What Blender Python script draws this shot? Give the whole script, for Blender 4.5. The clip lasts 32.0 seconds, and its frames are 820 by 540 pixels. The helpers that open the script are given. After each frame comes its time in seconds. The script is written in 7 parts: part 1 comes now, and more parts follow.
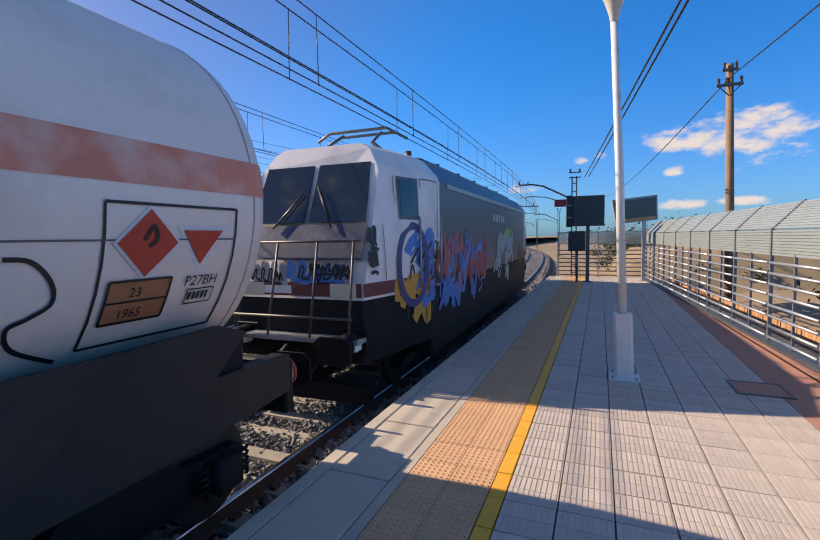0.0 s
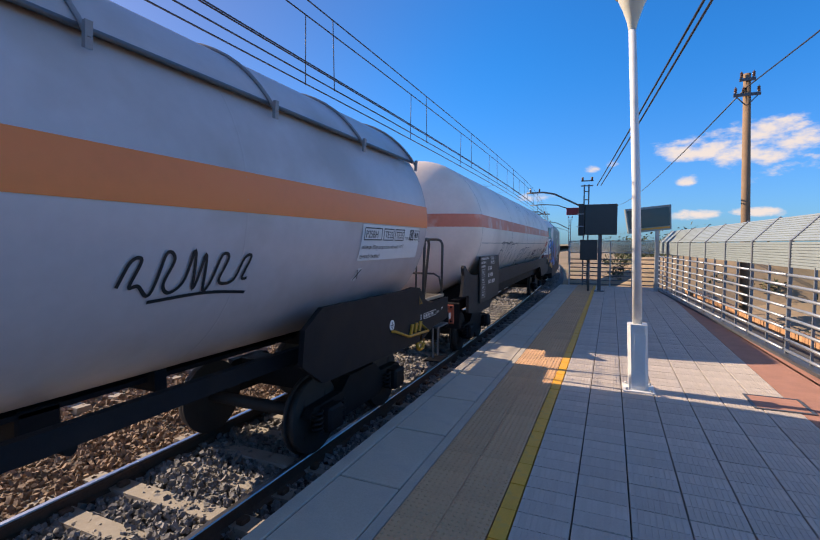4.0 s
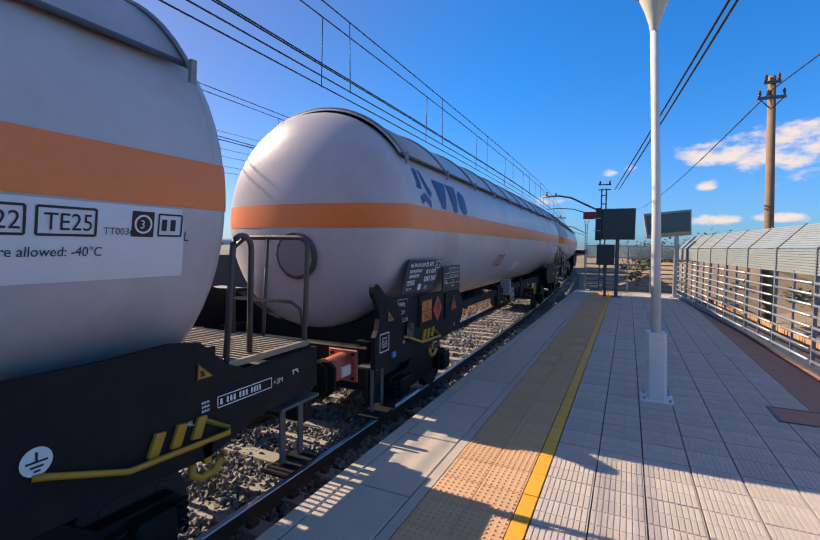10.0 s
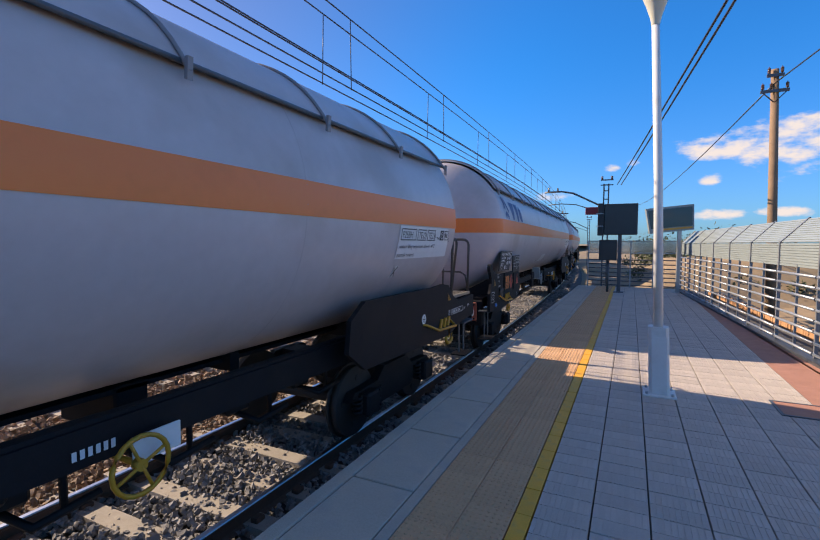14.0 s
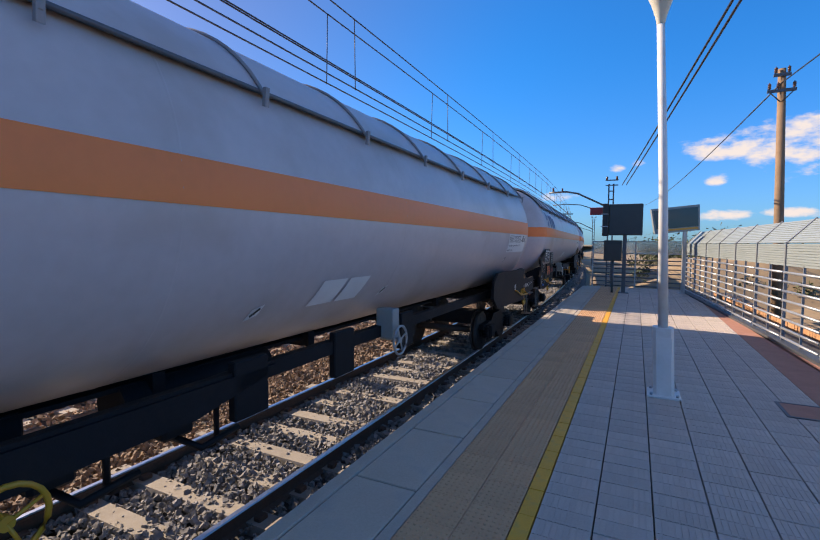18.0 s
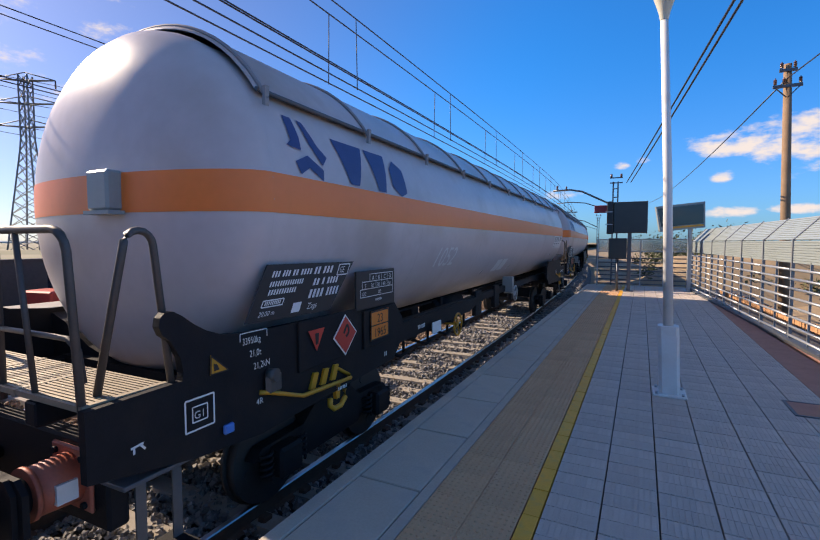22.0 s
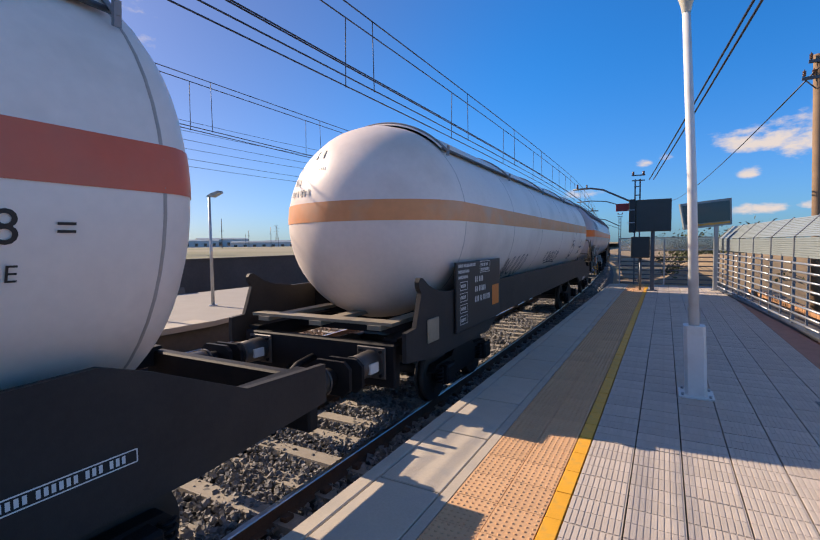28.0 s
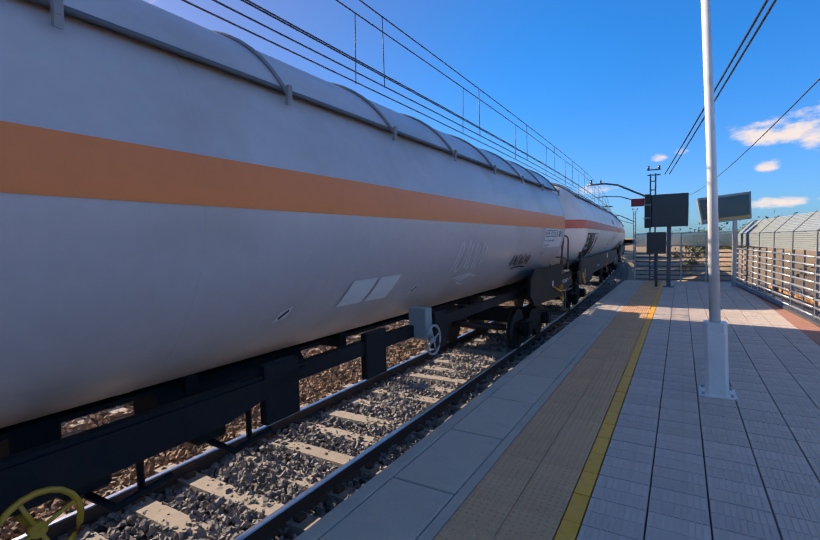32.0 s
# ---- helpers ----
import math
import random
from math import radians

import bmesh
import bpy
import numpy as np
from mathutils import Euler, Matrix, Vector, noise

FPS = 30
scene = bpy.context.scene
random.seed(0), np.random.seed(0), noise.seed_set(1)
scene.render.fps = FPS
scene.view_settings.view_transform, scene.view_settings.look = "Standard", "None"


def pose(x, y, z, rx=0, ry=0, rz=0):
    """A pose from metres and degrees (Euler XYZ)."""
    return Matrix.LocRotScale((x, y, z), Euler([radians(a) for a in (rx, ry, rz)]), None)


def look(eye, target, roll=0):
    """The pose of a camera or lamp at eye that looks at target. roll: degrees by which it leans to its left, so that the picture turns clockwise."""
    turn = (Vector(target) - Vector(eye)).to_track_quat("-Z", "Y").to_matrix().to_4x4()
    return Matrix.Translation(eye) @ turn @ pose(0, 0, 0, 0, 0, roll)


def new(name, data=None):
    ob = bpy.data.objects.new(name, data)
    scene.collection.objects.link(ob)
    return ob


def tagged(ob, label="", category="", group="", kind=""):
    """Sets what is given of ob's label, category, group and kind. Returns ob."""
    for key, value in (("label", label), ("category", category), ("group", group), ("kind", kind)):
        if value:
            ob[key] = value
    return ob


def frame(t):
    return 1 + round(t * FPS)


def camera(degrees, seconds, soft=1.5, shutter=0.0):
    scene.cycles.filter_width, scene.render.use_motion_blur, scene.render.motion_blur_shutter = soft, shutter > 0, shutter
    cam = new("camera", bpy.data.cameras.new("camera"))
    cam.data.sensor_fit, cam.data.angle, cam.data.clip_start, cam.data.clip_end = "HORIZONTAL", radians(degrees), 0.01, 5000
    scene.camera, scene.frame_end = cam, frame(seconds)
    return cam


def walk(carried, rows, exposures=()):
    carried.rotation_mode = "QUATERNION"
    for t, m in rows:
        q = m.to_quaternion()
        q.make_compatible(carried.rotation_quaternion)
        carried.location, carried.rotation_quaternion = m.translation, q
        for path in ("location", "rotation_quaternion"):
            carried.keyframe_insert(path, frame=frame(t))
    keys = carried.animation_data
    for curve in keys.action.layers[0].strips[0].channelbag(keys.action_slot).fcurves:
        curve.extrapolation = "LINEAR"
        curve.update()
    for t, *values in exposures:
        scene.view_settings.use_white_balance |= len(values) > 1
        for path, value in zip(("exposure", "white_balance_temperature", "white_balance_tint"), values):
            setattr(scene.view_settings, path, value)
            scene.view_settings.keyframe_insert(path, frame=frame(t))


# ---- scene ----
cam = camera(83.4, 32.0, soft=1.2)
PATH = [
    (0, (0.567, 0.075, 2.046), (-0.195, 1.919, 1.906), -0.9),
    (0.5, (0.543, 0.065, 2.044), (-0.223, 1.908, 1.913), -0.9),
    (1, (0.528, 0.064, 2.043), (-0.24, 1.907, 1.918), -0.8),
    (1.5, (0.521, 0.07, 2.041), (-0.248, 1.912, 1.92), -0.4),
    (2, (0.518, 0.073, 2.041), (-0.257, 1.913, 1.921), -0.2),
    (2.5, (0.515, 0.072, 2.041), (-0.266, 1.91, 1.924), -0.1),
    (3, (0.513, 0.072, 2.042), (-0.274, 1.907, 1.924), 0.0),
    (3.5, (0.512, 0.076, 2.041), (-0.28, 1.909, 1.925), 0.0),
    (5.5, (0.519, 0.104, 2.046), (-0.3, 1.925, 1.936), 0.3),
    (6, (0.522, 0.109, 2.048), (-0.302, 1.928, 1.94), 0.3),
    (6.5, (0.527, 0.115, 2.05), (-0.304, 1.931, 1.943), 0.4),
    (7, (0.531, 0.119, 2.053), (-0.303, 1.933, 1.945), 0.4),
    (7.5, (0.534, 0.12, 2.056), (-0.305, 1.932, 1.95), 0.5),
    (8, (0.535, 0.12, 2.057), (-0.308, 1.931, 1.953), 0.6),
    (8.5, (0.536, 0.122, 2.056), (-0.311, 1.93, 1.952), 0.6),
    (9, (0.532, 0.128, 2.055), (-0.317, 1.936, 1.951), 0.6),
    (9.5, (0.514, 0.134, 2.054), (-0.339, 1.94, 1.952), 0.7),
    (10, (0.495, 0.139, 2.053), (-0.359, 1.944, 1.949), 0.7),
    (10.5, (0.483, 0.142, 2.051), (-0.372, 1.947, 1.944), 0.6),
    (11, (0.48, 0.143, 2.051), (-0.377, 1.947, 1.942), 0.6),
    (11.5, (0.481, 0.141, 2.051), (-0.376, 1.944, 1.94), 0.5),
    (12, (0.486, 0.136, 2.051), (-0.372, 1.939, 1.938), 0.6),
    (12.5, (0.494, 0.129, 2.05), (-0.366, 1.932, 1.937), 0.5),
    (13, (0.502, 0.124, 2.05), (-0.359, 1.926, 1.934), 0.5),
    (13.5, (0.504, 0.123, 2.05), (-0.358, 1.924, 1.933), 0.4),
    (14, (0.503, 0.123, 2.05), (-0.36, 1.924, 1.932), 0.3),
    (14.5, (0.503, 0.125, 2.049), (-0.361, 1.925, 1.931), 0.3),
    (16.5, (0.502, 0.124, 2.045), (-0.37, 1.92, 1.925), 0.3),
    (17, (0.503, 0.125, 2.045), (-0.371, 1.92, 1.926), 0.3),
    (17.5, (0.506, 0.127, 2.044), (-0.37, 1.921, 1.925), 0.5),
    (18, (0.51, 0.129, 2.043), (-0.369, 1.922, 1.926), 0.4),
    (18.5, (0.513, 0.13, 2.042), (-0.369, 1.921, 1.926), 0.5),
    (19, (0.515, 0.13, 2.042), (-0.369, 1.92, 1.928), 0.4),
    (19.5, (0.519, 0.132, 2.043), (-0.368, 1.921, 1.928), 0.4),
    (20, (0.522, 0.136, 2.044), (-0.367, 1.923, 1.927), 0.3),
    (20.5, (0.523, 0.138, 2.045), (-0.369, 1.925, 1.927), 0.2),
    (21, (0.523, 0.142, 2.046), (-0.37, 1.928, 1.925), 0.2),
    (21.5, (0.521, 0.146, 2.047), (-0.373, 1.931, 1.926), 0.1),
    (22, (0.518, 0.147, 2.047), (-0.377, 1.931, 1.927), 0.0),
    (22.5, (0.516, 0.147, 2.047), (-0.382, 1.93, 1.928), -0.1),
    (23, (0.515, 0.147, 2.046), (-0.383, 1.93, 1.924), -0.0),
    (23.5, (0.515, 0.148, 2.044), (-0.384, 1.93, 1.923), -0.1),
    (24, (0.519, 0.144, 2.042), (-0.384, 1.925, 1.921), -0.2),
    (24.5, (0.522, 0.139, 2.042), (-0.381, 1.919, 1.922), -0.2),
    (25, (0.523, 0.134, 2.04), (-0.382, 1.913, 1.924), -0.2),
    (25.5, (0.523, 0.131, 2.039), (-0.387, 1.908, 1.925), -0.1),
    (27.5, (0.524, 0.146, 2.036), (-0.437, 1.896, 1.923), -0.6),
    (28, (0.52, 0.156, 2.038), (-0.448, 1.903, 1.925), -0.7),
    (28.5, (0.529, 0.17, 2.038), (-0.446, 1.912, 1.92), -0.8),
    (29, (0.539, 0.181, 2.038), (-0.443, 1.919, 1.92), -0.9),
    (29.5, (0.545, 0.188, 2.038), (-0.445, 1.922, 1.918), -0.9),
    (30, (0.545, 0.193, 2.037), (-0.45, 1.924, 1.915), -0.9),
    (30.5, (0.54, 0.2, 2.036), (-0.461, 1.927, 1.912), -1.0),
    (31, (0.528, 0.206, 2.034), (-0.479, 1.93, 1.91), -1.1),
    (31.5, (0.508, 0.212, 2.031), (-0.502, 1.934, 1.907), -1.2),
    (32, (0.484, 0.219, 2.027), (-0.529, 1.939, 1.906), -1.2),
]
LIGHT = ((0.0, 0.15), (1.5, 0.25), (10.0, 0.28), (17.0, 0.34), (26.0, 0.3), (27.8, 0.1), (28.4, 0.12), (30.0, 0.32), (32.0, 0.32))
walk(cam, [(t, look(eye, target, roll)) for t, eye, target, roll in PATH], exposures=[(t, e + 0.22, 8000, 18) for t, e in LIGHT])

# ---- sky and sun ----
SUN_ELEV, SUN_TURN = 31.5, 2.0     # the sun stands over the far side of the track
world = bpy.data.worlds.new("sky")
scene.world = world
world.use_nodes = True
wt = world.node_tree
wt.nodes.clear()


def link(tree, a, b):
    tree.links.new(a, b)


def build_sky():
    n = wt.nodes
    sky = n.new("ShaderNodeTexSky")
    sky.sky_type, sky.sun_disc = "NISHITA", False
    sky.sun_elevation, sky.sun_rotation = radians(SUN_ELEV), radians(270 + SUN_TURN)
    sky.air_density, sky.dust_density, sky.ozone_density = 1.0, 0.6, 2.5
    tc = n.new("ShaderNodeTexCoord")
    sep = n.new("ShaderNodeSeparateXYZ")
    link(wt, tc.outputs["Generated"], sep.inputs[0])
    # a few fair-weather clouds low over the right-hand horizon
    nz = n.new("ShaderNodeTexNoise")
    nz.inputs["Scale"].default_value, nz.inputs["Detail"].default_value, nz.inputs["Roughness"].default_value = 13.0, 9, 0.62
    mp = n.new("ShaderNodeMapping")
    mp.inputs["Scale"].default_value = (1.0, 1.0, 2.2)
    link(wt, tc.outputs["Generated"], mp.inputs[0])
    link(wt, mp.outputs[0], nz.inputs["Vector"])

    def op(kind, a, c):
        q = n.new("ShaderNodeMath")
        q.operation = kind
        for k, v in enumerate((a, c)):
            if isinstance(v, (int, float)):
                q.inputs[k].default_value = v
            else:
                link(wt, v, q.inputs[k])
        return q.outputs[0]

    def dot(vec):
        q = n.new("ShaderNodeVectorMath")
        q.operation = "DOT_PRODUCT"
        link(wt, tc.outputs["Generated"], q.inputs[0])
        q.inputs[1].default_value = vec
        return q.outputs["Value"]

    total = None
    for az, el, w, h in CLOUDS:
        a, e = radians(az), radians(el)
        dx = op("DIVIDE", op("SUBTRACT", dot((math.cos(a), -math.sin(a), 0)), 0.0), w)
        dz = op("DIVIDE", op("SUBTRACT", sep.outputs["Z"], math.sin(e)), h)
        far = op("ADD", op("MULTIPLY", dx, dx), op("MULTIPLY", dz, dz))
        near = op("MULTIPLY", op("SUBTRACT", 1.0, far), op("GREATER_THAN", dot((math.sin(a), math.cos(a), 0)), 0.3))
        total = near if total is None else op("MAXIMUM", total, near)
    body = op("ADD", op("MULTIPLY", total, 0.46), op("MULTIPLY", op("SUBTRACT", nz.outputs["Fac"], 0.5), 2.2))
    ramp = n.new("ShaderNodeMapRange")
    ramp.interpolation_type = "SMOOTHSTEP"
    ramp.inputs["From Min"].default_value, ramp.inputs["From Max"].default_value = 0.1, 0.6
    link(wt, body, ramp.inputs["Value"])
    mul = n.new("ShaderNodeMath")
    mul.operation = "MULTIPLY"
    link(wt, ramp.outputs[0], mul.inputs[0])
    link(wt, op("GREATER_THAN", total, -1.2), mul.inputs[1])
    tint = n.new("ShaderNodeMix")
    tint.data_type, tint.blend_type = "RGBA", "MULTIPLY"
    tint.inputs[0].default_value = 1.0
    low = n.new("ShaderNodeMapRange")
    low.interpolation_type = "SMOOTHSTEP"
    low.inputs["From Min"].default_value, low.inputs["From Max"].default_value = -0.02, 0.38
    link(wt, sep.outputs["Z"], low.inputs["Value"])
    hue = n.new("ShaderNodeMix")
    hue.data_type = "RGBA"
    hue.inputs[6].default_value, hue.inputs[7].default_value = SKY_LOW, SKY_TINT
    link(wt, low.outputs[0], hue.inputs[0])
    # zenith, out of view, is tinted brighter and redder to fill the shaded sides
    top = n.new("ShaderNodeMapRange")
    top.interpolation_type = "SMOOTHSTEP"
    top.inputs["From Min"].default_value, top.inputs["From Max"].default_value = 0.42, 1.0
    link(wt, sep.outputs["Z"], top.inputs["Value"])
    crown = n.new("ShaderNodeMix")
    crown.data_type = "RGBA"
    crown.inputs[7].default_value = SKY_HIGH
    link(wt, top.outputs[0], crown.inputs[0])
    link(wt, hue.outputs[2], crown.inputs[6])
    # paler and less green towards the sun
    near_sun = n.new("ShaderNodeMapRange")
    near_sun.interpolation_type = "SMOOTHSTEP"
    near_sun.inputs["From Min"].default_value, near_sun.inputs["From Max"].default_value = 0.35, 0.95
    se, sa = radians(SUN_ELEV), radians(SUN_TURN)
    link(wt, dot((-math.cos(sa) * math.cos(se), math.sin(sa) * math.cos(se), math.sin(se))), near_sun.inputs["Value"])
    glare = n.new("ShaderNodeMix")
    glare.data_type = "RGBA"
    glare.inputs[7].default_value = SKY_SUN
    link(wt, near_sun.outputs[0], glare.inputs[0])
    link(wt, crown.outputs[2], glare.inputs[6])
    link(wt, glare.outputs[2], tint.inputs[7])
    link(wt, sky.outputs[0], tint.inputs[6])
    mix = n.new("ShaderNodeMix")
    mix.data_type = "RGBA"
    mix.inputs[7].default_value = (5.4, 5.5, 5.9, 1)
    link(wt, mul.outputs[0], mix.inputs[0])
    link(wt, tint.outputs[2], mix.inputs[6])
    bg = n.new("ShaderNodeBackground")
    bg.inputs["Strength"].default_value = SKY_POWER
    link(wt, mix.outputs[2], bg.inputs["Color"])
    out = n.new("ShaderNodeOutputWorld")
    link(wt, bg.outputs[0], out.inputs["Surface"])


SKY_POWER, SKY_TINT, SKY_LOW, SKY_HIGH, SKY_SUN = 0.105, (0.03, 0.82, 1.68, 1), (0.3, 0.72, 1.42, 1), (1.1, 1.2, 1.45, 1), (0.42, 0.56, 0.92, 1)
# clouds: bearing to the right of the line of the platform, height, half width, half height
CLOUDS = ((11.41, 10.96, 0.12, 0.035), (14.25, 9.5, 0.1, 0.05), (7.13, 9.5, 0.07, 0.018), (7.23, 6.75, 0.022, 0.014), (7.92, 3.07, 0.04, 0.012), (-2.11, 8.49, 0.018, 0.01), (0.01, 9.06, 0.02, 0.01), (-8.57, 5.56, 0.05, 0.012), (13.74, 3.18, 0.04, 0.01))
build_sky()
sun = new("sun", bpy.data.lights.new("sun", "SUN"))
sun.data.energy, sun.data.angle, sun.data.color = 5.0, radians(0.53), (1.0, 0.93, 0.82)
_e, _a = radians(SUN_ELEV), radians(SUN_TURN)
sun.matrix_world = look((-60 * math.cos(_a) * math.cos(_e), 60 * math.sin(_a) * math.cos(_e), 60 * math.sin(_e)), (0, 0, 0))

# ---- materials ----
def mat(name, color, rough=0.6, metal=0.0, vary=0.12, scale=6.0, fine=60.0, bump=0.0, bump_scale=80.0, spot=None, spot_amount=0.0,
        spot_scale=3.0, island=0.0, coords="Object", spec=0.5, clear=0.0, obj=0.0):
    """A surface with variation at two scales, stains in a second colour and a fine relief."""
    m = bpy.data.materials.new(name)
    m.use_nodes = True
    t = m.node_tree
    n = t.nodes
    b = n["Principled BSDF"]
    b.inputs["Roughness"].default_value, b.inputs["Metallic"].default_value = rough, metal
    b.inputs["Specular IOR Level"].default_value = spec
    b.inputs["Coat Weight"].default_value = clear
    tc = n.new("ShaderNodeTexCoord")
    def noise_at(sc, det=4):
        z = n.new("ShaderNodeTexNoise")
        z.inputs["Scale"].default_value, z.inputs["Detail"].default_value = sc, det
        link(t, tc.outputs[coords], z.inputs["Vector"])
        return z.outputs["Fac"]
    def math_node(op, a, c):
        q = n.new("ShaderNodeMath")
        q.operation = op
        for k, v in enumerate((a, c)):
            if isinstance(v, (int, float)):
                q.inputs[k].default_value = v
            else:
                link(t, v, q.inputs[k])
        return q.outputs[0]
    f = math_node("ADD", math_node("MULTIPLY", noise_at(scale), 1.2), math_node("MULTIPLY", noise_at(fine, 3), 0.8))
    f = math_node("MULTIPLY", math_node("SUBTRACT", f, 1.0), vary * 2.0)
    if island:
        g = n.new("ShaderNodeNewGeometry")
        f = math_node("ADD", f, math_node("MULTIPLY", math_node("SUBTRACT", g.outputs["Random Per Island"], 0.5), island))
    if obj:
        oi = n.new("ShaderNodeObjectInfo")
        f = math_node("ADD", f, math_node("MULTIPLY", math_node("SUBTRACT", oi.outputs["Random"], 0.5), obj))
    gain = math_node("ADD", f, 1.0)
    mx = n.new("ShaderNodeMix")
    mx.data_type, mx.blend_type = "RGBA", "MULTIPLY"
    mx.inputs[0].default_value = 1.0
    mx.inputs[6].default_value = (*color, 1)
    cb = n.new("ShaderNodeCombineColor")
    for k in range(3):
        link(t, gain, cb.inputs[k])
    link(t, cb.outputs[0], mx.inputs[7])
    col = mx.outputs[2]
    if spot:
        mr = n.new("ShaderNodeMapRange")
        mr.inputs["From Min"].default_value, mr.inputs["From Max"].default_value = 0.5, 0.68
        mr.inputs["To Max"].default_value = spot_amount
        link(t, noise_at(spot_scale, 6), mr.inputs["Value"])
        m2 = n.new("ShaderNodeMix")
        m2.data_type = "RGBA"
        m2.inputs[7].default_value = (*spot, 1)
        link(t, mr.outputs[0], m2.inputs[0])
        link(t, col, m2.inputs[6])
        col = m2.outputs[2]
    link(t, col, b.inputs["Base Color"])
    if bump:
        bp = n.new("ShaderNodeBump")
        bp.inputs["Strength"].default_value, bp.inputs["Distance"].default_value = bump, 0.01
        link(t, noise_at(bump_scale, 5), bp.inputs["Height"])
        link(t, bp.outputs[0], b.inputs["Normal"])
    return m


M_paving = mat("paving", (0.53, 0.455, 0.385), 0.75, vary=0.13, scale=3, fine=55, bump=0.25, spot=(0.38, 0.335, 0.31), spot_amount=0.55, spot_scale=1.3, island=0.1, coords="Object", obj=0.12)
M_tactile = mat("tactile", (0.63, 0.367, 0.195), 0.75, vary=0.14, scale=2.5, fine=50, bump=0.25, spot=(0.46, 0.29, 0.18), spot_amount=0.5, spot_scale=1.7, obj=0.12)
M_yellow = mat("yellow_paint", (0.84, 0.40, 0.03), 0.6, vary=0.14, scale=5, fine=60, bump=0.1, spot=(0.4, 0.3, 0.12), spot_amount=0.5, spot_scale=6, obj=0.08)
M_coping = mat("coping", (0.50, 0.43, 0.34), 0.8, vary=0.14, scale=2.0, fine=40, bump=0.3, spot=(0.36, 0.34, 0.31), spot_amount=0.6, spot_scale=2.2, obj=0.12)
M_joint = mat("joint", (0.09, 0.085, 0.08), 0.9, vary=0.2)
M_brick = mat("brick_strip", (0.40, 0.19, 0.13), 0.85, vary=0.2, scale=4, fine=60, bump=0.3, obj=0.2)
M_soil = mat("soil", (0.30, 0.215, 0.13), 0.95, vary=0.25, scale=0.3, fine=8, bump=0.5, bump_scale=20, spot=(0.16, 0.15, 0.07), spot_amount=0.7, spot_scale=0.12)
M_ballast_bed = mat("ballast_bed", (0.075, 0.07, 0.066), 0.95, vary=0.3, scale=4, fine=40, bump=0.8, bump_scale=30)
M_stone = mat("stone", (0.215, 0.205, 0.195), 0.9, vary=0.25, scale=9, fine=70, bump=0.3, island=0.75)
M_stone_brown = mat("stone_brown", (0.25, 0.17, 0.11), 0.9, vary=0.25, scale=9, fine=70, bump=0.3, island=0.75)
M_sleeper = mat("sleeper", (0.33, 0.29, 0.24), 0.9, vary=0.2, scale=5, fine=50, bump=0.4, spot=(0.25, 0.2, 0.15), spot_amount=0.5, spot_scale=4, obj=0.15)
M_railtop = mat("rail_head", (0.55, 0.54, 0.53), 0.28, 1.0, vary=0.1, scale=10)
M_rust = mat("rail_web", (0.10, 0.055, 0.035), 0.9, vary=0.3, scale=5, fine=40, bump=0.3)
M_galv = mat("galvanised_steel", (0.42, 0.44, 0.45), 0.42, 0.55, vary=0.12, scale=5, fine=50)
M_steel_dark = mat("dark_steel", (0.12, 0.13, 0.14), 0.5, 0.5, vary=0.15, scale=5)
M_panel = mat("grey_polycarbonate", (0.27, 0.31, 0.305), 0.4, vary=0.1, scale=2, fine=20)
M_white = mat("white_paint", (0.74, 0.74, 0.71), 0.4, vary=0.06, scale=3, fine=30, spot=(0.45, 0.4, 0.33), spot_amount=0.25, spot_scale=4)
M_black = mat("black_plastic", (0.018, 0.018, 0.02), 0.4, vary=0.2)
M_sign = mat("dark_cabinet", (0.035, 0.042, 0.042), 0.35, vary=0.15, scale=4)
M_wood = mat("pole_wood", (0.27, 0.17, 0.10), 0.85, vary=0.25, scale=3, fine=40, bump=0.5)
M_wire = mat("copper_wire", (0.06, 0.065, 0.08), 0.5, 0.6, vary=0.1)
M_porcelain = mat("insulator", (0.12, 0.06, 0.045), 0.25, vary=0.1)
M_tank_grey = mat("tank_grey", (0.54, 0.475, 0.465), 0.33, vary=0.1, scale=0.9, fine=9, spot=(0.40, 0.325, 0.28), spot_amount=0.65, spot_scale=0.8, obj=0.05, bump=0.03, bump_scale=3)
M_tank_white = mat("tank_white", (0.92, 0.77, 0.66), 0.42, vary=0.07, scale=0.8, fine=14, spot=(0.66, 0.52, 0.42), spot_amount=0.5, spot_scale=0.9, obj=0.05)
M_orange = mat("orange_band", (1.0, 0.23, 0.045), 0.42, vary=0.07, scale=1.2, fine=12)
M_red_band = mat("faded_red_band", (0.80, 0.24, 0.14), 0.5, vary=0.12, scale=1.0, fine=9, spot=(0.80, 0.52, 0.42), spot_amount=0.85, spot_scale=2.2)
M_red_clean = mat("red_band", (0.80, 0.14, 0.06), 0.45, vary=0.1, scale=1.0, fine=9, spot=(0.6, 0.2, 0.13), spot_amount=0.4, spot_scale=1.6)
M_frame = mat("underframe_black", (0.010, 0.010, 0.012), 0.62, spec=0.22, vary=0.3, scale=3, fine=30, bump=0.2, spot=(0.028, 0.021, 0.017), spot_amount=0.5, spot_scale=2)
M_wheel = mat("wheel_steel", (0.035, 0.029, 0.026), 0.7, 0.1, vary=0.3, scale=5)
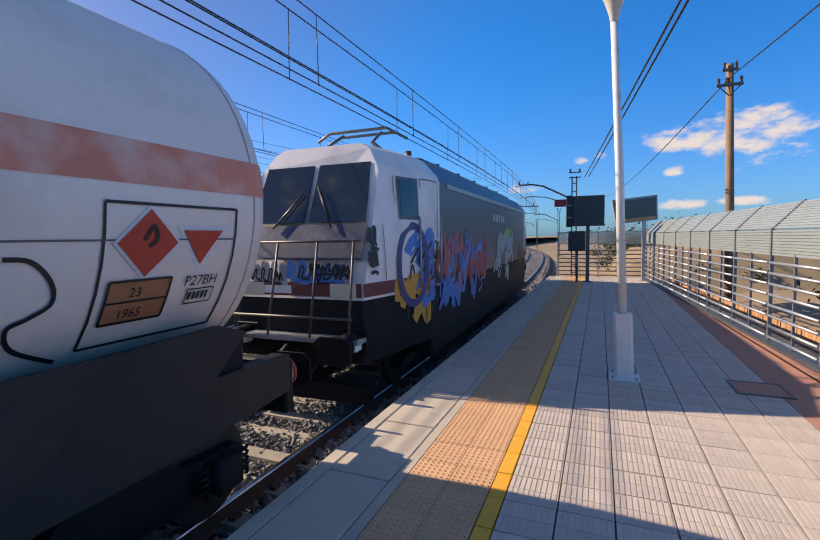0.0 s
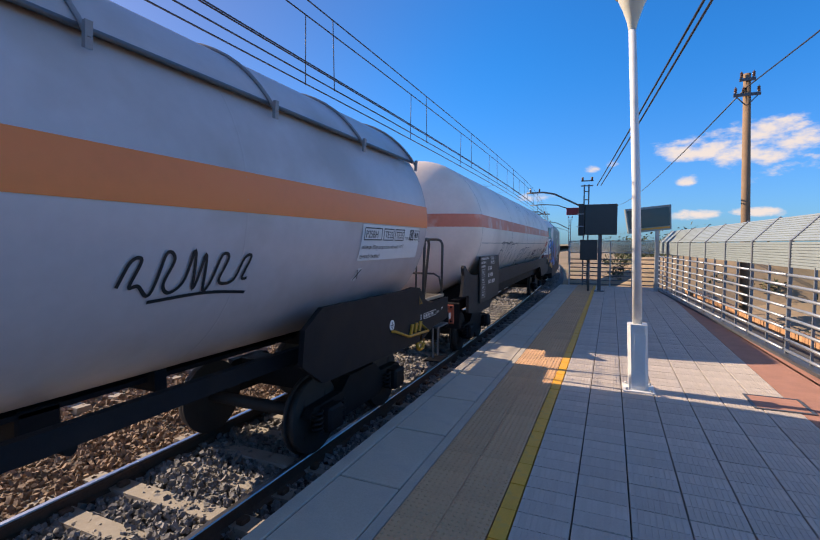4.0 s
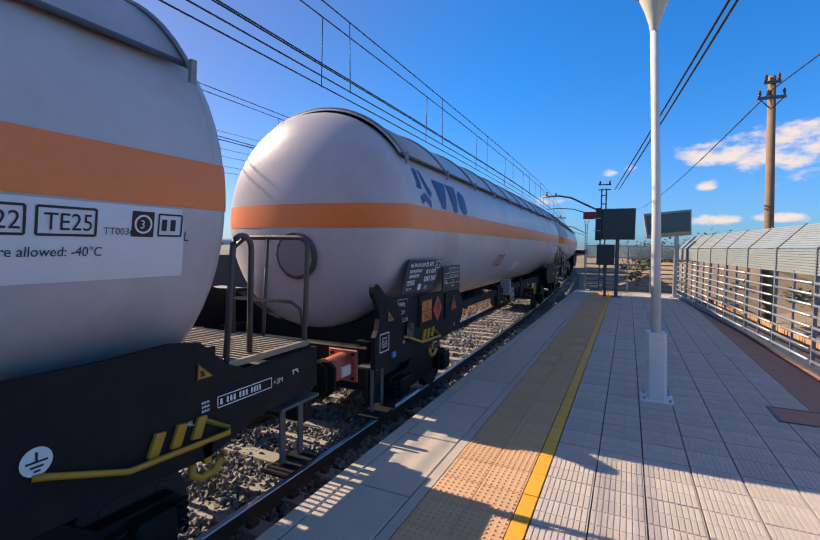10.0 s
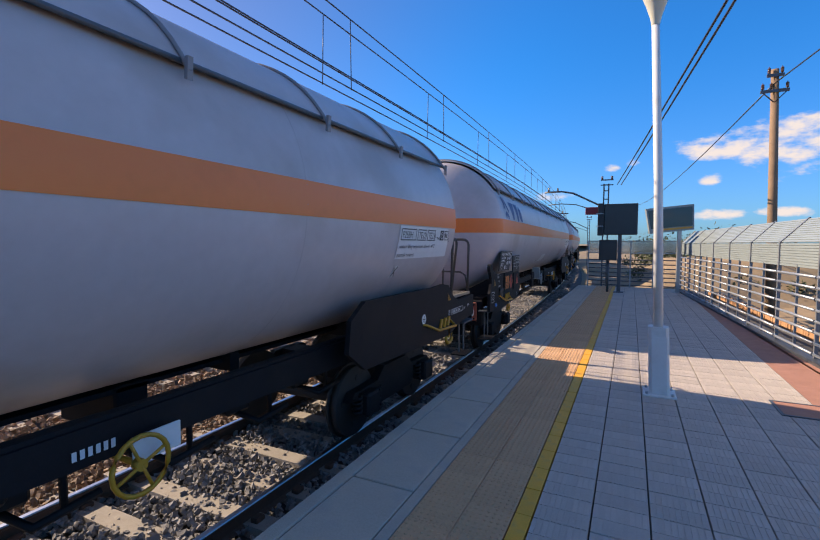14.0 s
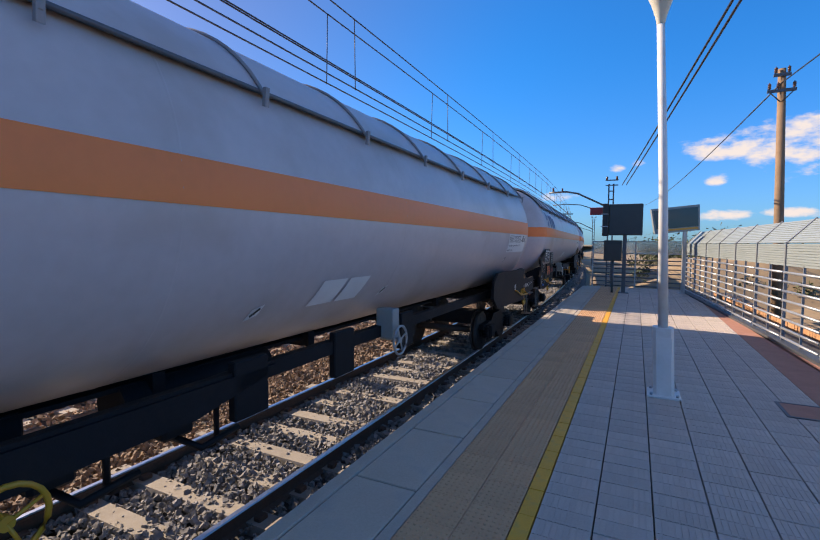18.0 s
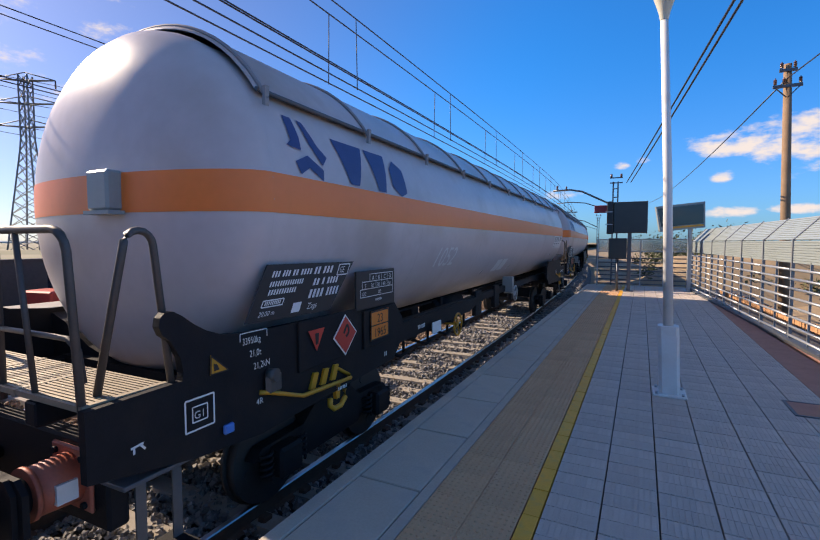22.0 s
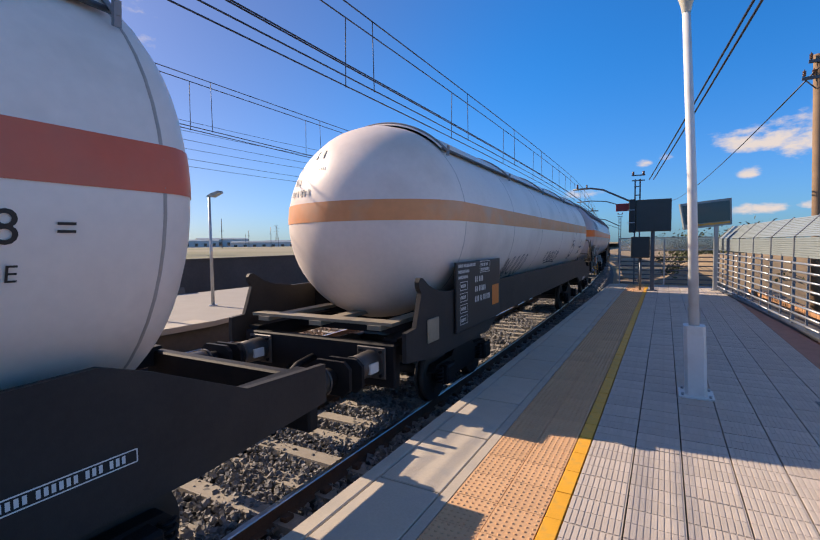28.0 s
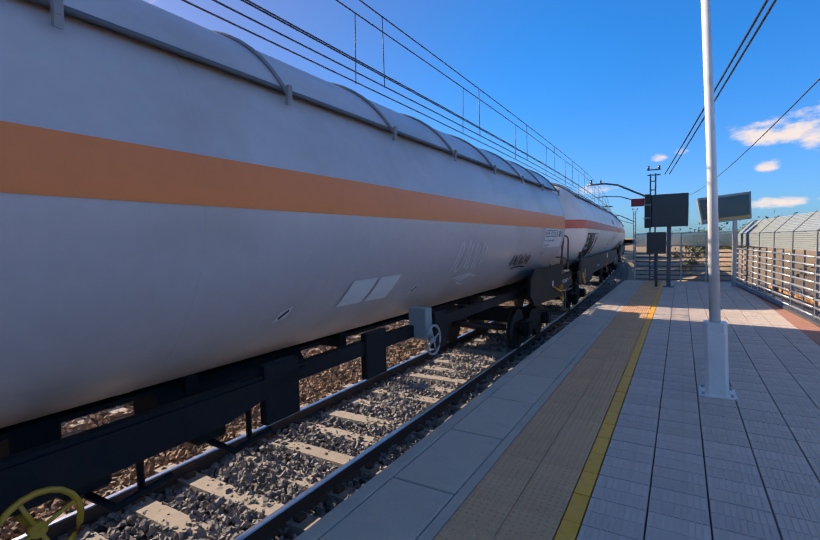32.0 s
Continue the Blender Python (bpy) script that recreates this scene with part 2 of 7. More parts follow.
M_buffer = mat("buffer_red", (0.52, 0.13, 0.075), 0.55, vary=0.2, scale=4, spot=(0.2, 0.08, 0.06), spot_amount=0.5)
M_navy = mat("navy_paint", (0.035, 0.055, 0.17), 0.45, vary=0.08)
M_ink = mat("black_paint", (0.015, 0.015, 0.017), 0.5, vary=0.15)
M_inkwhite = mat("white_lettering", (0.72, 0.72, 0.70), 0.5, vary=0.08)
M_inkred = mat("dark_red_paint", (0.33, 0.03, 0.035), 0.5, vary=0.1)
M_label = mat("white_sticker", (0.74, 0.74, 0.72), 0.45, vary=0.05)
M_signorange = mat("orange_plate", (0.85, 0.22, 0.03), 0.45, vary=0.06)
M_signred = mat("red_placard", (0.62, 0.05, 0.03), 0.45, vary=0.1)
M_safety = mat("safety_yellow", (0.60, 0.26, 0.015), 0.5, vary=0.12, spot=(0.3, 0.2, 0.05), spot_amount=0.4)
M_loco_white = mat("loco_white", (0.80, 0.75, 0.70), 0.4, vary=0.08, scale=1.2, spot=(0.42, 0.38, 0.34), spot_amount=0.4, spot_scale=1.5)
M_loco_grey = mat("loco_grey", (0.06, 0.072, 0.095), 0.4, vary=0.12, scale=1.2, spot=(0.08, 0.08, 0.09), spot_amount=0.4)
M_purple = mat("loco_maroon", (0.16, 0.035, 0.04), 0.5, vary=0.15)
M_glass_dark = mat("dark_glass", (0.015, 0.025, 0.035), 0.06, vary=0.1, spec=0.8)
M_sprayblue = mat("spray_blue", (0.04, 0.20, 0.55), 0.5, vary=0.15)
M_sprayred = mat("spray_red", (0.48, 0.09, 0.10), 0.5, vary=0.15)
M_sprayorange = mat("spray_orange", (0.70, 0.32, 0.05), 0.5, vary=0.15)
M_spraygreen = mat("spray_green", (0.25, 0.55, 0.12), 0.5, vary=0.15)
M_spraygrey = mat("spray_pale", (0.42, 0.48, 0.50), 0.5, vary=0.15)
M_excav = mat("excavator_red", (0.55, 0.05, 0.03), 0.45, vary=0.15, scale=3)
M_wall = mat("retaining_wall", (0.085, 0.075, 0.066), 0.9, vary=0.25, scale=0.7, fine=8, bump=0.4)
M_house = mat("far_render", (0.55, 0.54, 0.52), 0.8, vary=0.1, scale=0.1)
M_leaf = mat("leaf", (0.07, 0.085, 0.035), 0.8, vary=0.3, island=0.6)
M_grate = mat("grating", (0.32, 0.27, 0.20), 0.6, 0.4, vary=0.25, scale=6)
M_rail_dark = mat("railing_paint", (0.09, 0.078, 0.07), 0.5, 0.2, vary=0.2, scale=8)

# ---- mesh helpers ----
def box(bm, x0, x1, y0, y1, z0, z1, bevel=0.0):
    v = [bm.verts.new(p) for p in ((x0, y0, z0), (x1, y0, z0), (x1, y1, z0), (x0, y1, z0), (x0, y0, z1), (x1, y0, z1), (x1, y1, z1), (x0, y1, z1))]
    fs = [bm.faces.new([v[i] for i in f]) for f in ((3, 2, 1, 0), (4, 5, 6, 7), (0, 1, 5, 4), (1, 2, 6, 5), (2, 3, 7, 6), (3, 0, 4, 7))]
    if bevel:
        es = list({e for f in fs for e in f.edges})
        bmesh.ops.bevel(bm, geom=es, offset=bevel, segments=1, affect="EDGES", profile=0.5)
    return bm


def tube(bm, pts, r, seg=8, caps=True, r1=None):
    """A round bar along the points."""
    pts = [Vector(p) for p in pts]
    rings = []
    for i, p in enumerate(pts):
        a = pts[max(i - 1, 0)]
        c = pts[min(i + 1, len(pts) - 1)]
        d = (c - a).normalized()
        up = Vector((0, 0, 1)) if abs(d.z) < 0.9 else Vector((0, 1, 0))
        s = d.cross(up).normalized()
        u = s.cross(d)
        k = r if r1 is None else r + (r1 - r) * i / (len(pts) - 1)
        rings.append([bm.verts.new(p + k * (math.cos(2 * math.pi * j / seg) * s + math.sin(2 * math.pi * j / seg) * u)) for j in range(seg)])
    for A, B in zip(rings, rings[1:]):
        for j in range(seg):
            f = bm.faces.new((A[j], A[(j + 1) % seg], B[(j + 1) % seg], B[j]))
            f.smooth = True
    if caps:
        bm.faces.new(list(reversed(rings[0])))
        bm.faces.new(rings[-1])
    return bm


def disc(bm, c, axis, r, h, seg=20, r1=None):
    c, axis = Vector(c), Vector(axis).normalized()
    return tube(bm, [c - axis * h / 2, c + axis * h / 2], r, seg, True, r1)


def prism(bm, outline, axis, a0, a1):
    """An outline (two coordinates) drawn out along the third axis, 0 x, 1 y, 2 z."""
    def put(p, a):
        q = list(p)
        q.insert(axis, a)
        return bm.verts.new(q)
    A = [put(p, a0) for p in outline]
    B = [put(p, a1) for p in outline]
    n = len(A)
    for i in range(n):
        bm.faces.new((A[i], A[(i + 1) % n], B[(i + 1) % n], B[i]))
    bm.faces.new(list(reversed(A)))
    bm.faces.new(B)
    bmesh.ops.recalc_face_normals(bm, faces=bm.faces[:])
    return bm


def to_mesh(name, bm, material):
    me = bpy.data.meshes.new(name)
    bm.to_mesh(me)
    bm.free()
    for m in (material if isinstance(material, (list, tuple)) else [material]):
        me.materials.append(m)
    return me


def part(name, bm, material, parent, label=""):
    ob = new(name, to_mesh(name, bm, material))
    ob.parent = parent
    return tagged(ob, label)


def piece(name, me, parent, m):
    ob = new(name, me)
    ob.parent = parent
    ob.matrix_basis = m
    return ob


def thing(name, label, category, group="", kind="", m=None):
    ob = new(name)
    ob.empty_display_size = 0.2
    if m is not None:
        ob.matrix_basis = m
    return tagged(ob, label, category, group, kind)


def solid(name, bm, material, label, category, group="", kind=""):
    return tagged(new(name, to_mesh(name, bm, material)), label, category, group, kind)


B = bmesh.new

# ---- the line of the track ----
TRACK_X, RAIL_Z, CURVE_Y, CURVE_R = -3.68, -0.52, 6.0, 450.0


def on_track(s, off=0.0):
    """Place and heading at s metres along the line, off metres to its right."""
    if s <= CURVE_Y:
        return TRACK_X + off, s, 0.0
    a = (s - CURVE_Y) / CURVE_R
    x = TRACK_X - CURVE_R * (1 - math.cos(a)) + off * math.cos(a)
    return x, CURVE_Y + CURVE_R * math.sin(a) + off * math.sin(a), math.degrees(a)


def ribbon(bm, s0, s1, step, profile, closed=False):
    """Sweep a profile of (off, z) along the line."""
    rows = []
    n = max(1, round((s1 - s0) / step))
    for i in range(n + 1):
        s = s0 + (s1 - s0) * i / n
        rows.append([bm.verts.new((*on_track(s, o)[:2], z)) for o, z in profile])
    k = len(profile)
    for A, C in zip(rows, rows[1:]):
        for j in range(k if closed else k - 1):
            bm.faces.new((A[j], A[(j + 1) % k], C[(j + 1) % k], C[j]))
    bmesh.ops.recalc_face_normals(bm, faces=bm.faces[:])
    return bm

# ---- ground, track and platforms ----
EDGE_X, PLAT_END, PLAT_RIGHT = -1.80, 24.0, 3.2
bm = B()
ribbon(bm, -60, 190, 4, [(-2600, -1.15), (-400, -1.1), (-60, -1.1), (-12, -1.12), (-9, -1.12), (60, -1.12), (400, -1.1), (2600, -1.15)])
v = [bm.verts.new(p) for p in ((-3000, -3000, -1.3), (3000, -3000, -1.3), (3000, 3000, -1.3), (-3000, 3000, -1.3))]
bm.faces.new(v)
solid("ground", bm, M_soil, "dry ochre earth with sparse weeds", "ground", kind="structure")

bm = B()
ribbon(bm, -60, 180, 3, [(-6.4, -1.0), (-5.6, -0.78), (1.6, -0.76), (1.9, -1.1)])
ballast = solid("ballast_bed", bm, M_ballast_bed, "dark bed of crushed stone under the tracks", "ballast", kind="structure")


def rail(off):
    t = thing("rail", "steel rail with a polished head on sleepers", "rail", "rails")
    bm = B()
    ribbon(bm, -60, 180, 3, [(off - 0.07, RAIL_Z - 0.17), (off + 0.07, RAIL_Z - 0.17), (off + 0.02, RAIL_Z - 0.14), (off + 0.012, RAIL_Z - 0.05), (off + 0.034, RAIL_Z - 0.035),
           (off + 0.034, RAIL_Z - 0.012), (off - 0.034, RAIL_Z - 0.012), (off - 0.034, RAIL_Z - 0.035), (off - 0.012, RAIL_Z - 0.05), (off - 0.02, RAIL_Z - 0.14)], True)
    part("rail_web", bm, M_rust, t, "rusty brown web and foot")
    bm = B()
    ribbon(bm, -60, 180, 3, [(off - 0.034, RAIL_Z - 0.012), (off + 0.034, RAIL_Z - 0.012), (off + 0.026, RAIL_Z), (off - 0.026, RAIL_Z)], True)
    part("rail_head", bm, M_railtop, t, "bright worn running surface")


for off in (-0.868, 0.868, -5.94, -4.2):
    rail(off)


def sleeper_mesh():
    bm = B()
    prism(bm, [(-0.14, -0.80), (0.14, -0.80), (0.11, -0.665), (-0.11, -0.665)], 0, -1.3, 1.3)
    return to_mesh("sleeper", bm, M_sleeper)


def clip_mesh():
    bm = B()
    box(bm, -0.045, 0.045, -0.06, 0.06, -0.69, -0.62, 0.012)
    return to_mesh("rail_clip", bm, M_rust)


def clips(ob):
    for x in (-0.978, -0.758, 0.758, 0.978):
        piece("rail_clip", CL, ob, pose(x, 0, 0))


SL, CL = sleeper_mesh(), clip_mesh()
for k in range(150):
    s = -8 + k * 0.6
    x, y, a = on_track(s)
    ob = new("sleeper", SL)
    ob.matrix_basis = pose(x, y, random.uniform(-0.004, 0.004), 0, 0, a + random.uniform(-0.6, 0.6))
    tagged(ob, "pale concrete sleeper half sunk in ballast", "sleeper", "sleepers under the near track")
    if k < 45:
        clips(ob)
for k in range(60):
    x, y, a = on_track(-6 + k * 0.6, -5.07)
    ob = new("sleeper", SL)
    ob.matrix_basis = pose(x, y, 0, 0, 0, a)
    tagged(ob, "pale concrete sleeper half sunk in ballast", "sleeper", "sleepers under the far track")
    if k < 45:
        clips(ob)


def stones(name, material, label, zones, seed):
    """Crushed stone: many small uneven blocks joined in one mesh. zones: s0, s1, off0, off1, count, size."""
    rng = np.random.default_rng(seed)
    base = np.array([(-1, -1, -.7), (1, -1, -.7), (1, 1, -.7), (-1, 1, -.7), (-.7, -.7, .8), (.75, -.6, .6), (.6, .7, .9), (-.65, .6, .7)])
    quads = np.array([(3, 2, 1, 0), (4, 5, 6, 7), (0, 1, 5, 4), (1, 2, 6, 5), (2, 3, 7, 6), (3, 0, 4, 7)])
    vs, fs, n0 = [], [], 0
    for s0, s1, o0, o1, count, size in zones:
        s = rng.uniform(s0, s1, count)
        o = rng.uniform(o0, o1, count)
        pl = np.array([on_track(a, b)[:2] for a, b in zip(s, o)])
        k = size * rng.uniform(0.55, 1.35, (count, 1)) * rng.uniform(0.6, 1.25, (count, 3))
        p = base[None] * rng.uniform(0.72, 1.25, (count, 8, 3)) * k[:, None, :] * 0.5
        q = rng.normal(size=(count, 4))
        q /= np.linalg.norm(q, axis=1)[:, None]
        w, x, y, z = q.T
        R = np.stack([1 - 2 * (y * y + z * z), 2 * (x * y - z * w), 2 * (x * z + y * w), 2 * (x * y + z * w), 1 - 2 * (x * x + z * z), 2 * (y * z - x * w),
                      2 * (x * z - y * w), 2 * (y * z + x * w), 1 - 2 * (x * x + y * y)], 1).reshape(-1, 3, 3)
        p = np.einsum("nij,nkj->nki", R, p)
        p[:, :, 0] += pl[:, 0, None]
        p[:, :, 1] += pl[:, 1, None]
        heap = 0.018 * np.sin(s * 2.1 + o * 3) + 0.015 * np.sin(s * 5.3)
        p[:, :, 2] += (-0.70 + heap + rng.uniform(-0.02, 0.035, count))[:, None]
        vs.append(p.reshape(-1, 3))
        fs.append((quads[None] + (n0 + 8 * np.arange(count))[:, None, None]).reshape(-1, 4))
        n0 += 8 * count
    me = bpy.data.meshes.new(name)
    me.from_pydata(np.concatenate(vs).tolist(), [], np.concatenate(fs).tolist())
    me.materials.append(material)
    tagged(new(name, me), label, "ballast", kind="stuff")


stones("ballast_stones", M_stone, "loose grey crushed stone between the rails", [(-1, 9, -0.8, 0.82, 9000, 0.05), (9, 22, -0.8, 0.82, 6000, 0.062), (22, 60, -0.8, 1.6, 6000, 0.09),
       (-1, 10, 0.92, 1.85, 3500, 0.055), (10, 24, 0.92, 1.85, 2500, 0.07)], 4)
stones("brown_ballast_stones", M_stone_brown, "rusty brown crushed stone beside the far rail", [(-2, 9, -3.1, -0.92, 9000, 0.055), (9, 24, -3.1, -0.92, 7000, 0.07), (24, 50, -3.2, -0.92, 3000, 0.1),
       (-2, 16, -6.4, -3.1, 7000, 0.07)], 5)

# the near platform: body, edge strip, coping slabs, warning strip, line and tiles
bm = B()
box(bm, EDGE_X + 0.06, 4.4, -14, PLAT_END + 0.3, -1.15, -0.05)
platform = solid("platform", bm, M_joint, "concrete platform body under slab paving", "platform", kind="structure")
bm = B()
box(bm, EDGE_X, -1.655, -14, PLAT_END + 0.3, -0.2, -0.002, 0.012)
part("edge_strip", bm, M_coping, platform, "worn concrete edge strip")
bm = B()
box(bm, -1.045, -0.955, -14, PLAT_END + 0.3, -0.06, -0.001)
part("drain_strip", bm, M_coping, platform, "narrow pale concrete strip")
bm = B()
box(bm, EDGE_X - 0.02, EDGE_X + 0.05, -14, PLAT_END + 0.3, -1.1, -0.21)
part("platform_wall", bm, M_wall, platform, "mottled dark wall below the edge")
bm = B()
box(bm, -1.65, 2.9, -14, -0.02, -0.06, -0.004)
part("plain_paving", bm, M_paving, platform)


def slab_mesh(name, w, l, material, bev=0.006, low=-0.055):
    bm = B()
    g = 0.009 if w > 0.3 else 0.004
    box(bm, g, w - g, g, l - g, low, 0, bev)
    return to_mesh(name, bm, material)


def grooved_tile(w, l):
    """A paving tile with raised ribs, each broken by cross cuts."""
    bm = B()
    box(bm, 0.006, w - 0.006, 0.002, l - 0.002, -0.055, -0.0045)
    n = 9
    for i in range(n):
        a = 0.008 + i * (w - 0.016) / n
        for j in range(2):
            b = 0.006 + j * (l - 0.012) / 2
            box(bm, a, a + (w - 0.016) / n - 0.012, b, b + (l - 0.012) / 2 - 0.006, -0.0045, 0.0)
    return to_mesh("paving_tile", bm, M_paving)


def domed_tile(w, l):
    bm = B()
    box(bm, 0.003, w - 0.003, 0.003, l - 0.003, -0.055, -0.002)
    for i in range(7):
        for j in range(7):
            x, y = w * (i + 0.5) / 7, l * (j + 0.5) / 7
            r, q = 0.0135, 0.008
            lo = [bm.verts.new((x + r * dx, y + r * dy, -0.002)) for dx, dy in ((-1, 0), (0, -1), (1, 0), (0, 1))]
            hi = [bm.verts.new((x + q * dx, y + q * dy, 0.006)) for dx, dy in ((-1, 0), (0, -1), (1, 0), (0, 1))]
            for k in range(4):
                bm.faces.new((lo[k], lo[(k + 1) % 4], hi[(k + 1) % 4], hi[k]))
            bm.faces.new(hi)
    return to_mesh("tactile_tile", bm, M_tactile)


def lay_paving():
    slab = slab_mesh("coping_slab", 0.6, 1.165, M_coping, 0.008)
    strip = slab_mesh("line_tile", 0.13, 0.4, M_yellow, 0.003)
    dome, rib = domed_tile(0.356, 0.4), grooved_tile(0.398, 0.4)
    def lean():
        return pose(0, 0, random.uniform(-0.0025, 0.001), random.uniform(-0.12, 0.12), random.uniform(-0.12, 0.12), random.uniform(-0.15, 0.15))
    for k in range(21):
        piece("coping_slab", slab, platform, pose(-1.65, -0.03 + 1.165 * k, 0) @ lean())
    for k in range(61):
        y = -0.06 + 0.4 * k
        for c in range(2):
            piece("tactile_tile", dome, platform, pose(-0.95 + 0.356 * c, y, 0) @ lean())
        piece("line_tile", strip, platform, pose(-0.235, y, 0) @ lean())
    far = []
    for k in range(61):
        y = -0.06 + 0.4 * k
        for c in range(7):
            m = pose(-0.103 + 0.398 * c, y, 0) @ lean()
            if 1.0 < y < 17.8:
                piece("paving_tile", rib, platform, m)
            else:
                far.append(m)
    bm = B()
    for m in far:
        n = len(bm.verts)
        bm.from_mesh(rib)
        bm.verts.ensure_lookup_table()
        for v in bm.verts[n:]:
            v.co = m @ v.co
    tagged(part("far_paving", bm, M_paving, platform), kind="stuff")
    bm = B()
    prism(bm, [(2.685, -14), (4.3, -14), (4.3, 4), (2.62, PLAT_END + 0.3), (2.685, PLAT_END + 0.3)], 2, -0.06, -0.006)
    part("brick_border", bm, M_brick, platform, "red-brown border along the fence")


# inspection cover in the paving
t = thing("inspection_cover", "square steel-framed inspection cover set in paving", "cover", m=pose(2.2, 6.95, 0.004))
bm = B()
for a in ((0, 0.62, 0, 0.035), (0, 0.62, 0.565, 0.6), (0, 0.035, 0.035, 0.565), (0.585, 0.62, 0.035, 0.565)):
    box(bm, *a, -0.01, 0.006)
part("cover_frame", bm, M_steel_dark, t)
bm = B()
box(bm, 0.04, 0.58, 0.04, 0.56, -0.01, 0.003)
part("cover_plate", bm, M_brick, t, "grubby brown infill")

# ---- platform fence ----
def fence_x(y):
    return 3.49 - 0.078 * (y - 10.5)


def build_fence():
    t = thing("platform_fence", "galvanised steel fence with tube rails and bent grey screens", "fence")
    ang = math.degrees(math.atan(0.078))
    y = 3.12
    ends = []
    while y < 24.2:
        ends.append(y)
        y += 1.83
    bm = B()
    box(bm, -0.03, 0.03, -0.022, 0.022, 0, 2.12)
    prism(bm, [(-0.03, 2.1), (0.03, 2.09), (0.5, 2.6), (0.46, 2.63)], 1, -0.03, 0.03)
    box(bm, -0.08, 0.08, -0.08, 0.08, 0, 0.015)
    post = to_mesh("post", bm, M_post)
    bm = B()
    box(bm, -0.02, 0.02, -0.016, 0.016, 0, 1.66)
    half = to_mesh("half_post", bm, M_post)
    L = 1.83 / math.cos(math.radians(ang))
    bm = B()
    tube(bm, [(0.0, 0.03, 0), (0.0, L - 0.03, 0)], 0.027, 8)
    bar = to_mesh("rail", bm, M_galv)
    def screen(name, outline, n):
        bm = B()
        (x0, z0), (x1, z1) = outline
        dx, dz = x1 - x0, z1 - z0
        l = math.hypot(dx, dz)
        nx, nz = -dz / l, dx / l
        fore, rear = [], []
        for i in range(n):
            for u, h in ((0.0, 0.0), (0.08, 0.014), (0.72, 0.014), (0.8, 0.0)):
                a = (i + u) / n
                fore.append((x0 + dx * a + nx * h, z0 + dz * a + nz * h))
                rear.append((x0 + dx * a + nx * (h - 0.006), z0 + dz * a + nz * (h - 0.006)))
        prism(bm, fore + rear[::-1], 1, 0.035, L - 0.035)
        return to_mesh(name, bm, M_panel)
    up, slope = screen("upright_screen", ((0.0, 1.62), (0.0, 2.09)), 9), screen("sloping_screen", ((0.01, 2.1), (0.47, 2.6)), 11)
    for y0 in ends:
        m = pose(fence_x(y0), y0, 0, 0, 0, ang)
        piece("post", post, t, m)
        if y0 + 1.83 < 24.6:
            piece("half_post", half, t, m @ pose(0, L / 2, 0))
            for j in range(8):
                piece("rail", bar, t, m @ pose(-0.035, 0, 0.12 + 0.195 * j))
            piece("upright_screen", up, t, m)
            piece("sloping_screen", slope, t, m)
    bm = B()
    a, c = ends[0], ends[-1]
    prism(bm, [(fence_x(a) - 0.16, a), (fence_x(a) + 0.16, a), (fence_x(c) + 0.16, c + 0.3), (fence_x(c) - 0.16, c + 0.3)], 2, -0.05, 0.05)
    part("kerb", bm, M_steel_dark, t, "low dark kerb under the fence")
    # the end fence across the platform
    e = thing("end_fence", "steel railing with clear upper panes closing the platform's end", "fence")
    y = PLAT_END + 0.05
    xs = [-1.35, -0.45, 0.5, 1.45, fence_x(y)]
    bm = B()
    box(bm, -0.03, 0.03, -0.03, 0.03, 0, 2.2)
    post2 = to_mesh("post", bm, M_galv)
    for x in xs:
        piece("post", post2, e, pose(x, y, 0))
    for x0, x1 in zip(xs, xs[1:]):
        for j in range(7):
            bm = B()
            tube(bm, [(x0 + 0.03, y, 0.1 + 0.2 * j), (x1 - 0.03, y, 0.1 + 0.2 * j)], 0.026, 8)
            part("rail", bm, M_steel_dark, e)
        bm = B()
        box(bm, x0 + 0.03, x1 - 0.03, y - 0.03, y + 0.03, 2.16, 2.2)
        box(bm, x0 + 0.03, x1 - 0.03, y - 0.03, y + 0.03, 1.6, 1.64)
        part("pane_frame", bm, M_galv, e)
        bm = B()
        box(bm, x0 + 0.035, x1 - 0.035, y - 0.006, y + 0.006, 1.64, 2.16)
        ob = part("pane", bm, M_pane, e, "clear weathered pane")
        ob.visible_shadow = False


# darker than the rails: the posts' shadow side is put into this colour
M_post = mat("post_steel", (0.24, 0.25, 0.26), 0.5, 0.4, vary=0.15, scale=6)
M_pane = mat("clear_pane", (0.75, 0.8, 0.8), 0.12, vary=0.05)
M_pane.node_tree.nodes["Principled BSDF"].inputs["Transmission Weight"].default_value = 0.85
build_fence()


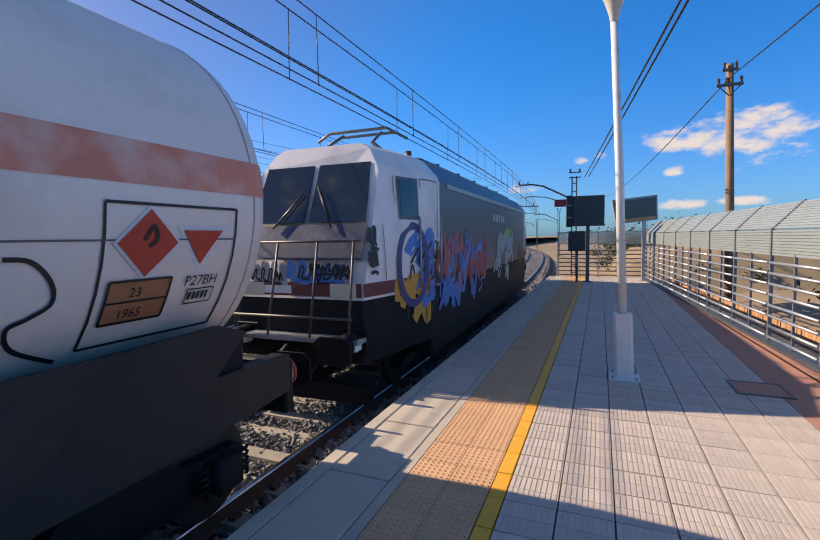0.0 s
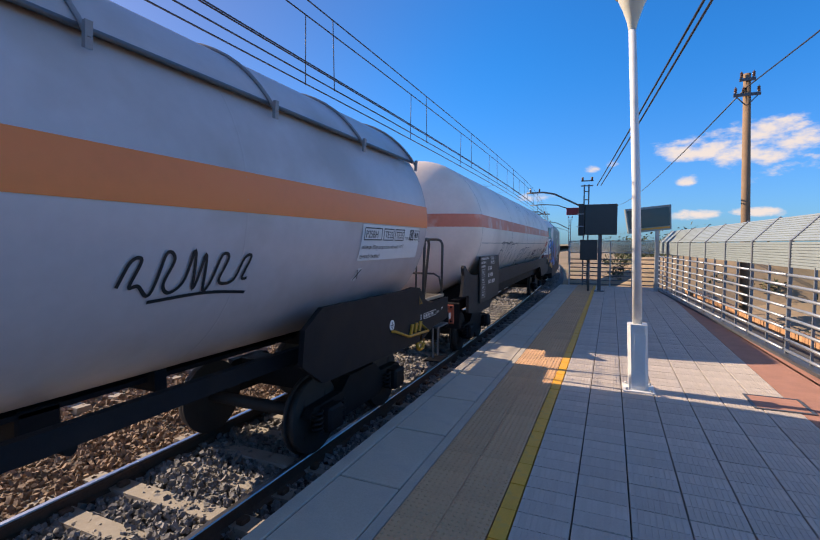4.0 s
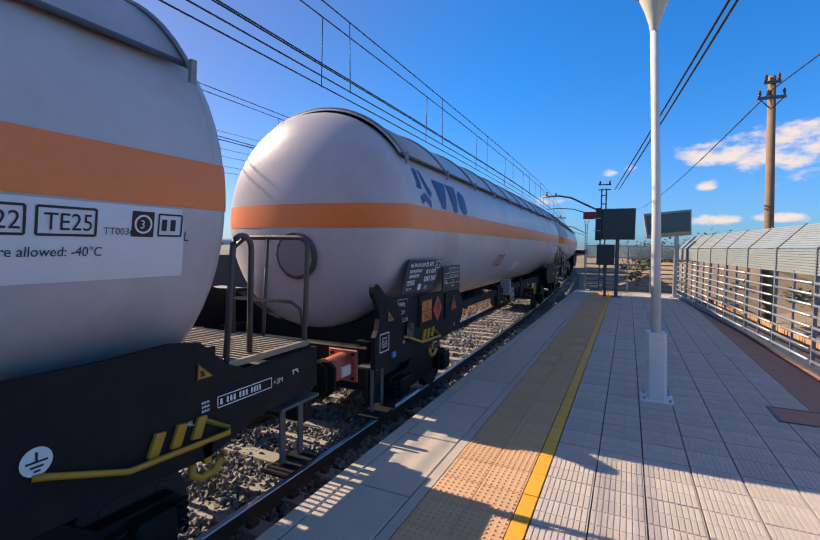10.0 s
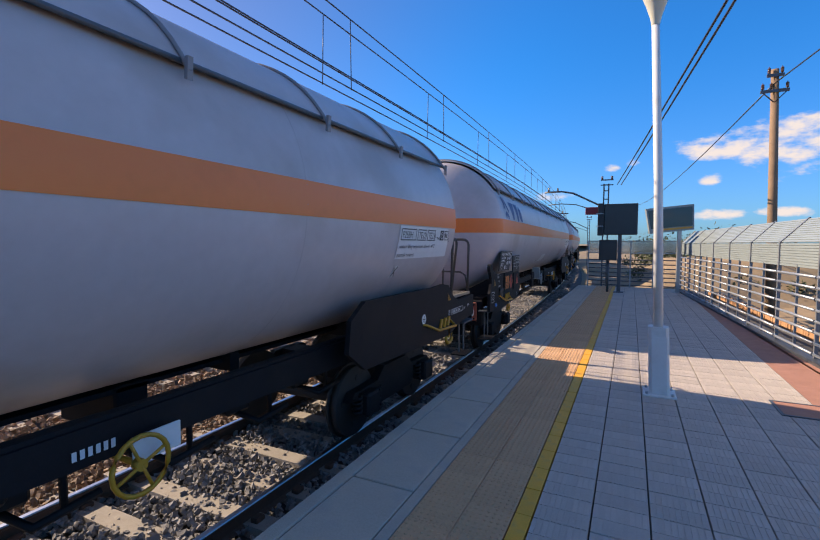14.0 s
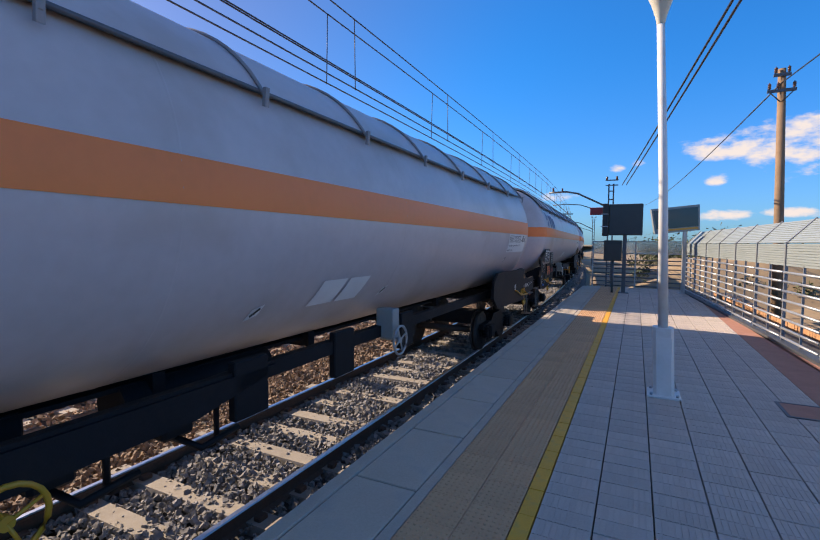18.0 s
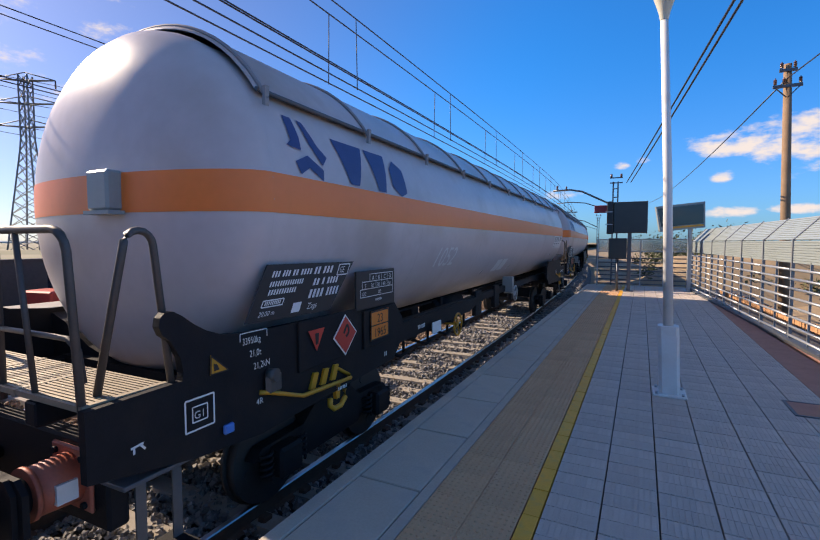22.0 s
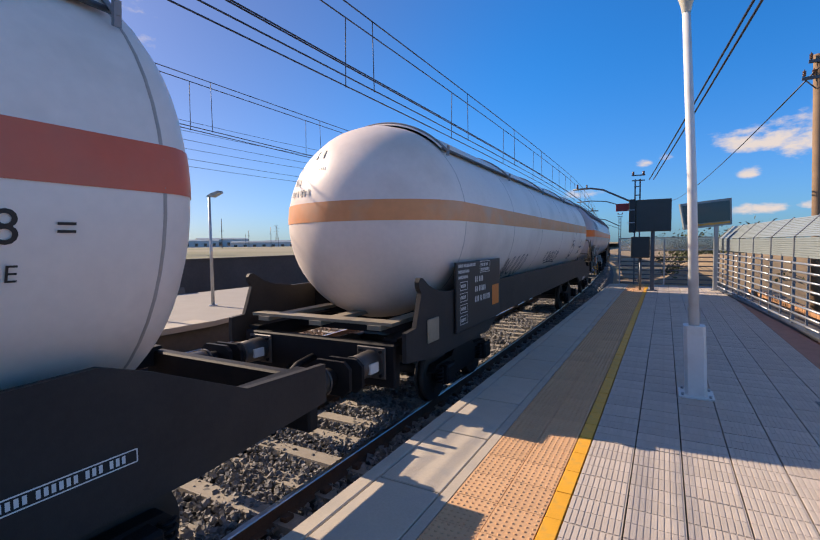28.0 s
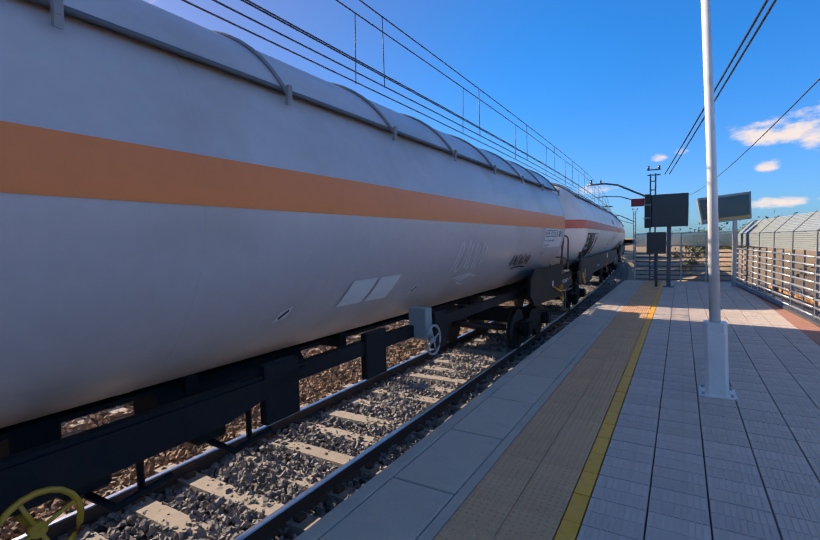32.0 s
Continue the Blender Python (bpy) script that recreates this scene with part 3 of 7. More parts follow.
# ---- lamp posts ----
def lamp_post(name, label, m, lean, height, group):
    t = thing(name, label, "lamp post", group, m=m)
    top = Vector((lean, 0, height))
    bm = B()
    box(bm, -0.2, 0.2, -0.2, 0.2, 0, 0.025, 0.004)
    part("base_plate", bm, M_white, t)
    for x in (-0.155, 0.155):
        for y in (-0.155, 0.155):
            bm = B()
            disc(bm, (x, y, 0.04), (0, 0, 1), 0.018, 0.035, 6)
            part("bolt", bm, M_galv, t)
    bm = B()
    s = 0.125
    vs = [[bm.verts.new((lean * z / height + dx * s, dy * s, z)) for dx, dy in ((-1, -.7), (-.7, -1), (.7, -1), (1, -.7), (1, .7), (.7, 1), (-.7, 1), (-1, .7))] for z in (0.025, 0.93)]
    for j in range(8):
        bm.faces.new((vs[0][j], vs[0][(j + 1) % 8], vs[1][(j + 1) % 8], vs[1][j]))
    bm.faces.new(vs[1])
    part("base_box", bm, M_white, t, "white painted service box with a door")
    bm = B()
    box(bm, -0.07, 0.07, -0.128, -0.1255, 0.3, 0.8, 0.001)
    part("service_door", bm, M_white, t)
    bm = B()
    tube(bm, [(lean * 0.93 / height, 0, 0.93), top * 0.5 + Vector((0, 0, 0.4)), top], 0.062, 16, r1=0.048)
    part("pole", bm, M_white, t)
    bm = B()
    rings = []
    for z, r in ((0, 0.05), (0.1, 0.07), (0.28, 0.13), (0.42, 0.19), (0.47, 0.2)):
        rings.append([bm.verts.new(top + Vector((r * math.cos(a * math.pi / 10), r * math.sin(a * math.pi / 10), z))) for a in range(20)])
    for A, C in zip(rings, rings[1:]):
        for j in range(20):
            bm.faces.new((A[j], A[(j + 1) % 20], C[(j + 1) % 20], C[j])).smooth = True
    bm.faces.new(rings[-1])
    part("bowl", bm, M_bowl, t, "flared bowl of the lamp head")
    bm = B()
    disc(bm, top + Vector((0, 0, 0.5)), (0, 0, 1), 0.24, 0.05, 24, 0.18)
    part("cap", bm, M_white, t)
    return t


M_bowl = mat("lamp_bowl", (0.62, 0.58, 0.45), 0.35, vary=0.06)
lamp_post("platform_lamp", "white steel lamp post with square service box on paving", pose(0.91, 7.2, 0), -0.2, 4.95, "platform lamps")
lamp_post("platform_lamp", "white lamp post with yellowish bowl on the sunlit platform", pose(-13.2, 7.9, 0), -0.03, 4.7, "platform lamps")


def small_lamp():
    t = thing("street_lamp", "slim grey post with one flat lamp head", "street lamp", m=pose(-13.0, 10.6, 0))
    bm = B()
    tube(bm, [(0, 0, 0), (0, 0, 3.75)], 0.06, 12, r1=0.04)
    part("post", bm, M_galv, t)
    bm = B()
    prism(bm, [(-0.05, 3.72), (0.15, 3.8), (0.55, 3.88), (0.58, 3.8), (0.2, 3.68)], 1, -0.1, 0.1)
    part("lamp_head", bm, M_panel, t)
    bm = B()
    disc(bm, (0, 0, 0.02), (0, 0, 1), 0.14, 0.04, 12)
    part("foot", bm, M_galv, t)


small_lamp()


# ---- signal cabinet, display board, small sign ----
def signal_cabinet():
    t = thing("signal_cabinet", "large dark signal head seen from its side on a steel post", "railway signal", m=pose(0, 21.5, 0))
    bm = B()
    box(bm, 0.0, 0.15, -0.07, 0.07, 0, 2.5, 0.01)
    part("post", bm, M_steel_dark, t)
    bm = B()
    box(bm, -0.12, 0.27, -0.2, 0.2, 0, 0.03)
    part("foot_plate", bm, M_steel_dark, t)
    bm = B()
    box(bm, -0.55, 0.73, -0.28, 0.28, 2.43, 3.72, 0.02)
    part("cabinet", bm, M_sign, t, "dark grey-green back panel")
    bm = B()
    box(bm, -0.8, -0.56, -0.34, 0.3, 2.4, 3.75, 0.015)
    part("hood", bm, M_black, t, "black hood over the lenses")
    for z in (2.78, 3.3):
        bm = B()
        box(bm, -0.86, -0.57, -0.37, -0.34, z, z + 0.03)
        part("hood_rib", bm, M_galv, t)
    bm = B()
    box(bm, -1.32, -0.82, -0.02, 0.02, 3.3, 3.62, 0.006)
    part("marker_plate", bm, M_inkred, t, "small red-brown marker plate")
    bm = B()
    box(bm, -0.72, -0.02, -0.2, 0.12, 1.35, 2.22, 0.02)
    part("relay_box", bm, M_sign, t, "second dark equipment box below")
    bm = B()
    tube(bm, [(-0.03, 0, 1.75), (0.0, 0, 1.75)], 0.05, 8)
    tube(bm, [(-0.36, -0.04, 1.35), (-0.36, -0.04, 0)], 0.05, 8)
    part("bracket", bm, M_steel_dark, t)


def display_board():
    t = thing("display_board", "grey passenger display on a steel post, screen dark", "display", m=pose(2.0, 22.5, 0, 0, 0, 9))
    bm = B()
    box(bm, 0.26, 0.4, -0.06, 0.06, 0, 2.65, 0.01)
    part("post", bm, M_galv, t)
    bm = B()
    prism(bm, [(-1.0, 3.54), (0.8, 3.72), (0.84, 2.66), (-0.82, 2.48)], 1, -0.14, 0.14)
    part("housing", bm, M_panel, t, "grey sheet-metal housing")
    bm = B()
    prism(bm, [(-0.92, 3.46), (0.74, 3.62), (0.77, 2.83), (-0.78, 2.68)], 1, -0.155, -0.142)
    part("screen", bm, M_glass_dark, t, "dark glass screen")
    bm = B()
    prism(bm, [(-0.66, 2.67), (0.77, 2.8), (0.78, 2.72), (-0.66, 2.59)], 1, -0.152, -0.142)
    part("trim", bm, M_sprayorange, t, "thin orange strip")
    bm = B()
    box(bm, 0.15, 0.5, -0.18, 0.18, 0, 0.02)
    part("foot_plate", bm, M_galv, t)


signal_cabinet()
display_board()


# ---- poles, masts and wires ----
def wire(name, pts, r, label, material=None):
    bm = B()
    tube(bm, pts, r, 5)
    return solid(name, bm, material or M_wire, label, "wire", "overhead wires")


def sagging(a, b, sag, n=12):
    a, b = Vector(a), Vector(b)
    return [a.lerp(b, i / n) - Vector((0, 0, 4 * sag * (i / n) * (1 - i / n))) for i in range(n + 1)]


def utility_pole():
    t = thing("utility_pole", "weathered wooden power pole with steel crossarms", "utility pole", m=pose(4.95, 20, -1.1))
    bm = B()
    tube(bm, [(0.04, 0, 0), (-0.06, 0, 4), (-0.19, 0, 9.12)], 0.175, 14, r1=0.115)
    part("pole", bm, M_wood, t)
    for z, w in ((8.32, 0.4), (8.84, 0.24)):
        bm = B()
        box(bm, -0.2 - w, -0.2 + w, -0.17, -0.1, z, z + 0.1)
        part("crossarm", bm, M_steel_dark, t)
        for x in (-w + 0.06, w - 0.06) if z > 8.5 else (-w + 0.06, -w + 0.3, w - 0.06):
            bm = B()
            for i in range(3):
                disc(bm, (-0.2 + x, -0.135, z + 0.15 + 0.06 * i), (0, 0, 1), 0.05, 0.04, 10)
            tube(bm, [(-0.2 + x, -0.135, z + 0.1), (-0.2 + x, -0.135, z + 0.34)], 0.015, 6)
            part("insulator", bm, M_porcelain, t)
    bm = B()
    tube(bm, [(-0.55, -0.13, 8.36), (-0.22, -0.13, 8.0)], 0.02, 6)
    tube(bm, [(0.16, -0.13, 8.36), (-0.18, -0.13, 8.0)], 0.02, 6)
    part("brace", bm, M_steel_dark, t)


utility_pole()
wire("power_line", sagging((4.72, 19.8, 7.5), (1.0, 92, 8.9), 0.9), 0.026, "thin dark power line between poles")
wire("power_line", sagging((4.72, 19.8, 7.5), (9.1, -32, 8.6), 0.8), 0.022, "thin dark power line between poles")


def mast(s, off, name="catenary_mast", reach=-1.0):
    x, y, a = on_track(s, off)
    t = thing(name, "steel lattice catenary mast with a cantilever over the track", "catenary mast", "catenary masts", m=pose(x, y, -1.1, 0, 0, a))
    for dx in (-0.13, 0.13):
        bm = B()
        box(bm, dx - 0.04, dx + 0.04, -0.06, 0.06, 0, 6.75)
        part("upright", bm, M_steel_dark, t)
    for k in range(13):
        bm = B()
        box(bm, -0.09, 0.09, -0.015, 0.015, 0.3 + 0.5 * k, 0.36 + 0.5 * k)
        part("batten", bm, M_steel_dark, t)
    w = -off
    bm = B()
    tube(bm, [(-0.1, 0, 5.35), (w * 0.55, 0, 6.25), (w * 0.75, 0, 6.38), (w * 1.05, 0, 6.35)], 0.055, 8)
    part("cantilever", bm, M_steel_dark, t)
    bm = B()
    tube(bm, [(w * 0.98, 0, 6.38), (w * 0.98, 0, 6.66)], 0.05, 8)
    tube(bm, [(w * 0.82, 0, 6.4), (w * 0.82, 0, 6.6)], 0.05, 8)
    part("insulator", bm, M_porcelain, t)
    bm = B()
    tube(bm, [(-0.1, 0, 5.0), (w * 0.5, 0, 5.55), (w * 0.75, 0, 5.62), (w * 0.98, 0, 5.56)], 0.028, 8)
    part("registration_arm", bm, M_steel_dark, t)
    for z in (6.65, 6.95):
        bm = B()
        box(bm, -0.32, 0.38, -0.04, 0.04, z, z + 0.06)
        part("bracket", bm, M_steel_dark, t)
    for dx in (-0.24, 0.3):
        bm = B()
        disc(bm, (dx, 0, 7.1), (0, 0, 1), 0.06, 0.2, 8)
        part("insulator", bm, M_porcelain, t)


mast(30.2, 3.4)
mast(72, 3.4)
mast(115, 3.4)
mast(-26, 3.4)
mast(52, -8.3)


def catenary(off, z0, z1, first, label):
    """Twin contact wires under a twin messenger, tied by droppers."""
    def up(s):
        q = ((s - 30.2) / 43.0) % 1.0
        return z1 - (z1 - z0 - 0.75) * 4 * q * (1 - q) * 0.35
    ss = [-44 + 4 * k for k in range(52)]
    for d in (-0.09, 0.09):
        wire("contact_wire", [(*on_track(s, off + d * 1.4)[:2], z0 + 0.02) for s in ss], 0.011, label)
        wire("messenger_wire", [(*on_track(s, off + d * 1.2)[:2], up(s) + d * 0.3) for s in ss], 0.011, label)
    for k in range(14):
        for j, d in enumerate((-0.09, 0.09)):
            s = first + 4.04 * k + 0.41 * j
            x, y, _ = on_track(s, off + d * 1.4)
            x1, y1, _ = on_track(s, off + d * 1.2)
            wire("dropper", [(x, y, z0), (x1, y1, up(s) + d * 0.3)], 0.008, "short dropper wire tying two overhead wires")


catenary(0.0, 4.45, 5.68, 6.0, "dark overhead wire following the track")
for d in (0.36, 0.4):
    wire("contact_wire", [(*on_track(-44 + 4 * k, d)[:2], 4.47) for k in range(52)], 0.01, "dark overhead wire following the track")
catenary(-5.4, 4.75, 6.1, 7.25, "dark overhead wire over the far track")
# near ends are set to fit the camera's view, clear of the mast there
for x, q in ((-0.34, 0.0), (-0.12, -0.02)):
    wire("feeder_line", sagging((x, 30.2, 5.55), (5.9 + q, -26, 8.4), 0.25), 0.026, "dark feeder cable from a mast, run to fit the camera's view")

# ---- beyond the tracks ----
bm = B()
prism(bm, [(-10.55, -40), (-10.45, 8.5), (-12.1, 15.5), (-17.5, 16.5), (-17.5, -40)], 2, -1.15, -0.14)
fp = solid("far_platform", bm, M_wall, "mottled dark masonry platform across the tracks", "platform", kind="structure")
bm = B()
prism(bm, [(-10.35, -40), (-10.25, 8.5), (-11.95, 15.65), (-17.6, 16.65), (-17.6, -40)], 2, -0.14, 0.0)
part("platform_deck", bm, M_deck := mat("pale_deck", (0.33, 0.30, 0.26), 0.85, vary=0.1, scale=1.2, fine=25, bump=0.2), fp, "pale sunlit concrete deck")
for k in range(26):
    bm = B()
    box(bm, -10.9, -10.28, -20.2 + 1.1 * k, -20.2 + 1.1 * k + 1.085, -0.002, 0.006)
    part("coping_slab", bm, M_coping, fp)
bm = B()
box(bm, -22.9, -22.3, -80, 90, -1.2, 1.28)
box(bm, -22.98, -22.22, -80, 90, 1.28, 1.36)
solid("retaining_wall", bm, M_wall, "long dark retaining wall with a plain coping", "wall", kind="structure")
bm = B()
rng = random.Random(3)
grid = [[bm.verts.new((x, y, 1.28 - 0.0006 * (-22.9 - x) + rng.uniform(-0.12, 0.12) * min(1, (-22.9 - x) / 30))) for y in range(-300, 900, 60)] for x in (-22.9, -35, -60, -120, -250, -600, -2500)]
for A, C in zip(grid, grid[1:]):
    for j in range(len(A) - 1):
        bm.faces.new((A[j], A[j + 1], C[j + 1], C[j]))
bmesh.ops.recalc_face_normals(bm, faces=bm.faces[:])
solid("field", bm, mat("dry_field", (0.27, 0.235, 0.15), 0.95, vary=0.3, scale=0.05, fine=0.8, spot=(0.12, 0.13, 0.05), spot_amount=0.8, spot_scale=0.02), "flat dry field behind the wall", "field", kind="structure")


def lattice_pylon(x, y, h, w, label):
    t = thing("lattice_pylon", label, "pylon", "power pylons", m=pose(x, y, 1.0, 0, 0, 35))
    def leg(z):
        return w * (1 - 0.72 * min(1, z / (0.62 * h))) / 2
    zs = [h * k / 14 for k in range(15)]
    for sx, sy in ((-1, -1), (1, -1), (1, 1), (-1, 1)):
        bm = B()
        tube(bm, [(sx * leg(z), sy * leg(z), z) for z in zs], 0.09, 5)
        part("leg", bm, M_galv2, t)
    bm = B()
    for a, c in zip(zs, zs[1:]):
        la, lc = leg(a), leg(c)
        for f in range(4):
            p = [(-1, -1), (1, -1), (1, 1), (-1, 1)]
            i, j = p[f], p[(f + 1) % 4]
            tube(bm, [(i[0] * la, i[1] * la, a), (j[0] * lc, j[1] * lc, c)], 0.045, 4, False)
            tube(bm, [(j[0] * la, j[1] * la, a), (i[0] * lc, i[1] * lc, c)], 0.045, 4, False)
    part("bracing", bm, M_galv2, t)
    for z, r in ((0.97 * h, 3.0), (0.84 * h, 3.4), (0.71 * h, 3.0)):
        for d in (-1, 1):
            bm = B()
            tube(bm, [(0, 0.25, z), (d * r, 0, z + 0.15)], 0.07, 4)
            tube(bm, [(0, -0.25, z), (d * r, 0, z + 0.15)], 0.07, 4)
            tube(bm, [(0, 0, z + 0.9), (d * r, 0, z + 0.15)], 0.06, 4)
            part("crossarm", bm, M_galv2, t)
            bm = B()
            tube(bm, [(d * r, 0, z + 0.1), (d * r, 0, z - 0.75)], 0.09, 6)
            part("insulator", bm, M_porcelain, t)


M_galv2 = mat("pylon_steel", (0.16, 0.17, 0.18), 0.6, 0.3, vary=0.1)
lattice_pylon(-60, 27.2, 19.2, 3.2, "dark lattice power pylon in the field")
lattice_pylon(-420, 420, 26, 4.5, "far lattice power pylon on the plain")
lattice_pylon(-520, 700, 26, 4.5, "far lattice power pylon on the plain")
for z in (19.2, 16.7, 14.2):
    for d in (-1, 1):
        wire("power_line", sagging((-60 + d * 2.6, 27 + d * 1.9, z), (-38 + d * 2.6, 170, z + 4), 2.5, 16), 0.03, "high-voltage line strung between pylons")
        wire("power_line", sagging((-60 + d * 2.6, 27 + d * 1.9, z), (-80, -120, z + 3), 2.5, 16), 0.03, "high-voltage line strung between pylons")


def excavator():
    t = thing("excavator", "small red excavator parked behind the platform", "excavator", m=pose(-19.6, 10.2, -1.1, 0, 0, 100))
    for y in (-0.6, 0.6):
        bm = B()
        prism(bm, [(-1.1, 0.0), (1.1, 0.0), (1.35, 0.3), (1.1, 0.55), (-1.1, 0.55), (-1.35, 0.3)], 1, y - 0.18, y + 0.18)
        part("crawler_track", bm, M_black, t)
    bm = B()
    box(bm, -1.2, 0.9, -0.8, 0.8, 0.6, 1.35, 0.06)
    part("engine_housing", bm, M_excav, t)
    bm = B()
    box(bm, -0.2, 0.85, -0.1, 0.8, 1.3, 2.35, 0.06)
    part("cab", bm, M_glass_dark, t, "glazed cab")
    bm = B()
    box(bm, -0.25, 0.9, -0.15, 0.85, 2.35, 2.43, 0.02)
    part("cab_roof", bm, M_white, t)
    bm = B()
    tube(bm, [(0.8, -0.4, 1.1), (2.0, -0.4, 2.3), (3.0, -0.4, 2.5)], 0.15, 6)
    part("boom", bm, M_excav, t)
    bm = B()
    tube(bm, [(3.0, -0.4, 2.55), (3.6, -0.4, 1.2)], 0.12, 6)
    part("arm", bm, M_excav, t)
    bm = B()
    prism(bm, [(3.4, 1.25), (3.8, 1.2), (3.9, 0.75), (3.5, 0.6), (3.2, 0.85)], 1, -0.75, -0.05)
    part("bucket", bm, M_steel_dark, t)


excavator()


def far_buildings():
    rng = random.Random(8)
    for k in range(26):
        a = radians(rng.uniform(32, 80))
        d = rng.uniform(450, 1100)
        w, h, dp = rng.uniform(20, 70), rng.uniform(4, 11), rng.uniform(14, 30)
        t = thing("far_building", "low pale building on the far plain", "building", "far buildings", m=pose(-d * math.sin(a), d * math.cos(a), -1.2, 0, 0, math.degrees(a) + rng.uniform(-25, 25)))
        bm = B()
        box(bm, -w / 2, w / 2, -dp / 2, dp / 2, 0, h)
        part("wall", bm, M_house, t)
        bm = B()
        prism(bm, [(-dp / 2 - 0.5, h), (dp / 2 + 0.5, h), (0, h + 1.5)], 0, -w / 2 - 0.5, w / 2 + 0.5)
        part("roof", bm, M_panel, t)
        n = int(w / 8)
        for i in range(n):
            bm = B()
            x = -w / 2 + (i + 0.5) * w / n
            box(bm, x - 1.4, x + 1.4, -dp / 2 - 0.06, -dp / 2 - 0.003, h * 0.35, h * 0.7)
            part("window", bm, M_glass_dark, t)
    for k in range(14):
        a, d = radians(rng.uniform(30, 80)), rng.uniform(150, 420)
        t = thing("field_pole", "thin distant pole in the field", "pole", "distant poles", m=pose(-d * math.sin(a), d * math.cos(a), 0.9))
        bm = B()
        tube(bm, [(0, 0, 0), (0, 0, rng.uniform(7, 12))], 0.14, 6)
        part("post", bm, M_steel_dark, t)
        bm = B()
        box(bm, -0.9, 0.9, -0.06, 0.06, 6.6, 6.75)
        part("crossarm", bm, M_steel_dark, t)


far_buildings()


# ---- earth, shrubs and rubble beyond the platform ----
def bank(name, x0, x1, y0, y1, height, step, label, seed, material):
    bm = B()
    nx, ny = max(2, int((x1 - x0) / step)), max(2, int((y1 - y0) / step))
    g = []
    for i in range(nx + 1):
        row = []
        for j in range(ny + 1):
            u, v = i / nx, j / ny
            x, y = x0 + (x1 - x0) * u, y0 + (y1 - y0) * v
            e = min(1, 5 * u, 5 * (1 - u), 5 * v, 5 * (1 - v))
            z = -1.16 + e * height * (0.6 + 0.7 * noise.noise(Vector((x * 0.16, y * 0.16, seed))) + 0.16 * noise.noise(Vector((x * 0.8, y * 0.8, seed))))
            row.append(bm.verts.new((x, y, z)))
        g.append(row)
    for A, C in zip(g, g[1:]):
        for j in range(ny):
            bm.faces.new((A[j], C[j], C[j + 1], A[j + 1])).smooth = True
    return solid(name, bm, material, label, "earth bank", kind="structure")


bank("earth_bank", 4.6, 40, -10, 70, 1.5, 1.0, "ochre earth slope behind the fence", 3, M_soil)
bank("earth_mound", -0.6, 22, 25.2, 50, 3.3, 0.6, "dark rough earth mound past the platform's end", 9, M_soil)


def timber_fence():
    t = thing("timber_screen", "low orange-brown board screen behind the steel fence", "fence")
    bm = B()
    box(bm, 0, 0.02, 0, 0.135, 0, 1.3)
    board = to_mesh("board", bm, mat("orange_board", (0.46, 0.24, 0.12), 0.85, vary=0.2, scale=3, fine=30, obj=0.3))
    for k in range(120):
        y = 5.0 + 0.145 * k
        piece("board", board, t, pose(fence_x(y) + 0.85, y, -1.12 + random.uniform(-0.03, 0.03), random.uniform(-1, 1), 0, 4))


timber_fence()


def shrubs():
    rng = np.random.default_rng(12)
    vs, fs = [], []
    spots = [(5.5 + rng.uniform(0, 14), 6 + rng.uniform(0, 40)) for _ in range(60)] + [(2 + rng.uniform(0, 14), 62 + rng.uniform(0, 30)) for _ in range(50)] + [(-1 + rng.uniform(0, 18), 32 + rng.uniform(0, 25)) for _ in range(30)]
    for x, y in spots:
        h = rng.uniform(0.4, 1.1) if y < 60 else rng.uniform(1.5, 3.6)
        for _ in range(130):
            p = np.array([x, y, -0.2]) + rng.normal(size=3) * np.array([0.55, 0.55, 0.32]) * h + np.array([0, 0, 0.5 * h])
            d, e = rng.normal(size=3), rng.normal(size=3)
            s = rng.uniform(0.05, 0.14) * (1 if y < 60 else 2)
            d, e = d / np.linalg.norm(d) * s, e / np.linalg.norm(e) * s * 0.6
            n = len(vs)
            vs += [tuple(p - d), tuple(p + e), tuple(p + d), tuple(p - e)]
            fs.append((n, n + 1, n + 2, n + 3))
    me = bpy.data.meshes.new("shrubs")
    me.from_pydata(vs, [], fs)
    me.materials.append(M_leaf)
    tagged(new("shrubs", me), "dry low shrubs and weeds on the bank", "shrubs", kind="stuff")


shrubs()

# ---- tank wagons ----
ZC, R = 2.39, 1.56
TEXT = {}


def text_mesh(body, size):
    """Flat lettering in the built-in font, its lower left corner at the origin, as points and faces."""
    if (body, size) not in TEXT:
        cu = bpy.data.curves.new("lettering", "FONT")
        cu.body, cu.size, cu.resolution_u = body, size, 3
        ob = bpy.data.objects.new("lettering", cu)
        scene.collection.objects.link(ob)
        me = bpy.data.meshes.new_from_object(ob)
        TEXT[(body, size)] = ([tuple(v.co) for v in me.vertices], [tuple(p.vertices) for p in me.polygons])
        bpy.data.objects.remove(ob)
        bpy.data.meshes.remove(me)
    return TEXT[(body, size)]


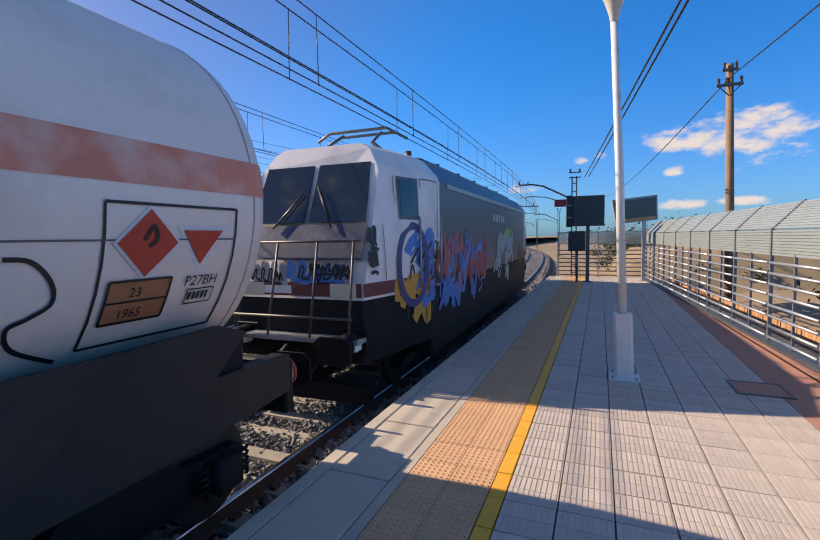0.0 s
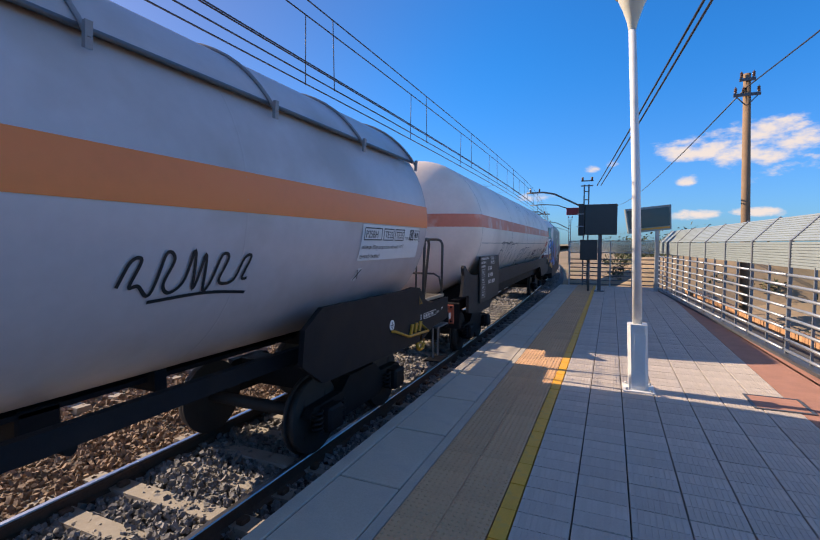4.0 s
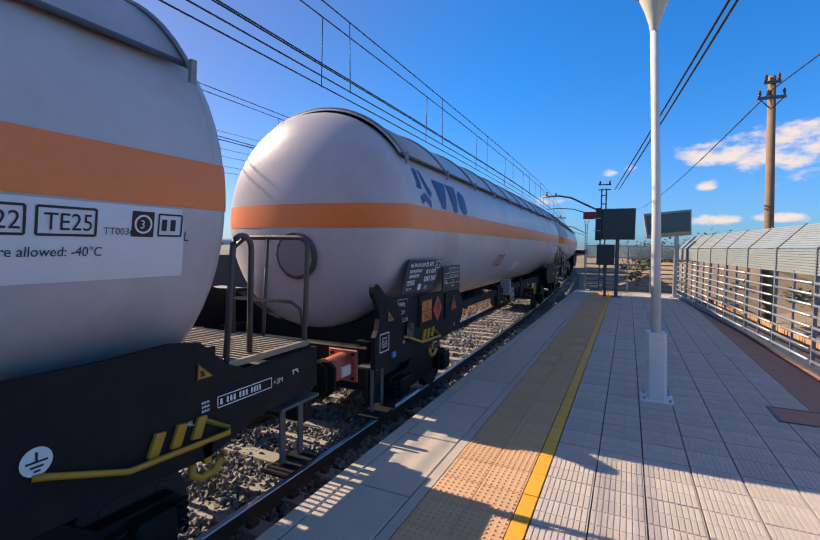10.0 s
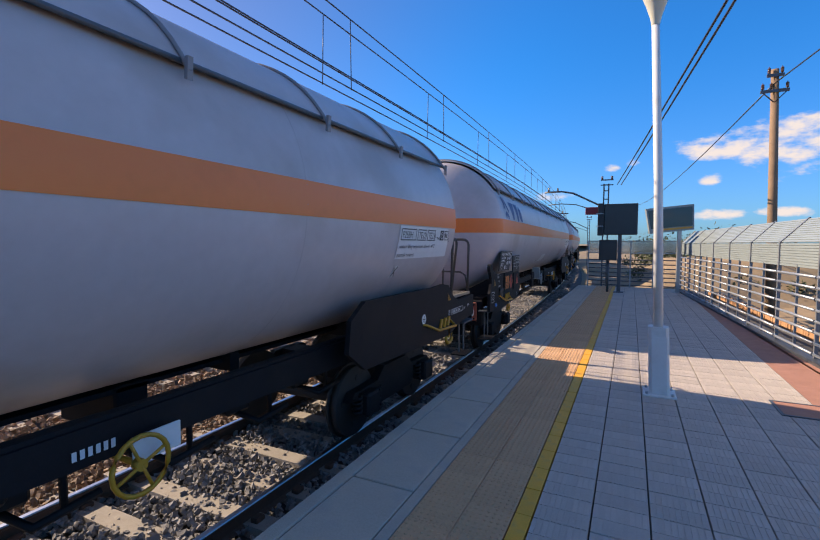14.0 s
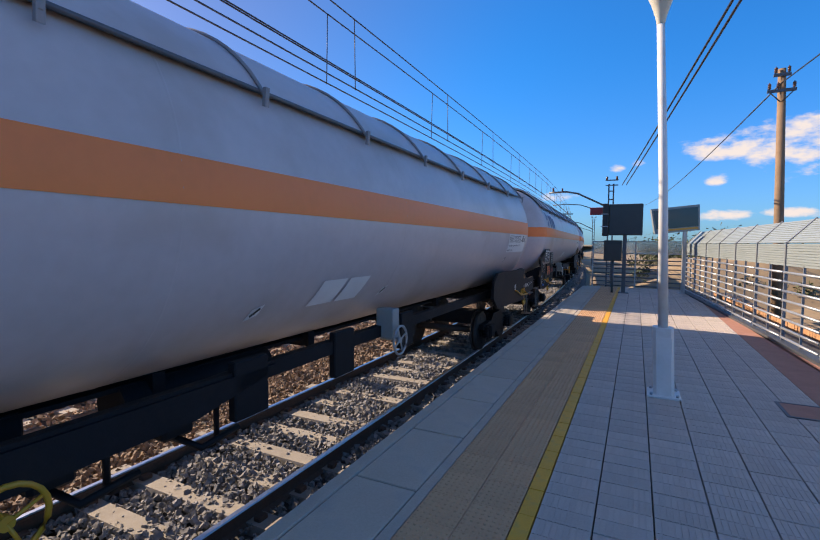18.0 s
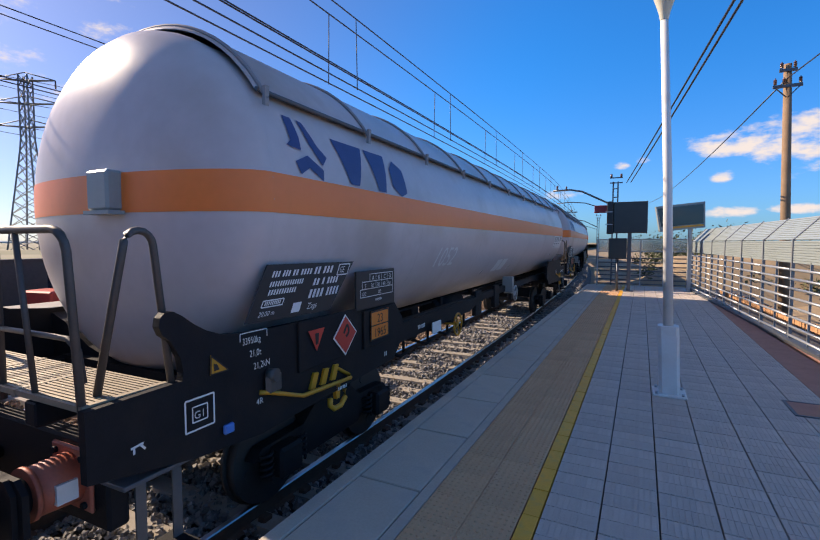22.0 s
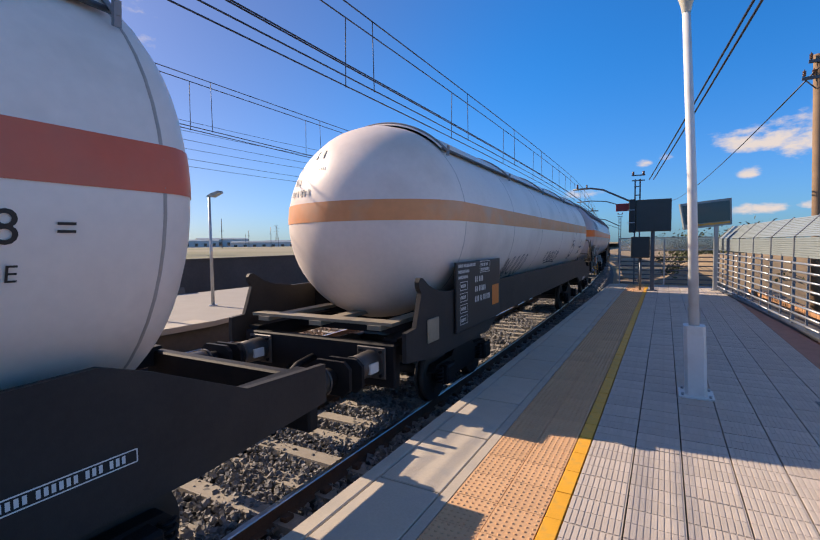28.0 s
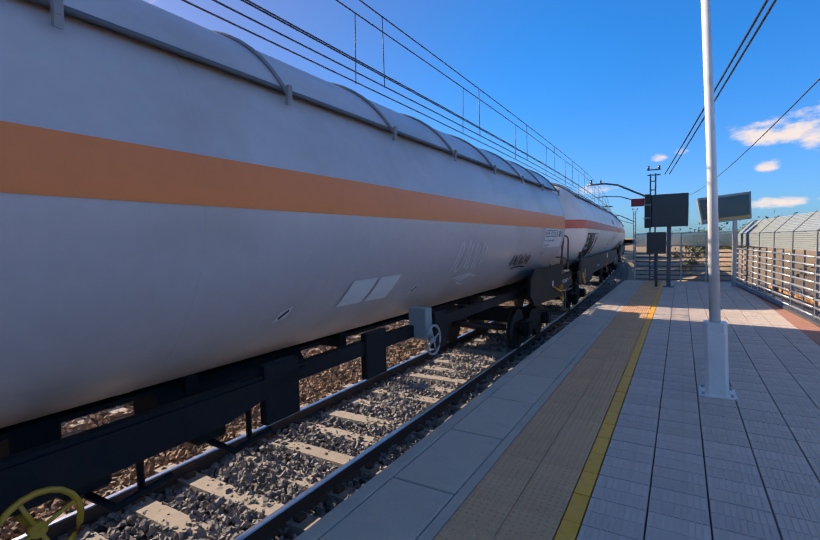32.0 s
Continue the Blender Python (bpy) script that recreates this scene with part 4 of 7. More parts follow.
def side(y, z, off=0.006):
    """A point on the tank's side, off metres proud of the shell."""
    d = max(-0.97, min(0.97, (z - ZC) / R))
    a = math.asin(d)
    return Vector(((R + off) * math.cos(a), y, ZC + (R + off) * d))


def flat(x):
    return lambda y, z, off=0.0: Vector((x + off, y, z))


def letters(bm, where, body, y, z, size, slant=0.0, off=0.008, wide=1.0):
    ps, fs = text_mesh(body, size)
    vs = [bm.verts.new(where(y + (p[0] + slant * p[1]) * wide, z + p[1], off)) for p in ps]
    for f in fs:
        try:
            bm.faces.new([vs[i] for i in f])
        except ValueError:
            pass


def patch(bm, where, corners, off=0.006, n=4):
    """A four-cornered painted patch laid on a surface: corners (y, z) in turn."""
    (a, b, c, d) = [Vector((*p, 0)) for p in corners]
    g = [[bm.verts.new(where(*(a.lerp(b, i / n).lerp(d.lerp(c, i / n), j / n))[:2], off)) for j in range(n + 1)] for i in range(n + 1)]
    for i in range(n):
        for j in range(n):
            bm.faces.new((g[i][j], g[i + 1][j], g[i + 1][j + 1], g[i][j + 1]))


def stroke(bm, where, pts, w, off=0.007, smooth=True):
    """A painted line of even width through points (y, z)."""
    P = [Vector(p) for p in pts]
    if smooth and len(P) > 2:
        Q = []
        for i in range(len(P) - 1):
            p0, p1, p2, p3 = P[max(i - 1, 0)], P[i], P[i + 1], P[min(i + 2, len(P) - 1)]
            for k in range(6):
                t = k / 6
                Q.append(0.5 * ((2 * p1) + (p2 - p0) * t + (2 * p0 - 5 * p1 + 4 * p2 - p3) * t * t + (3 * p1 - p0 - 3 * p2 + p3) * t ** 3))
        P = Q + [P[-1]]
    else:
        P = [a.lerp(b, k / 5) for a, b in zip(P, P[1:]) for k in range(5)] + [P[-1]]
    prev = None
    for i, p in enumerate(P):
        d = P[min(i + 1, len(P) - 1)] - P[max(i - 1, 0)]
        if d.length < 1e-6:
            continue
        n = Vector((-d.y, d.x)).normalized() * w / 2
        cur = (bm.verts.new(where(*(p + n), off)), bm.verts.new(where(*(p - n), off)))
        if prev:
            bm.faces.new((prev[0], prev[1], cur[1], cur[0]))
        prev = cur


def bars(bm, where, y, z, lines, h=0.05, gap=0.03, slant=0.0, off=0.006):
    """Writing too small to read: plain bars, line by line downwards."""
    for k, ws in enumerate(lines):
        zz = z - k * (h + gap)
        x = y + slant * (zz - z)
        for w in ws:
            n = max(1, round(w / (h * 0.72)))
            for i in range(n):
                a, c = x + w * i / n, x + w * (i + 0.6) / n
                patch(bm, where, [(a, zz), (c, zz), (c + slant * h, zz + h), (a + slant * h, zz + h)], off, 1)
            x += w + h * 0.5


def boxline(bm, where, y0, y1, z0, z1, w=0.012, slant=0.0, off=0.008):
    s = slant * (z1 - z0)
    for a, b in (((y0, z0), (y1, z0)), ((y1, z0), (y1 + s, z1)), ((y1 + s, z1), (y0 + s, z1)), ((y0 + s, z1), (y0, z0))):
        stroke(bm, where, [a, b], w, off, False)


def revolve(profile, seg=56, smooth=True, a0=0.0, a1=360.0):
    """A surface turned about the tank's axis from points (y, radius)."""
    bm = B()
    full = a1 - a0 >= 360
    n = seg if full else seg + 1
    rings = [[bm.verts.new((r * math.cos(radians(a0 + (a1 - a0) * j / seg)), y, ZC + r * math.sin(radians(a0 + (a1 - a0) * j / seg)))) for j in range(n)] for y, r in profile]
    for A, C in zip(rings, rings[1:]):
        for j in range(n if full else n - 1):
            f = bm.faces.new((A[j], A[(j + 1) % n], C[(j + 1) % n], C[j]))
            f.smooth = smooth
    return bm


def close(bm):
    bmesh.ops.holes_fill(bm, edges=bm.edges[:], sides=0)
    bmesh.ops.recalc_face_normals(bm, faces=bm.faces[:])
    return bm


def dish_profile(y0, y1, dep, dep1, r=R):
    """Length and radius along a tank with a dished end, dep deep, at either end."""
    us = [0.04, 0.2, 0.4, 0.6, 0.8, 1.0, 1.2, 1.38, math.pi / 2]
    return [(y0 - dep * math.cos(u), r * math.sin(u)) for u in us] + [(y0 + (y1 - y0) * k / 6, r) for k in range(1, 6)] + [(y1 + dep1 * math.cos(u), r * math.sin(u)) for u in reversed(us)]


M_seam = mat("weld_seam", (0.46, 0.37, 0.31), 0.5, vary=0.2, scale=3)


def shell(t, y0, y1, dep, material, band, zb0, zb1, seams, label, dep1=0.82):
    tank = part("tank", close(revolve(dish_profile(y0, y1, dep, dep1))), material, t, label)
    bm = B()
    o = 0.004
    loop = [(math.pi * k / 24 - math.pi / 2) for k in range(25)]
    def ring(z):
        c = math.sqrt(1 - ((z - ZC) / R) ** 2)
        ax, ay = (R + o) * c, (dep + o) * c
        back = [(ax * math.sin(q), y0 - ay * math.cos(q)) for q in loop]
        fore = [(ax * math.sin(-q), y1 + (dep1 + o) * c * math.cos(q)) for q in loop]
        k = (R + o) / R
        return [bm.verts.new((x, y, ZC + (z - ZC) * k)) for x, y in back + fore]
    rows = [ring(zb0 + (zb1 - zb0) * k / 4) for k in range(5)]
    for A, C in zip(rows, rows[1:]):
        for j in range(len(A)):
            bm.faces.new((A[j], A[(j + 1) % len(A)], C[(j + 1) % len(A)], C[j])).smooth = True
    bmesh.ops.recalc_face_normals(bm, faces=bm.faces[:])
    part("band", bm, band, tank, "painted warning band round the tank")
    for y in seams:
        part("weld_seam", revolve([(y - 0.012, R + 0.001), (y, R + 0.004), (y + 0.012, R + 0.001)]), M_seam if material is M_tank_white else material, tank)
    return tank


def wheelset(t, y):
    z = RAIL_Z + 0.46
    bm = B()
    tube(bm, [(-0.95, 0, 0), (0.95, 0, 0)], 0.08, 10)
    for x in (-0.868, 0.868):
        d = 1 if x > 0 else -1
        disc(bm, (x, 0, 0), (1, 0, 0), 0.46, 0.1, 28)
        disc(bm, (x - d * 0.07, 0, 0), (1, 0, 0), 0.49, 0.035, 28)
        disc(bm, (x + d * 0.055, 0, 0), (1, 0, 0), 0.15, 0.03, 14)
        for k in range(4):
            a = k * math.pi / 2
            disc(bm, (x + d * 0.053, 0.3 * math.cos(a), 0.3 * math.sin(a)), (1, 0, 0), 0.05, 0.012, 8)
    w = part("wheelset", bm, M_wheel, t, "dark steel wheels on their axle")
    w.location = (0, y, z)
    WHEELS.append(w)
    return w


WHEELS = []


def bogie(t, yc):
    for d in (-1, 1):
        bm = B()
        x0 = d * 1.0
        prism(bm, [(yc - 1.25, 0.02), (yc - 1.15, 0.12), (yc - 0.55, 0.14), (yc - 0.35, 0.3), (yc + 0.35, 0.3), (yc + 0.55, 0.14), (yc + 1.15, 0.12), (yc + 1.25, 0.02), (yc + 0.75, -0.02),
                   (yc + 0.5, -0.2), (yc - 0.5, -0.2), (yc - 0.75, -0.02)], 0, x0 - 0.06, x0 + 0.06)
        fr = part("bogie_frame", bm, M_frame, t)
        for y in (yc - 0.9, yc + 0.9):
            bm = B()
            box(bm, x0 - 0.03, x0 + d * 0.22 if d > 0 else x0 + 0.03, y - 0.16, y + 0.16, RAIL_Z + 0.32, RAIL_Z + 0.62, 0.03) if d > 0 else box(bm, x0 - 0.22, x0 + 0.03, y - 0.16, y + 0.16, RAIL_Z + 0.32, RAIL_Z + 0.62, 0.03)
            part("axle_box", bm, M_frame, fr)
            for dy in (-0.24, 0.24):
                bm = B()
                tube(bm, [(x0 + d * 0.1 + 0.06 * math.cos(k * 0.9), y + dy + 0.06 * math.sin(k * 0.9), RAIL_Z + 0.36 + 0.0085 * k) for k in range(30)], 0.016, 5)
                part("spring", bm, M_frame, fr)
    bm = B()
    box(bm, -1.0, 1.0, yc - 0.2, yc + 0.2, -0.05, 0.3)
    part("bolster", bm, M_frame, t)
    for y in (yc - 0.9, yc + 0.9):
        wheelset(t, y)


def buffers(t, y, d, material, reach=0.62, z=0.56):
    k = reach / 0.62
    for x in (-0.95, 0.95):
        bm = B()
        box(bm, x - 0.21, x + 0.21, y + min(0, d * 0.03), y + max(0, d * 0.03), z - 0.2, z + 0.2, 0.012)
        tube(bm, [(x, y, z), (x, y + d * 0.42 * k, z)], 0.165, 20, r1=0.15)
        disc(bm, (x, y + d * 0.42 * k, z), (0, 1, 0), 0.165, 0.03, 20)
        b = part("buffer", bm, material, t, "round buffer housing")
        bm = B()
        disc(bm, (x, y + d * 0.5 * k, z), (0, 1, 0), 0.11, 0.2 * k, 16)
        prism(bm, [(x - 0.27, z - 0.12), (x - 0.19, z - 0.19), (x + 0.19, z - 0.19), (x + 0.27, z - 0.12), (x + 0.27, z + 0.12), (x + 0.19, z + 0.19), (x - 0.19, z + 0.19), (x - 0.27, z + 0.12)], 1,
              y + min(d * 0.58, d * 0.63) * k, y + max(d * 0.58, d * 0.63) * k)
        part("buffer_head", bm, M_frame, b)
        bm = B()
        c, e = sorted((y + d * 0.12 * k, y + d * 0.3 * k))
        box(bm, x + 0.1, x + 0.172, c, e, z - 0.07, z + 0.05)
        part("buffer_plate", bm, M_label, b, "small white data plate")
        for q in (-0.15, 0.15):
            for w in (-0.15, 0.15):
                bm = B()
                disc(bm, (x + q, y + d * 0.04, z + w), (0, 1, 0), 0.022, 0.03, 6)
                part("bolt", bm, M_frame, b)
    bm = B()
    tube(bm, [(0, y, 0.53), (0, y + d * 0.3 * k, 0.49), (0, y + d * 0.6 * k, 0.33)], 0.05, 8)
    tube(bm, [(0.08, y + d * 0.3 * k, 0.45), (0.08, y + d * 0.55 * k, 0.18), (0.0, y + d * 0.3 * k, 0.13)], 0.03, 6)
    part("coupling", bm, M_frame, t, "screw coupling")
    for x in (-0.45, 0.42):
        bm = B()
        tube(bm, [(x, y, 0.35), (x * 0.9, y + d * 0.25 * k, 0.13), (x * 0.75, y + d * 0.55 * k, 0.05), (x * 0.7, y + d * 0.65 * k, 0.23)], 0.022, 6)
        part("brake_hose", bm, M_black, t)


DECK_Z = 1.14


def platform_end(t, y, d, inner):
    """An end platform: ribbed grating, end rails and a tall hoop at either side. y: outer edge, d: which way is out, inner: inner edge."""
    a, b = sorted((y - d * 0.02, inner))
    bm = B()
    n = 16
    for k in range(n):
        yy = a + (b - a) * (k + 0.5) / n
        box(bm, -1.42, 1.42, yy - 0.011, yy + 0.011, DECK_Z - 0.035, DECK_Z)
    for x in (-1.42, -0.71, 0.0, 0.71, 1.42):
        box(bm, x - 0.02, x + 0.02, a, b, DECK_Z - 0.045, DECK_Z + 0.003)
    part("grating", bm, M_grate, t, "open steel grating platform")
    for x in (-0.9, 0.9):
        bm = B()
        box(bm, x - 0.06, x + 0.06, a, b, DECK_Z - 0.2, DECK_Z - 0.05, 0.01)
        part("deck_beam", bm, M_frame, t)
    def bar(pts, r=0.024):
        bm = B()
        tube(bm, pts, r, 8)
        part("handrail", bm, M_rail_dark, t)
    o = y - d * 0.06
    for s in (-1, 1):
        top = DECK_Z + 0.98
        bar([(s * 1.4, o, 0.72), (s * 1.4, o + d * 0.06, top - 0.12), (s * 1.39, o + d * 0.065, top - 0.07), (s * 1.365, o + d * 0.07, top - 0.03), (s * 1.33, o + d * 0.07, top - 0.01), (s * 1.28, o + d * 0.07, top), (s * 0.64, o + d * 0.07, top), (s * 0.58, o + d * 0.06, top - 0.02), (s * 0.53, o + d * 0.03, top - 0.07),
             (s * 0.5, o, top - 0.16), (s * 0.5, o, DECK_Z - 0.1)])
        bar([(s * 1.4, o, DECK_Z + 0.12), (s * 1.36, o, DECK_Z + 0.3), (s * 1.26, o, DECK_Z + 0.36), (s * 0.52, o, DECK_Z + 0.36)], 0.018)
        bar([(s * 0.9, o, DECK_Z - 0.1), (s * 0.9, o + d * 0.07, top)], 0.018)
        f, r = inner + d * 0.02, inner + d * 0.36
        m = (f + r) / 2 - d * 0.03
        bow = [(s * 1.43, m - d * 0.095 * math.cos(k * math.pi / 8), top - 0.1 + 0.1 * math.sin(k * math.pi / 8)) for k in range(9)]
        bar([(s * 1.44, f - d * 0.05, DECK_Z - 0.08)] + bow + [(s * 1.3, r, DECK_Z)])


def side_steps(t, y, d):
    """Two treads on bent hangers below the platform's side."""
    for s in (-1, 1):
        c = y - d * 0.42
        bm = B()
        box(bm, s * 1.36 - 0.13, s * 1.36 + 0.13, c - 0.27, c + 0.27, 0.58, 0.61, 0.004)
        st = part("step", bm, M_steel_dark, t, "side step of dark steel plate")
        bm = B()
        box(bm, s * 1.36 - 0.14, s * 1.36 + 0.14, c - 0.24, c + 0.24, -0.02, 0.0)
        part("lower_tread", bm, M_frame, st)
        for yy in (-0.06, 0.2):
            bm = B()
            prism(bm, [(c + yy - 0.035, -0.02), (c + yy + 0.035, -0.02), (c + yy + 0.035, 0.58), (c + yy - 0.035, 0.58)], 0, s * 1.36 - 0.05, s * 1.36 - 0.035)
            part("hanger", bm, M_steel_dark, st)


def hand_wheel(t, y, z, x, material, bracket=True):
    bm = B()
    n = 20
    tube(bm, [(x, y + 0.19 * math.cos(2 * math.pi * k / n), z + 0.19 * math.sin(2 * math.pi * k / n)) for k in range(n + 1)], 0.017, 6, False)
    for k in range(4):
        a = k * math.pi / 2 + 0.4
        tube(bm, [(x, y, z), (x, y + 0.19 * math.cos(a), z + 0.19 * math.sin(a))], 0.012, 5)
    disc(bm, (x - 0.02, y, z), (1, 0, 0), 0.04, 0.06, 10)
    tube(bm, [(x, y, z), (x - 0.3, y, z)], 0.02, 6)
    w = part("brake_wheel", bm, material, t, "spoked hand brake wheel")
    if bracket:
        bm = B()
        box(bm, x - 0.32, x - 0.06, y - 0.1, y + 0.08, z + 0.02, z + 0.42, 0.01)
        part("wheel_bracket", bm, M_panel, t, "pale bracket behind the brake wheel")


def logo(bm, y, z, k, kz):
    """The maker's mark as plain shapes: three bent petals and three blocks."""
    petals = ([(0.10, 0.72), (0.22, 0.72), (0.24, 0.46), (0.10, 0.38)], [(0.10, 0.38), (0.24, 0.46), (0.22, 0.27), (0.02, 0.30)], [(0.30, 0.72), (0.38, 0.70), (0.50, 0.40), (0.38, 0.38)],
              [(0.38, 0.38), (0.50, 0.40), (0.62, 0.26), (0.52, 0.12)], [(0.10, 0.10), (0.30, 0.22), (0.30, 0.05), (0.16, -0.06)], [(0.30, 0.22), (0.52, 0.06), (0.50, -0.10), (0.30, 0.05)])
    for c in petals:
        patch(bm, side, [(y + a * k, z + b * kz) for a, b in c], 0.009, 4)
    y += 0.8 * k
    blocks = ([(0.0, 0.6), (0.6, 0.6), (0.38, -0.06), (0.2, -0.06)], [(0.66, 0.6), (1.14, 0.6), (1.0, -0.08), (0.82, -0.08)], [(1.2, 0.38), (1.36, 0.56), (1.58, 0.42), (1.6, -0.02)], [(1.2, 0.38), (1.6, -0.02), (1.42, -0.1), (1.2, 0.06)])
    for c in blocks:
        patch(bm, side, [(y + a * k, z + b * kz) for a, b in c], 0.009, 4)


def hazard_plate(t, where, y, z, w=0.42, h=0.3):
    bm = B()
    patch(bm, where, [(y, z), (y + w, z), (y + w, z + h), (y, z + h)], 0.012, 2)
    p = part("hazard_plate", bm, M_signorange, t, "orange hazard number plate")
    bm = B()
    boxline(bm, where, y + 0.008, y + w - 0.008, z + 0.008, z + h - 0.008, 0.014, off=0.016)
    stroke(bm, where, [(y, z + h / 2), (y + w, z + h / 2)], 0.014, 0.016, False)
    letters(bm, where, "23", y + w * 0.34, z + h * 0.58, h * 0.42, off=0.016)
    letters(bm, where, "1965", y + w * 0.17, z + h * 0.1, h * 0.42, off=0.016)
    part("number", bm, M_ink, p)


def placard(t, where, y, z, s, white=True):
    """A flammable-gas diamond, point down."""
    bm = B()
    if white:
        patch(bm, where, [(y, z - s * 1.12), (y + s * 1.12, z), (y, z + s * 1.12), (y - s * 1.12, z)], 0.008, 3)
        part("placard_border", bm, M_label, t)
        bm = B()
    patch(bm, where, [(y, z - s), (y + s, z), (y, z + s), (y - s, z)], 0.013, 3)
    p = part("placard", bm, M_signred, t, "red diamond hazard placard")
    bm = B()
    stroke(bm, where, [(y - 0.04, z + 0.02), (y + 0.02, z + s * 0.5), (y + 0.05, z + 0.03), (y, z - 0.02)], 0.03, 0.017)
    part("flame", bm, M_ink, p)


def triangle(t, where, y, z, s, down=True):
    bm = B()
    d = -1 if down else 1
    vs = [bm.verts.new(where(a, b, 0.012)) for a, b in ((y - s, z - d * s * 0.85), (y + s, z - d * s * 0.85), (y, z + d * s * 0.85))]
    bm.faces.new(vs)
    p = part("warning_triangle", bm, M_signred, t, "red warning triangle")
    bm = B()
    patch(bm, where, [(y - 0.02, z - 0.03), (y + 0.02, z - 0.03), (y + 0.03, z + s * 0.55), (y - 0.03, z + s * 0.55)], 0.016, 1)
    patch(bm, where, [(y - 0.02, z - s * 0.32), (y + 0.02, z - s * 0.32), (y + 0.02, z - s * 0.18), (y - 0.02, z - s * 0.18)], 0.016, 1)
    part("mark", bm, M_ink, p)


def cradle(t, x, outline):
    """Black side plates whose curved tops carry one end of the tank."""
    pl = []
    for sx in (-1, 1):
        bm = B()
        prism(bm, outline, 0, sx * x - 0.03, sx * x + 0.03)
        pl.append(part("end_plate", bm, M_frame, t, "black plate carrying the tank"))
    return pl[1]


def underframe(t, rear, front, open_middle=False):
    spans = [(rear + 0.62, rear + 3.6), (front - 3.6, front - 0.62)] if open_middle else [(rear + 0.62, front - 0.62)]
    for sx, (a, b) in [(d, q) for d in (-1, 1) for q in spans]:
        bm = B()
        box(bm, sx * 1.17 - 0.05, sx * 1.17 + 0.05, a, b, 0.62, 0.84, 0.01)
        box(bm, sx * 1.17 - 0.1, sx * 1.17 + 0.1, a, b, 0.82, 0.86)
        part("solebar", bm, M_frame, t)
    if open_middle:
        for sx in (-1, 1):
            bm = B()
            box(bm, sx * 1.12 - 0.04, sx * 1.12 + 0.04, rear + 3.6, front - 3.6, 0.78, 0.93)
            part("side_sill", bm, M_frame, t)
    for y in (rear + 0.62, front - 0.62):
        bm = B()
        box(bm, -1.28, 1.28, y - 0.07, y + 0.07, 0.25, 0.8, 0.02)
        part("headstock", bm, M_frame, t)
    for k in range(9):
        y = rear + 1.6 + (front - rear - 3.2) * k / 8
        bm = B()
        w = 0.5 if open_middle and abs(y) < 5.5 else 1.12
        box(bm, -w, w, y - 0.06, y + 0.06, 0.72, 0.9)
        part("crossbeam", bm, M_frame, t)
    bm = B()
    w = 0.4 if open_middle else 1.1
    box(bm, -w, w, rear + 2.2, front - 2.2, 0.8, 0.84)
    part("floor_plate", bm, M_frame, t)
    bm = B()
    tube(bm, [(0.3, -2.6, 0.66), (0.3, -0.9, 0.66)], 0.2, 14)
    part("air_tank", bm, M_frame, t)
    bm = B()
    tube(bm, [(0.85, rear + 1.2, 0.5), (0.95, -2.0, 0.86), (0.95, 2.4, 0.86), (0.85, front - 1.2, 0.5)], 0.03, 6)
    part("brake_pipe", bm, M_frame, t)
    bm = B()
    box(bm, 0.6, 0.95, 1.5, 2.0, 0.5, 0.86, 0.03)
    part("valve_box", bm, M_frame, t)
    for y in (-3.4, 3.1):
        bm = B()
        box(bm, -0.4, 0.4, y - 0.15, y + 0.15, 0.45, 0.85, 0.02)
        tube(bm, [(-0.6, y, 0.6), (0.75, y, 0.6)], 0.05, 8)
        part("brake_cylinder", bm, M_frame, t)


REAR_PLATE = [(-9.29, 1.19), (-9.31, 1.3), (-9.38, 1.42), (-9.43, 1.46), (-9.455, 1.52), (-9.445, 1.575), (-9.41, 1.605), (-9.35, 1.605), (-9.29, 1.57), (-9.2, 1.5), (-9.1, 1.44), (-8.96, 1.385), (-8.63, 1.35), (-7.3, 1.335), (-6.35, 1.33), (-6.12, 1.1),
              (-6.1, 0.85), (-6.35, 0.62), (-8.6, 0.52), (-9.2, 0.58)]
FRONT_PLATE = [(9.05, 0.7), (9.05, 1.08), (8.2, 1.06), (7.95, 1.16), (7.72, 1.36), (7.5, 1.39), (7.1, 1.37), (5.1, 1.385), (4.8, 1.2), (4.75, 0.85), (5.1, 0.6), (7.8, 0.52), (8.3, 0.66)]


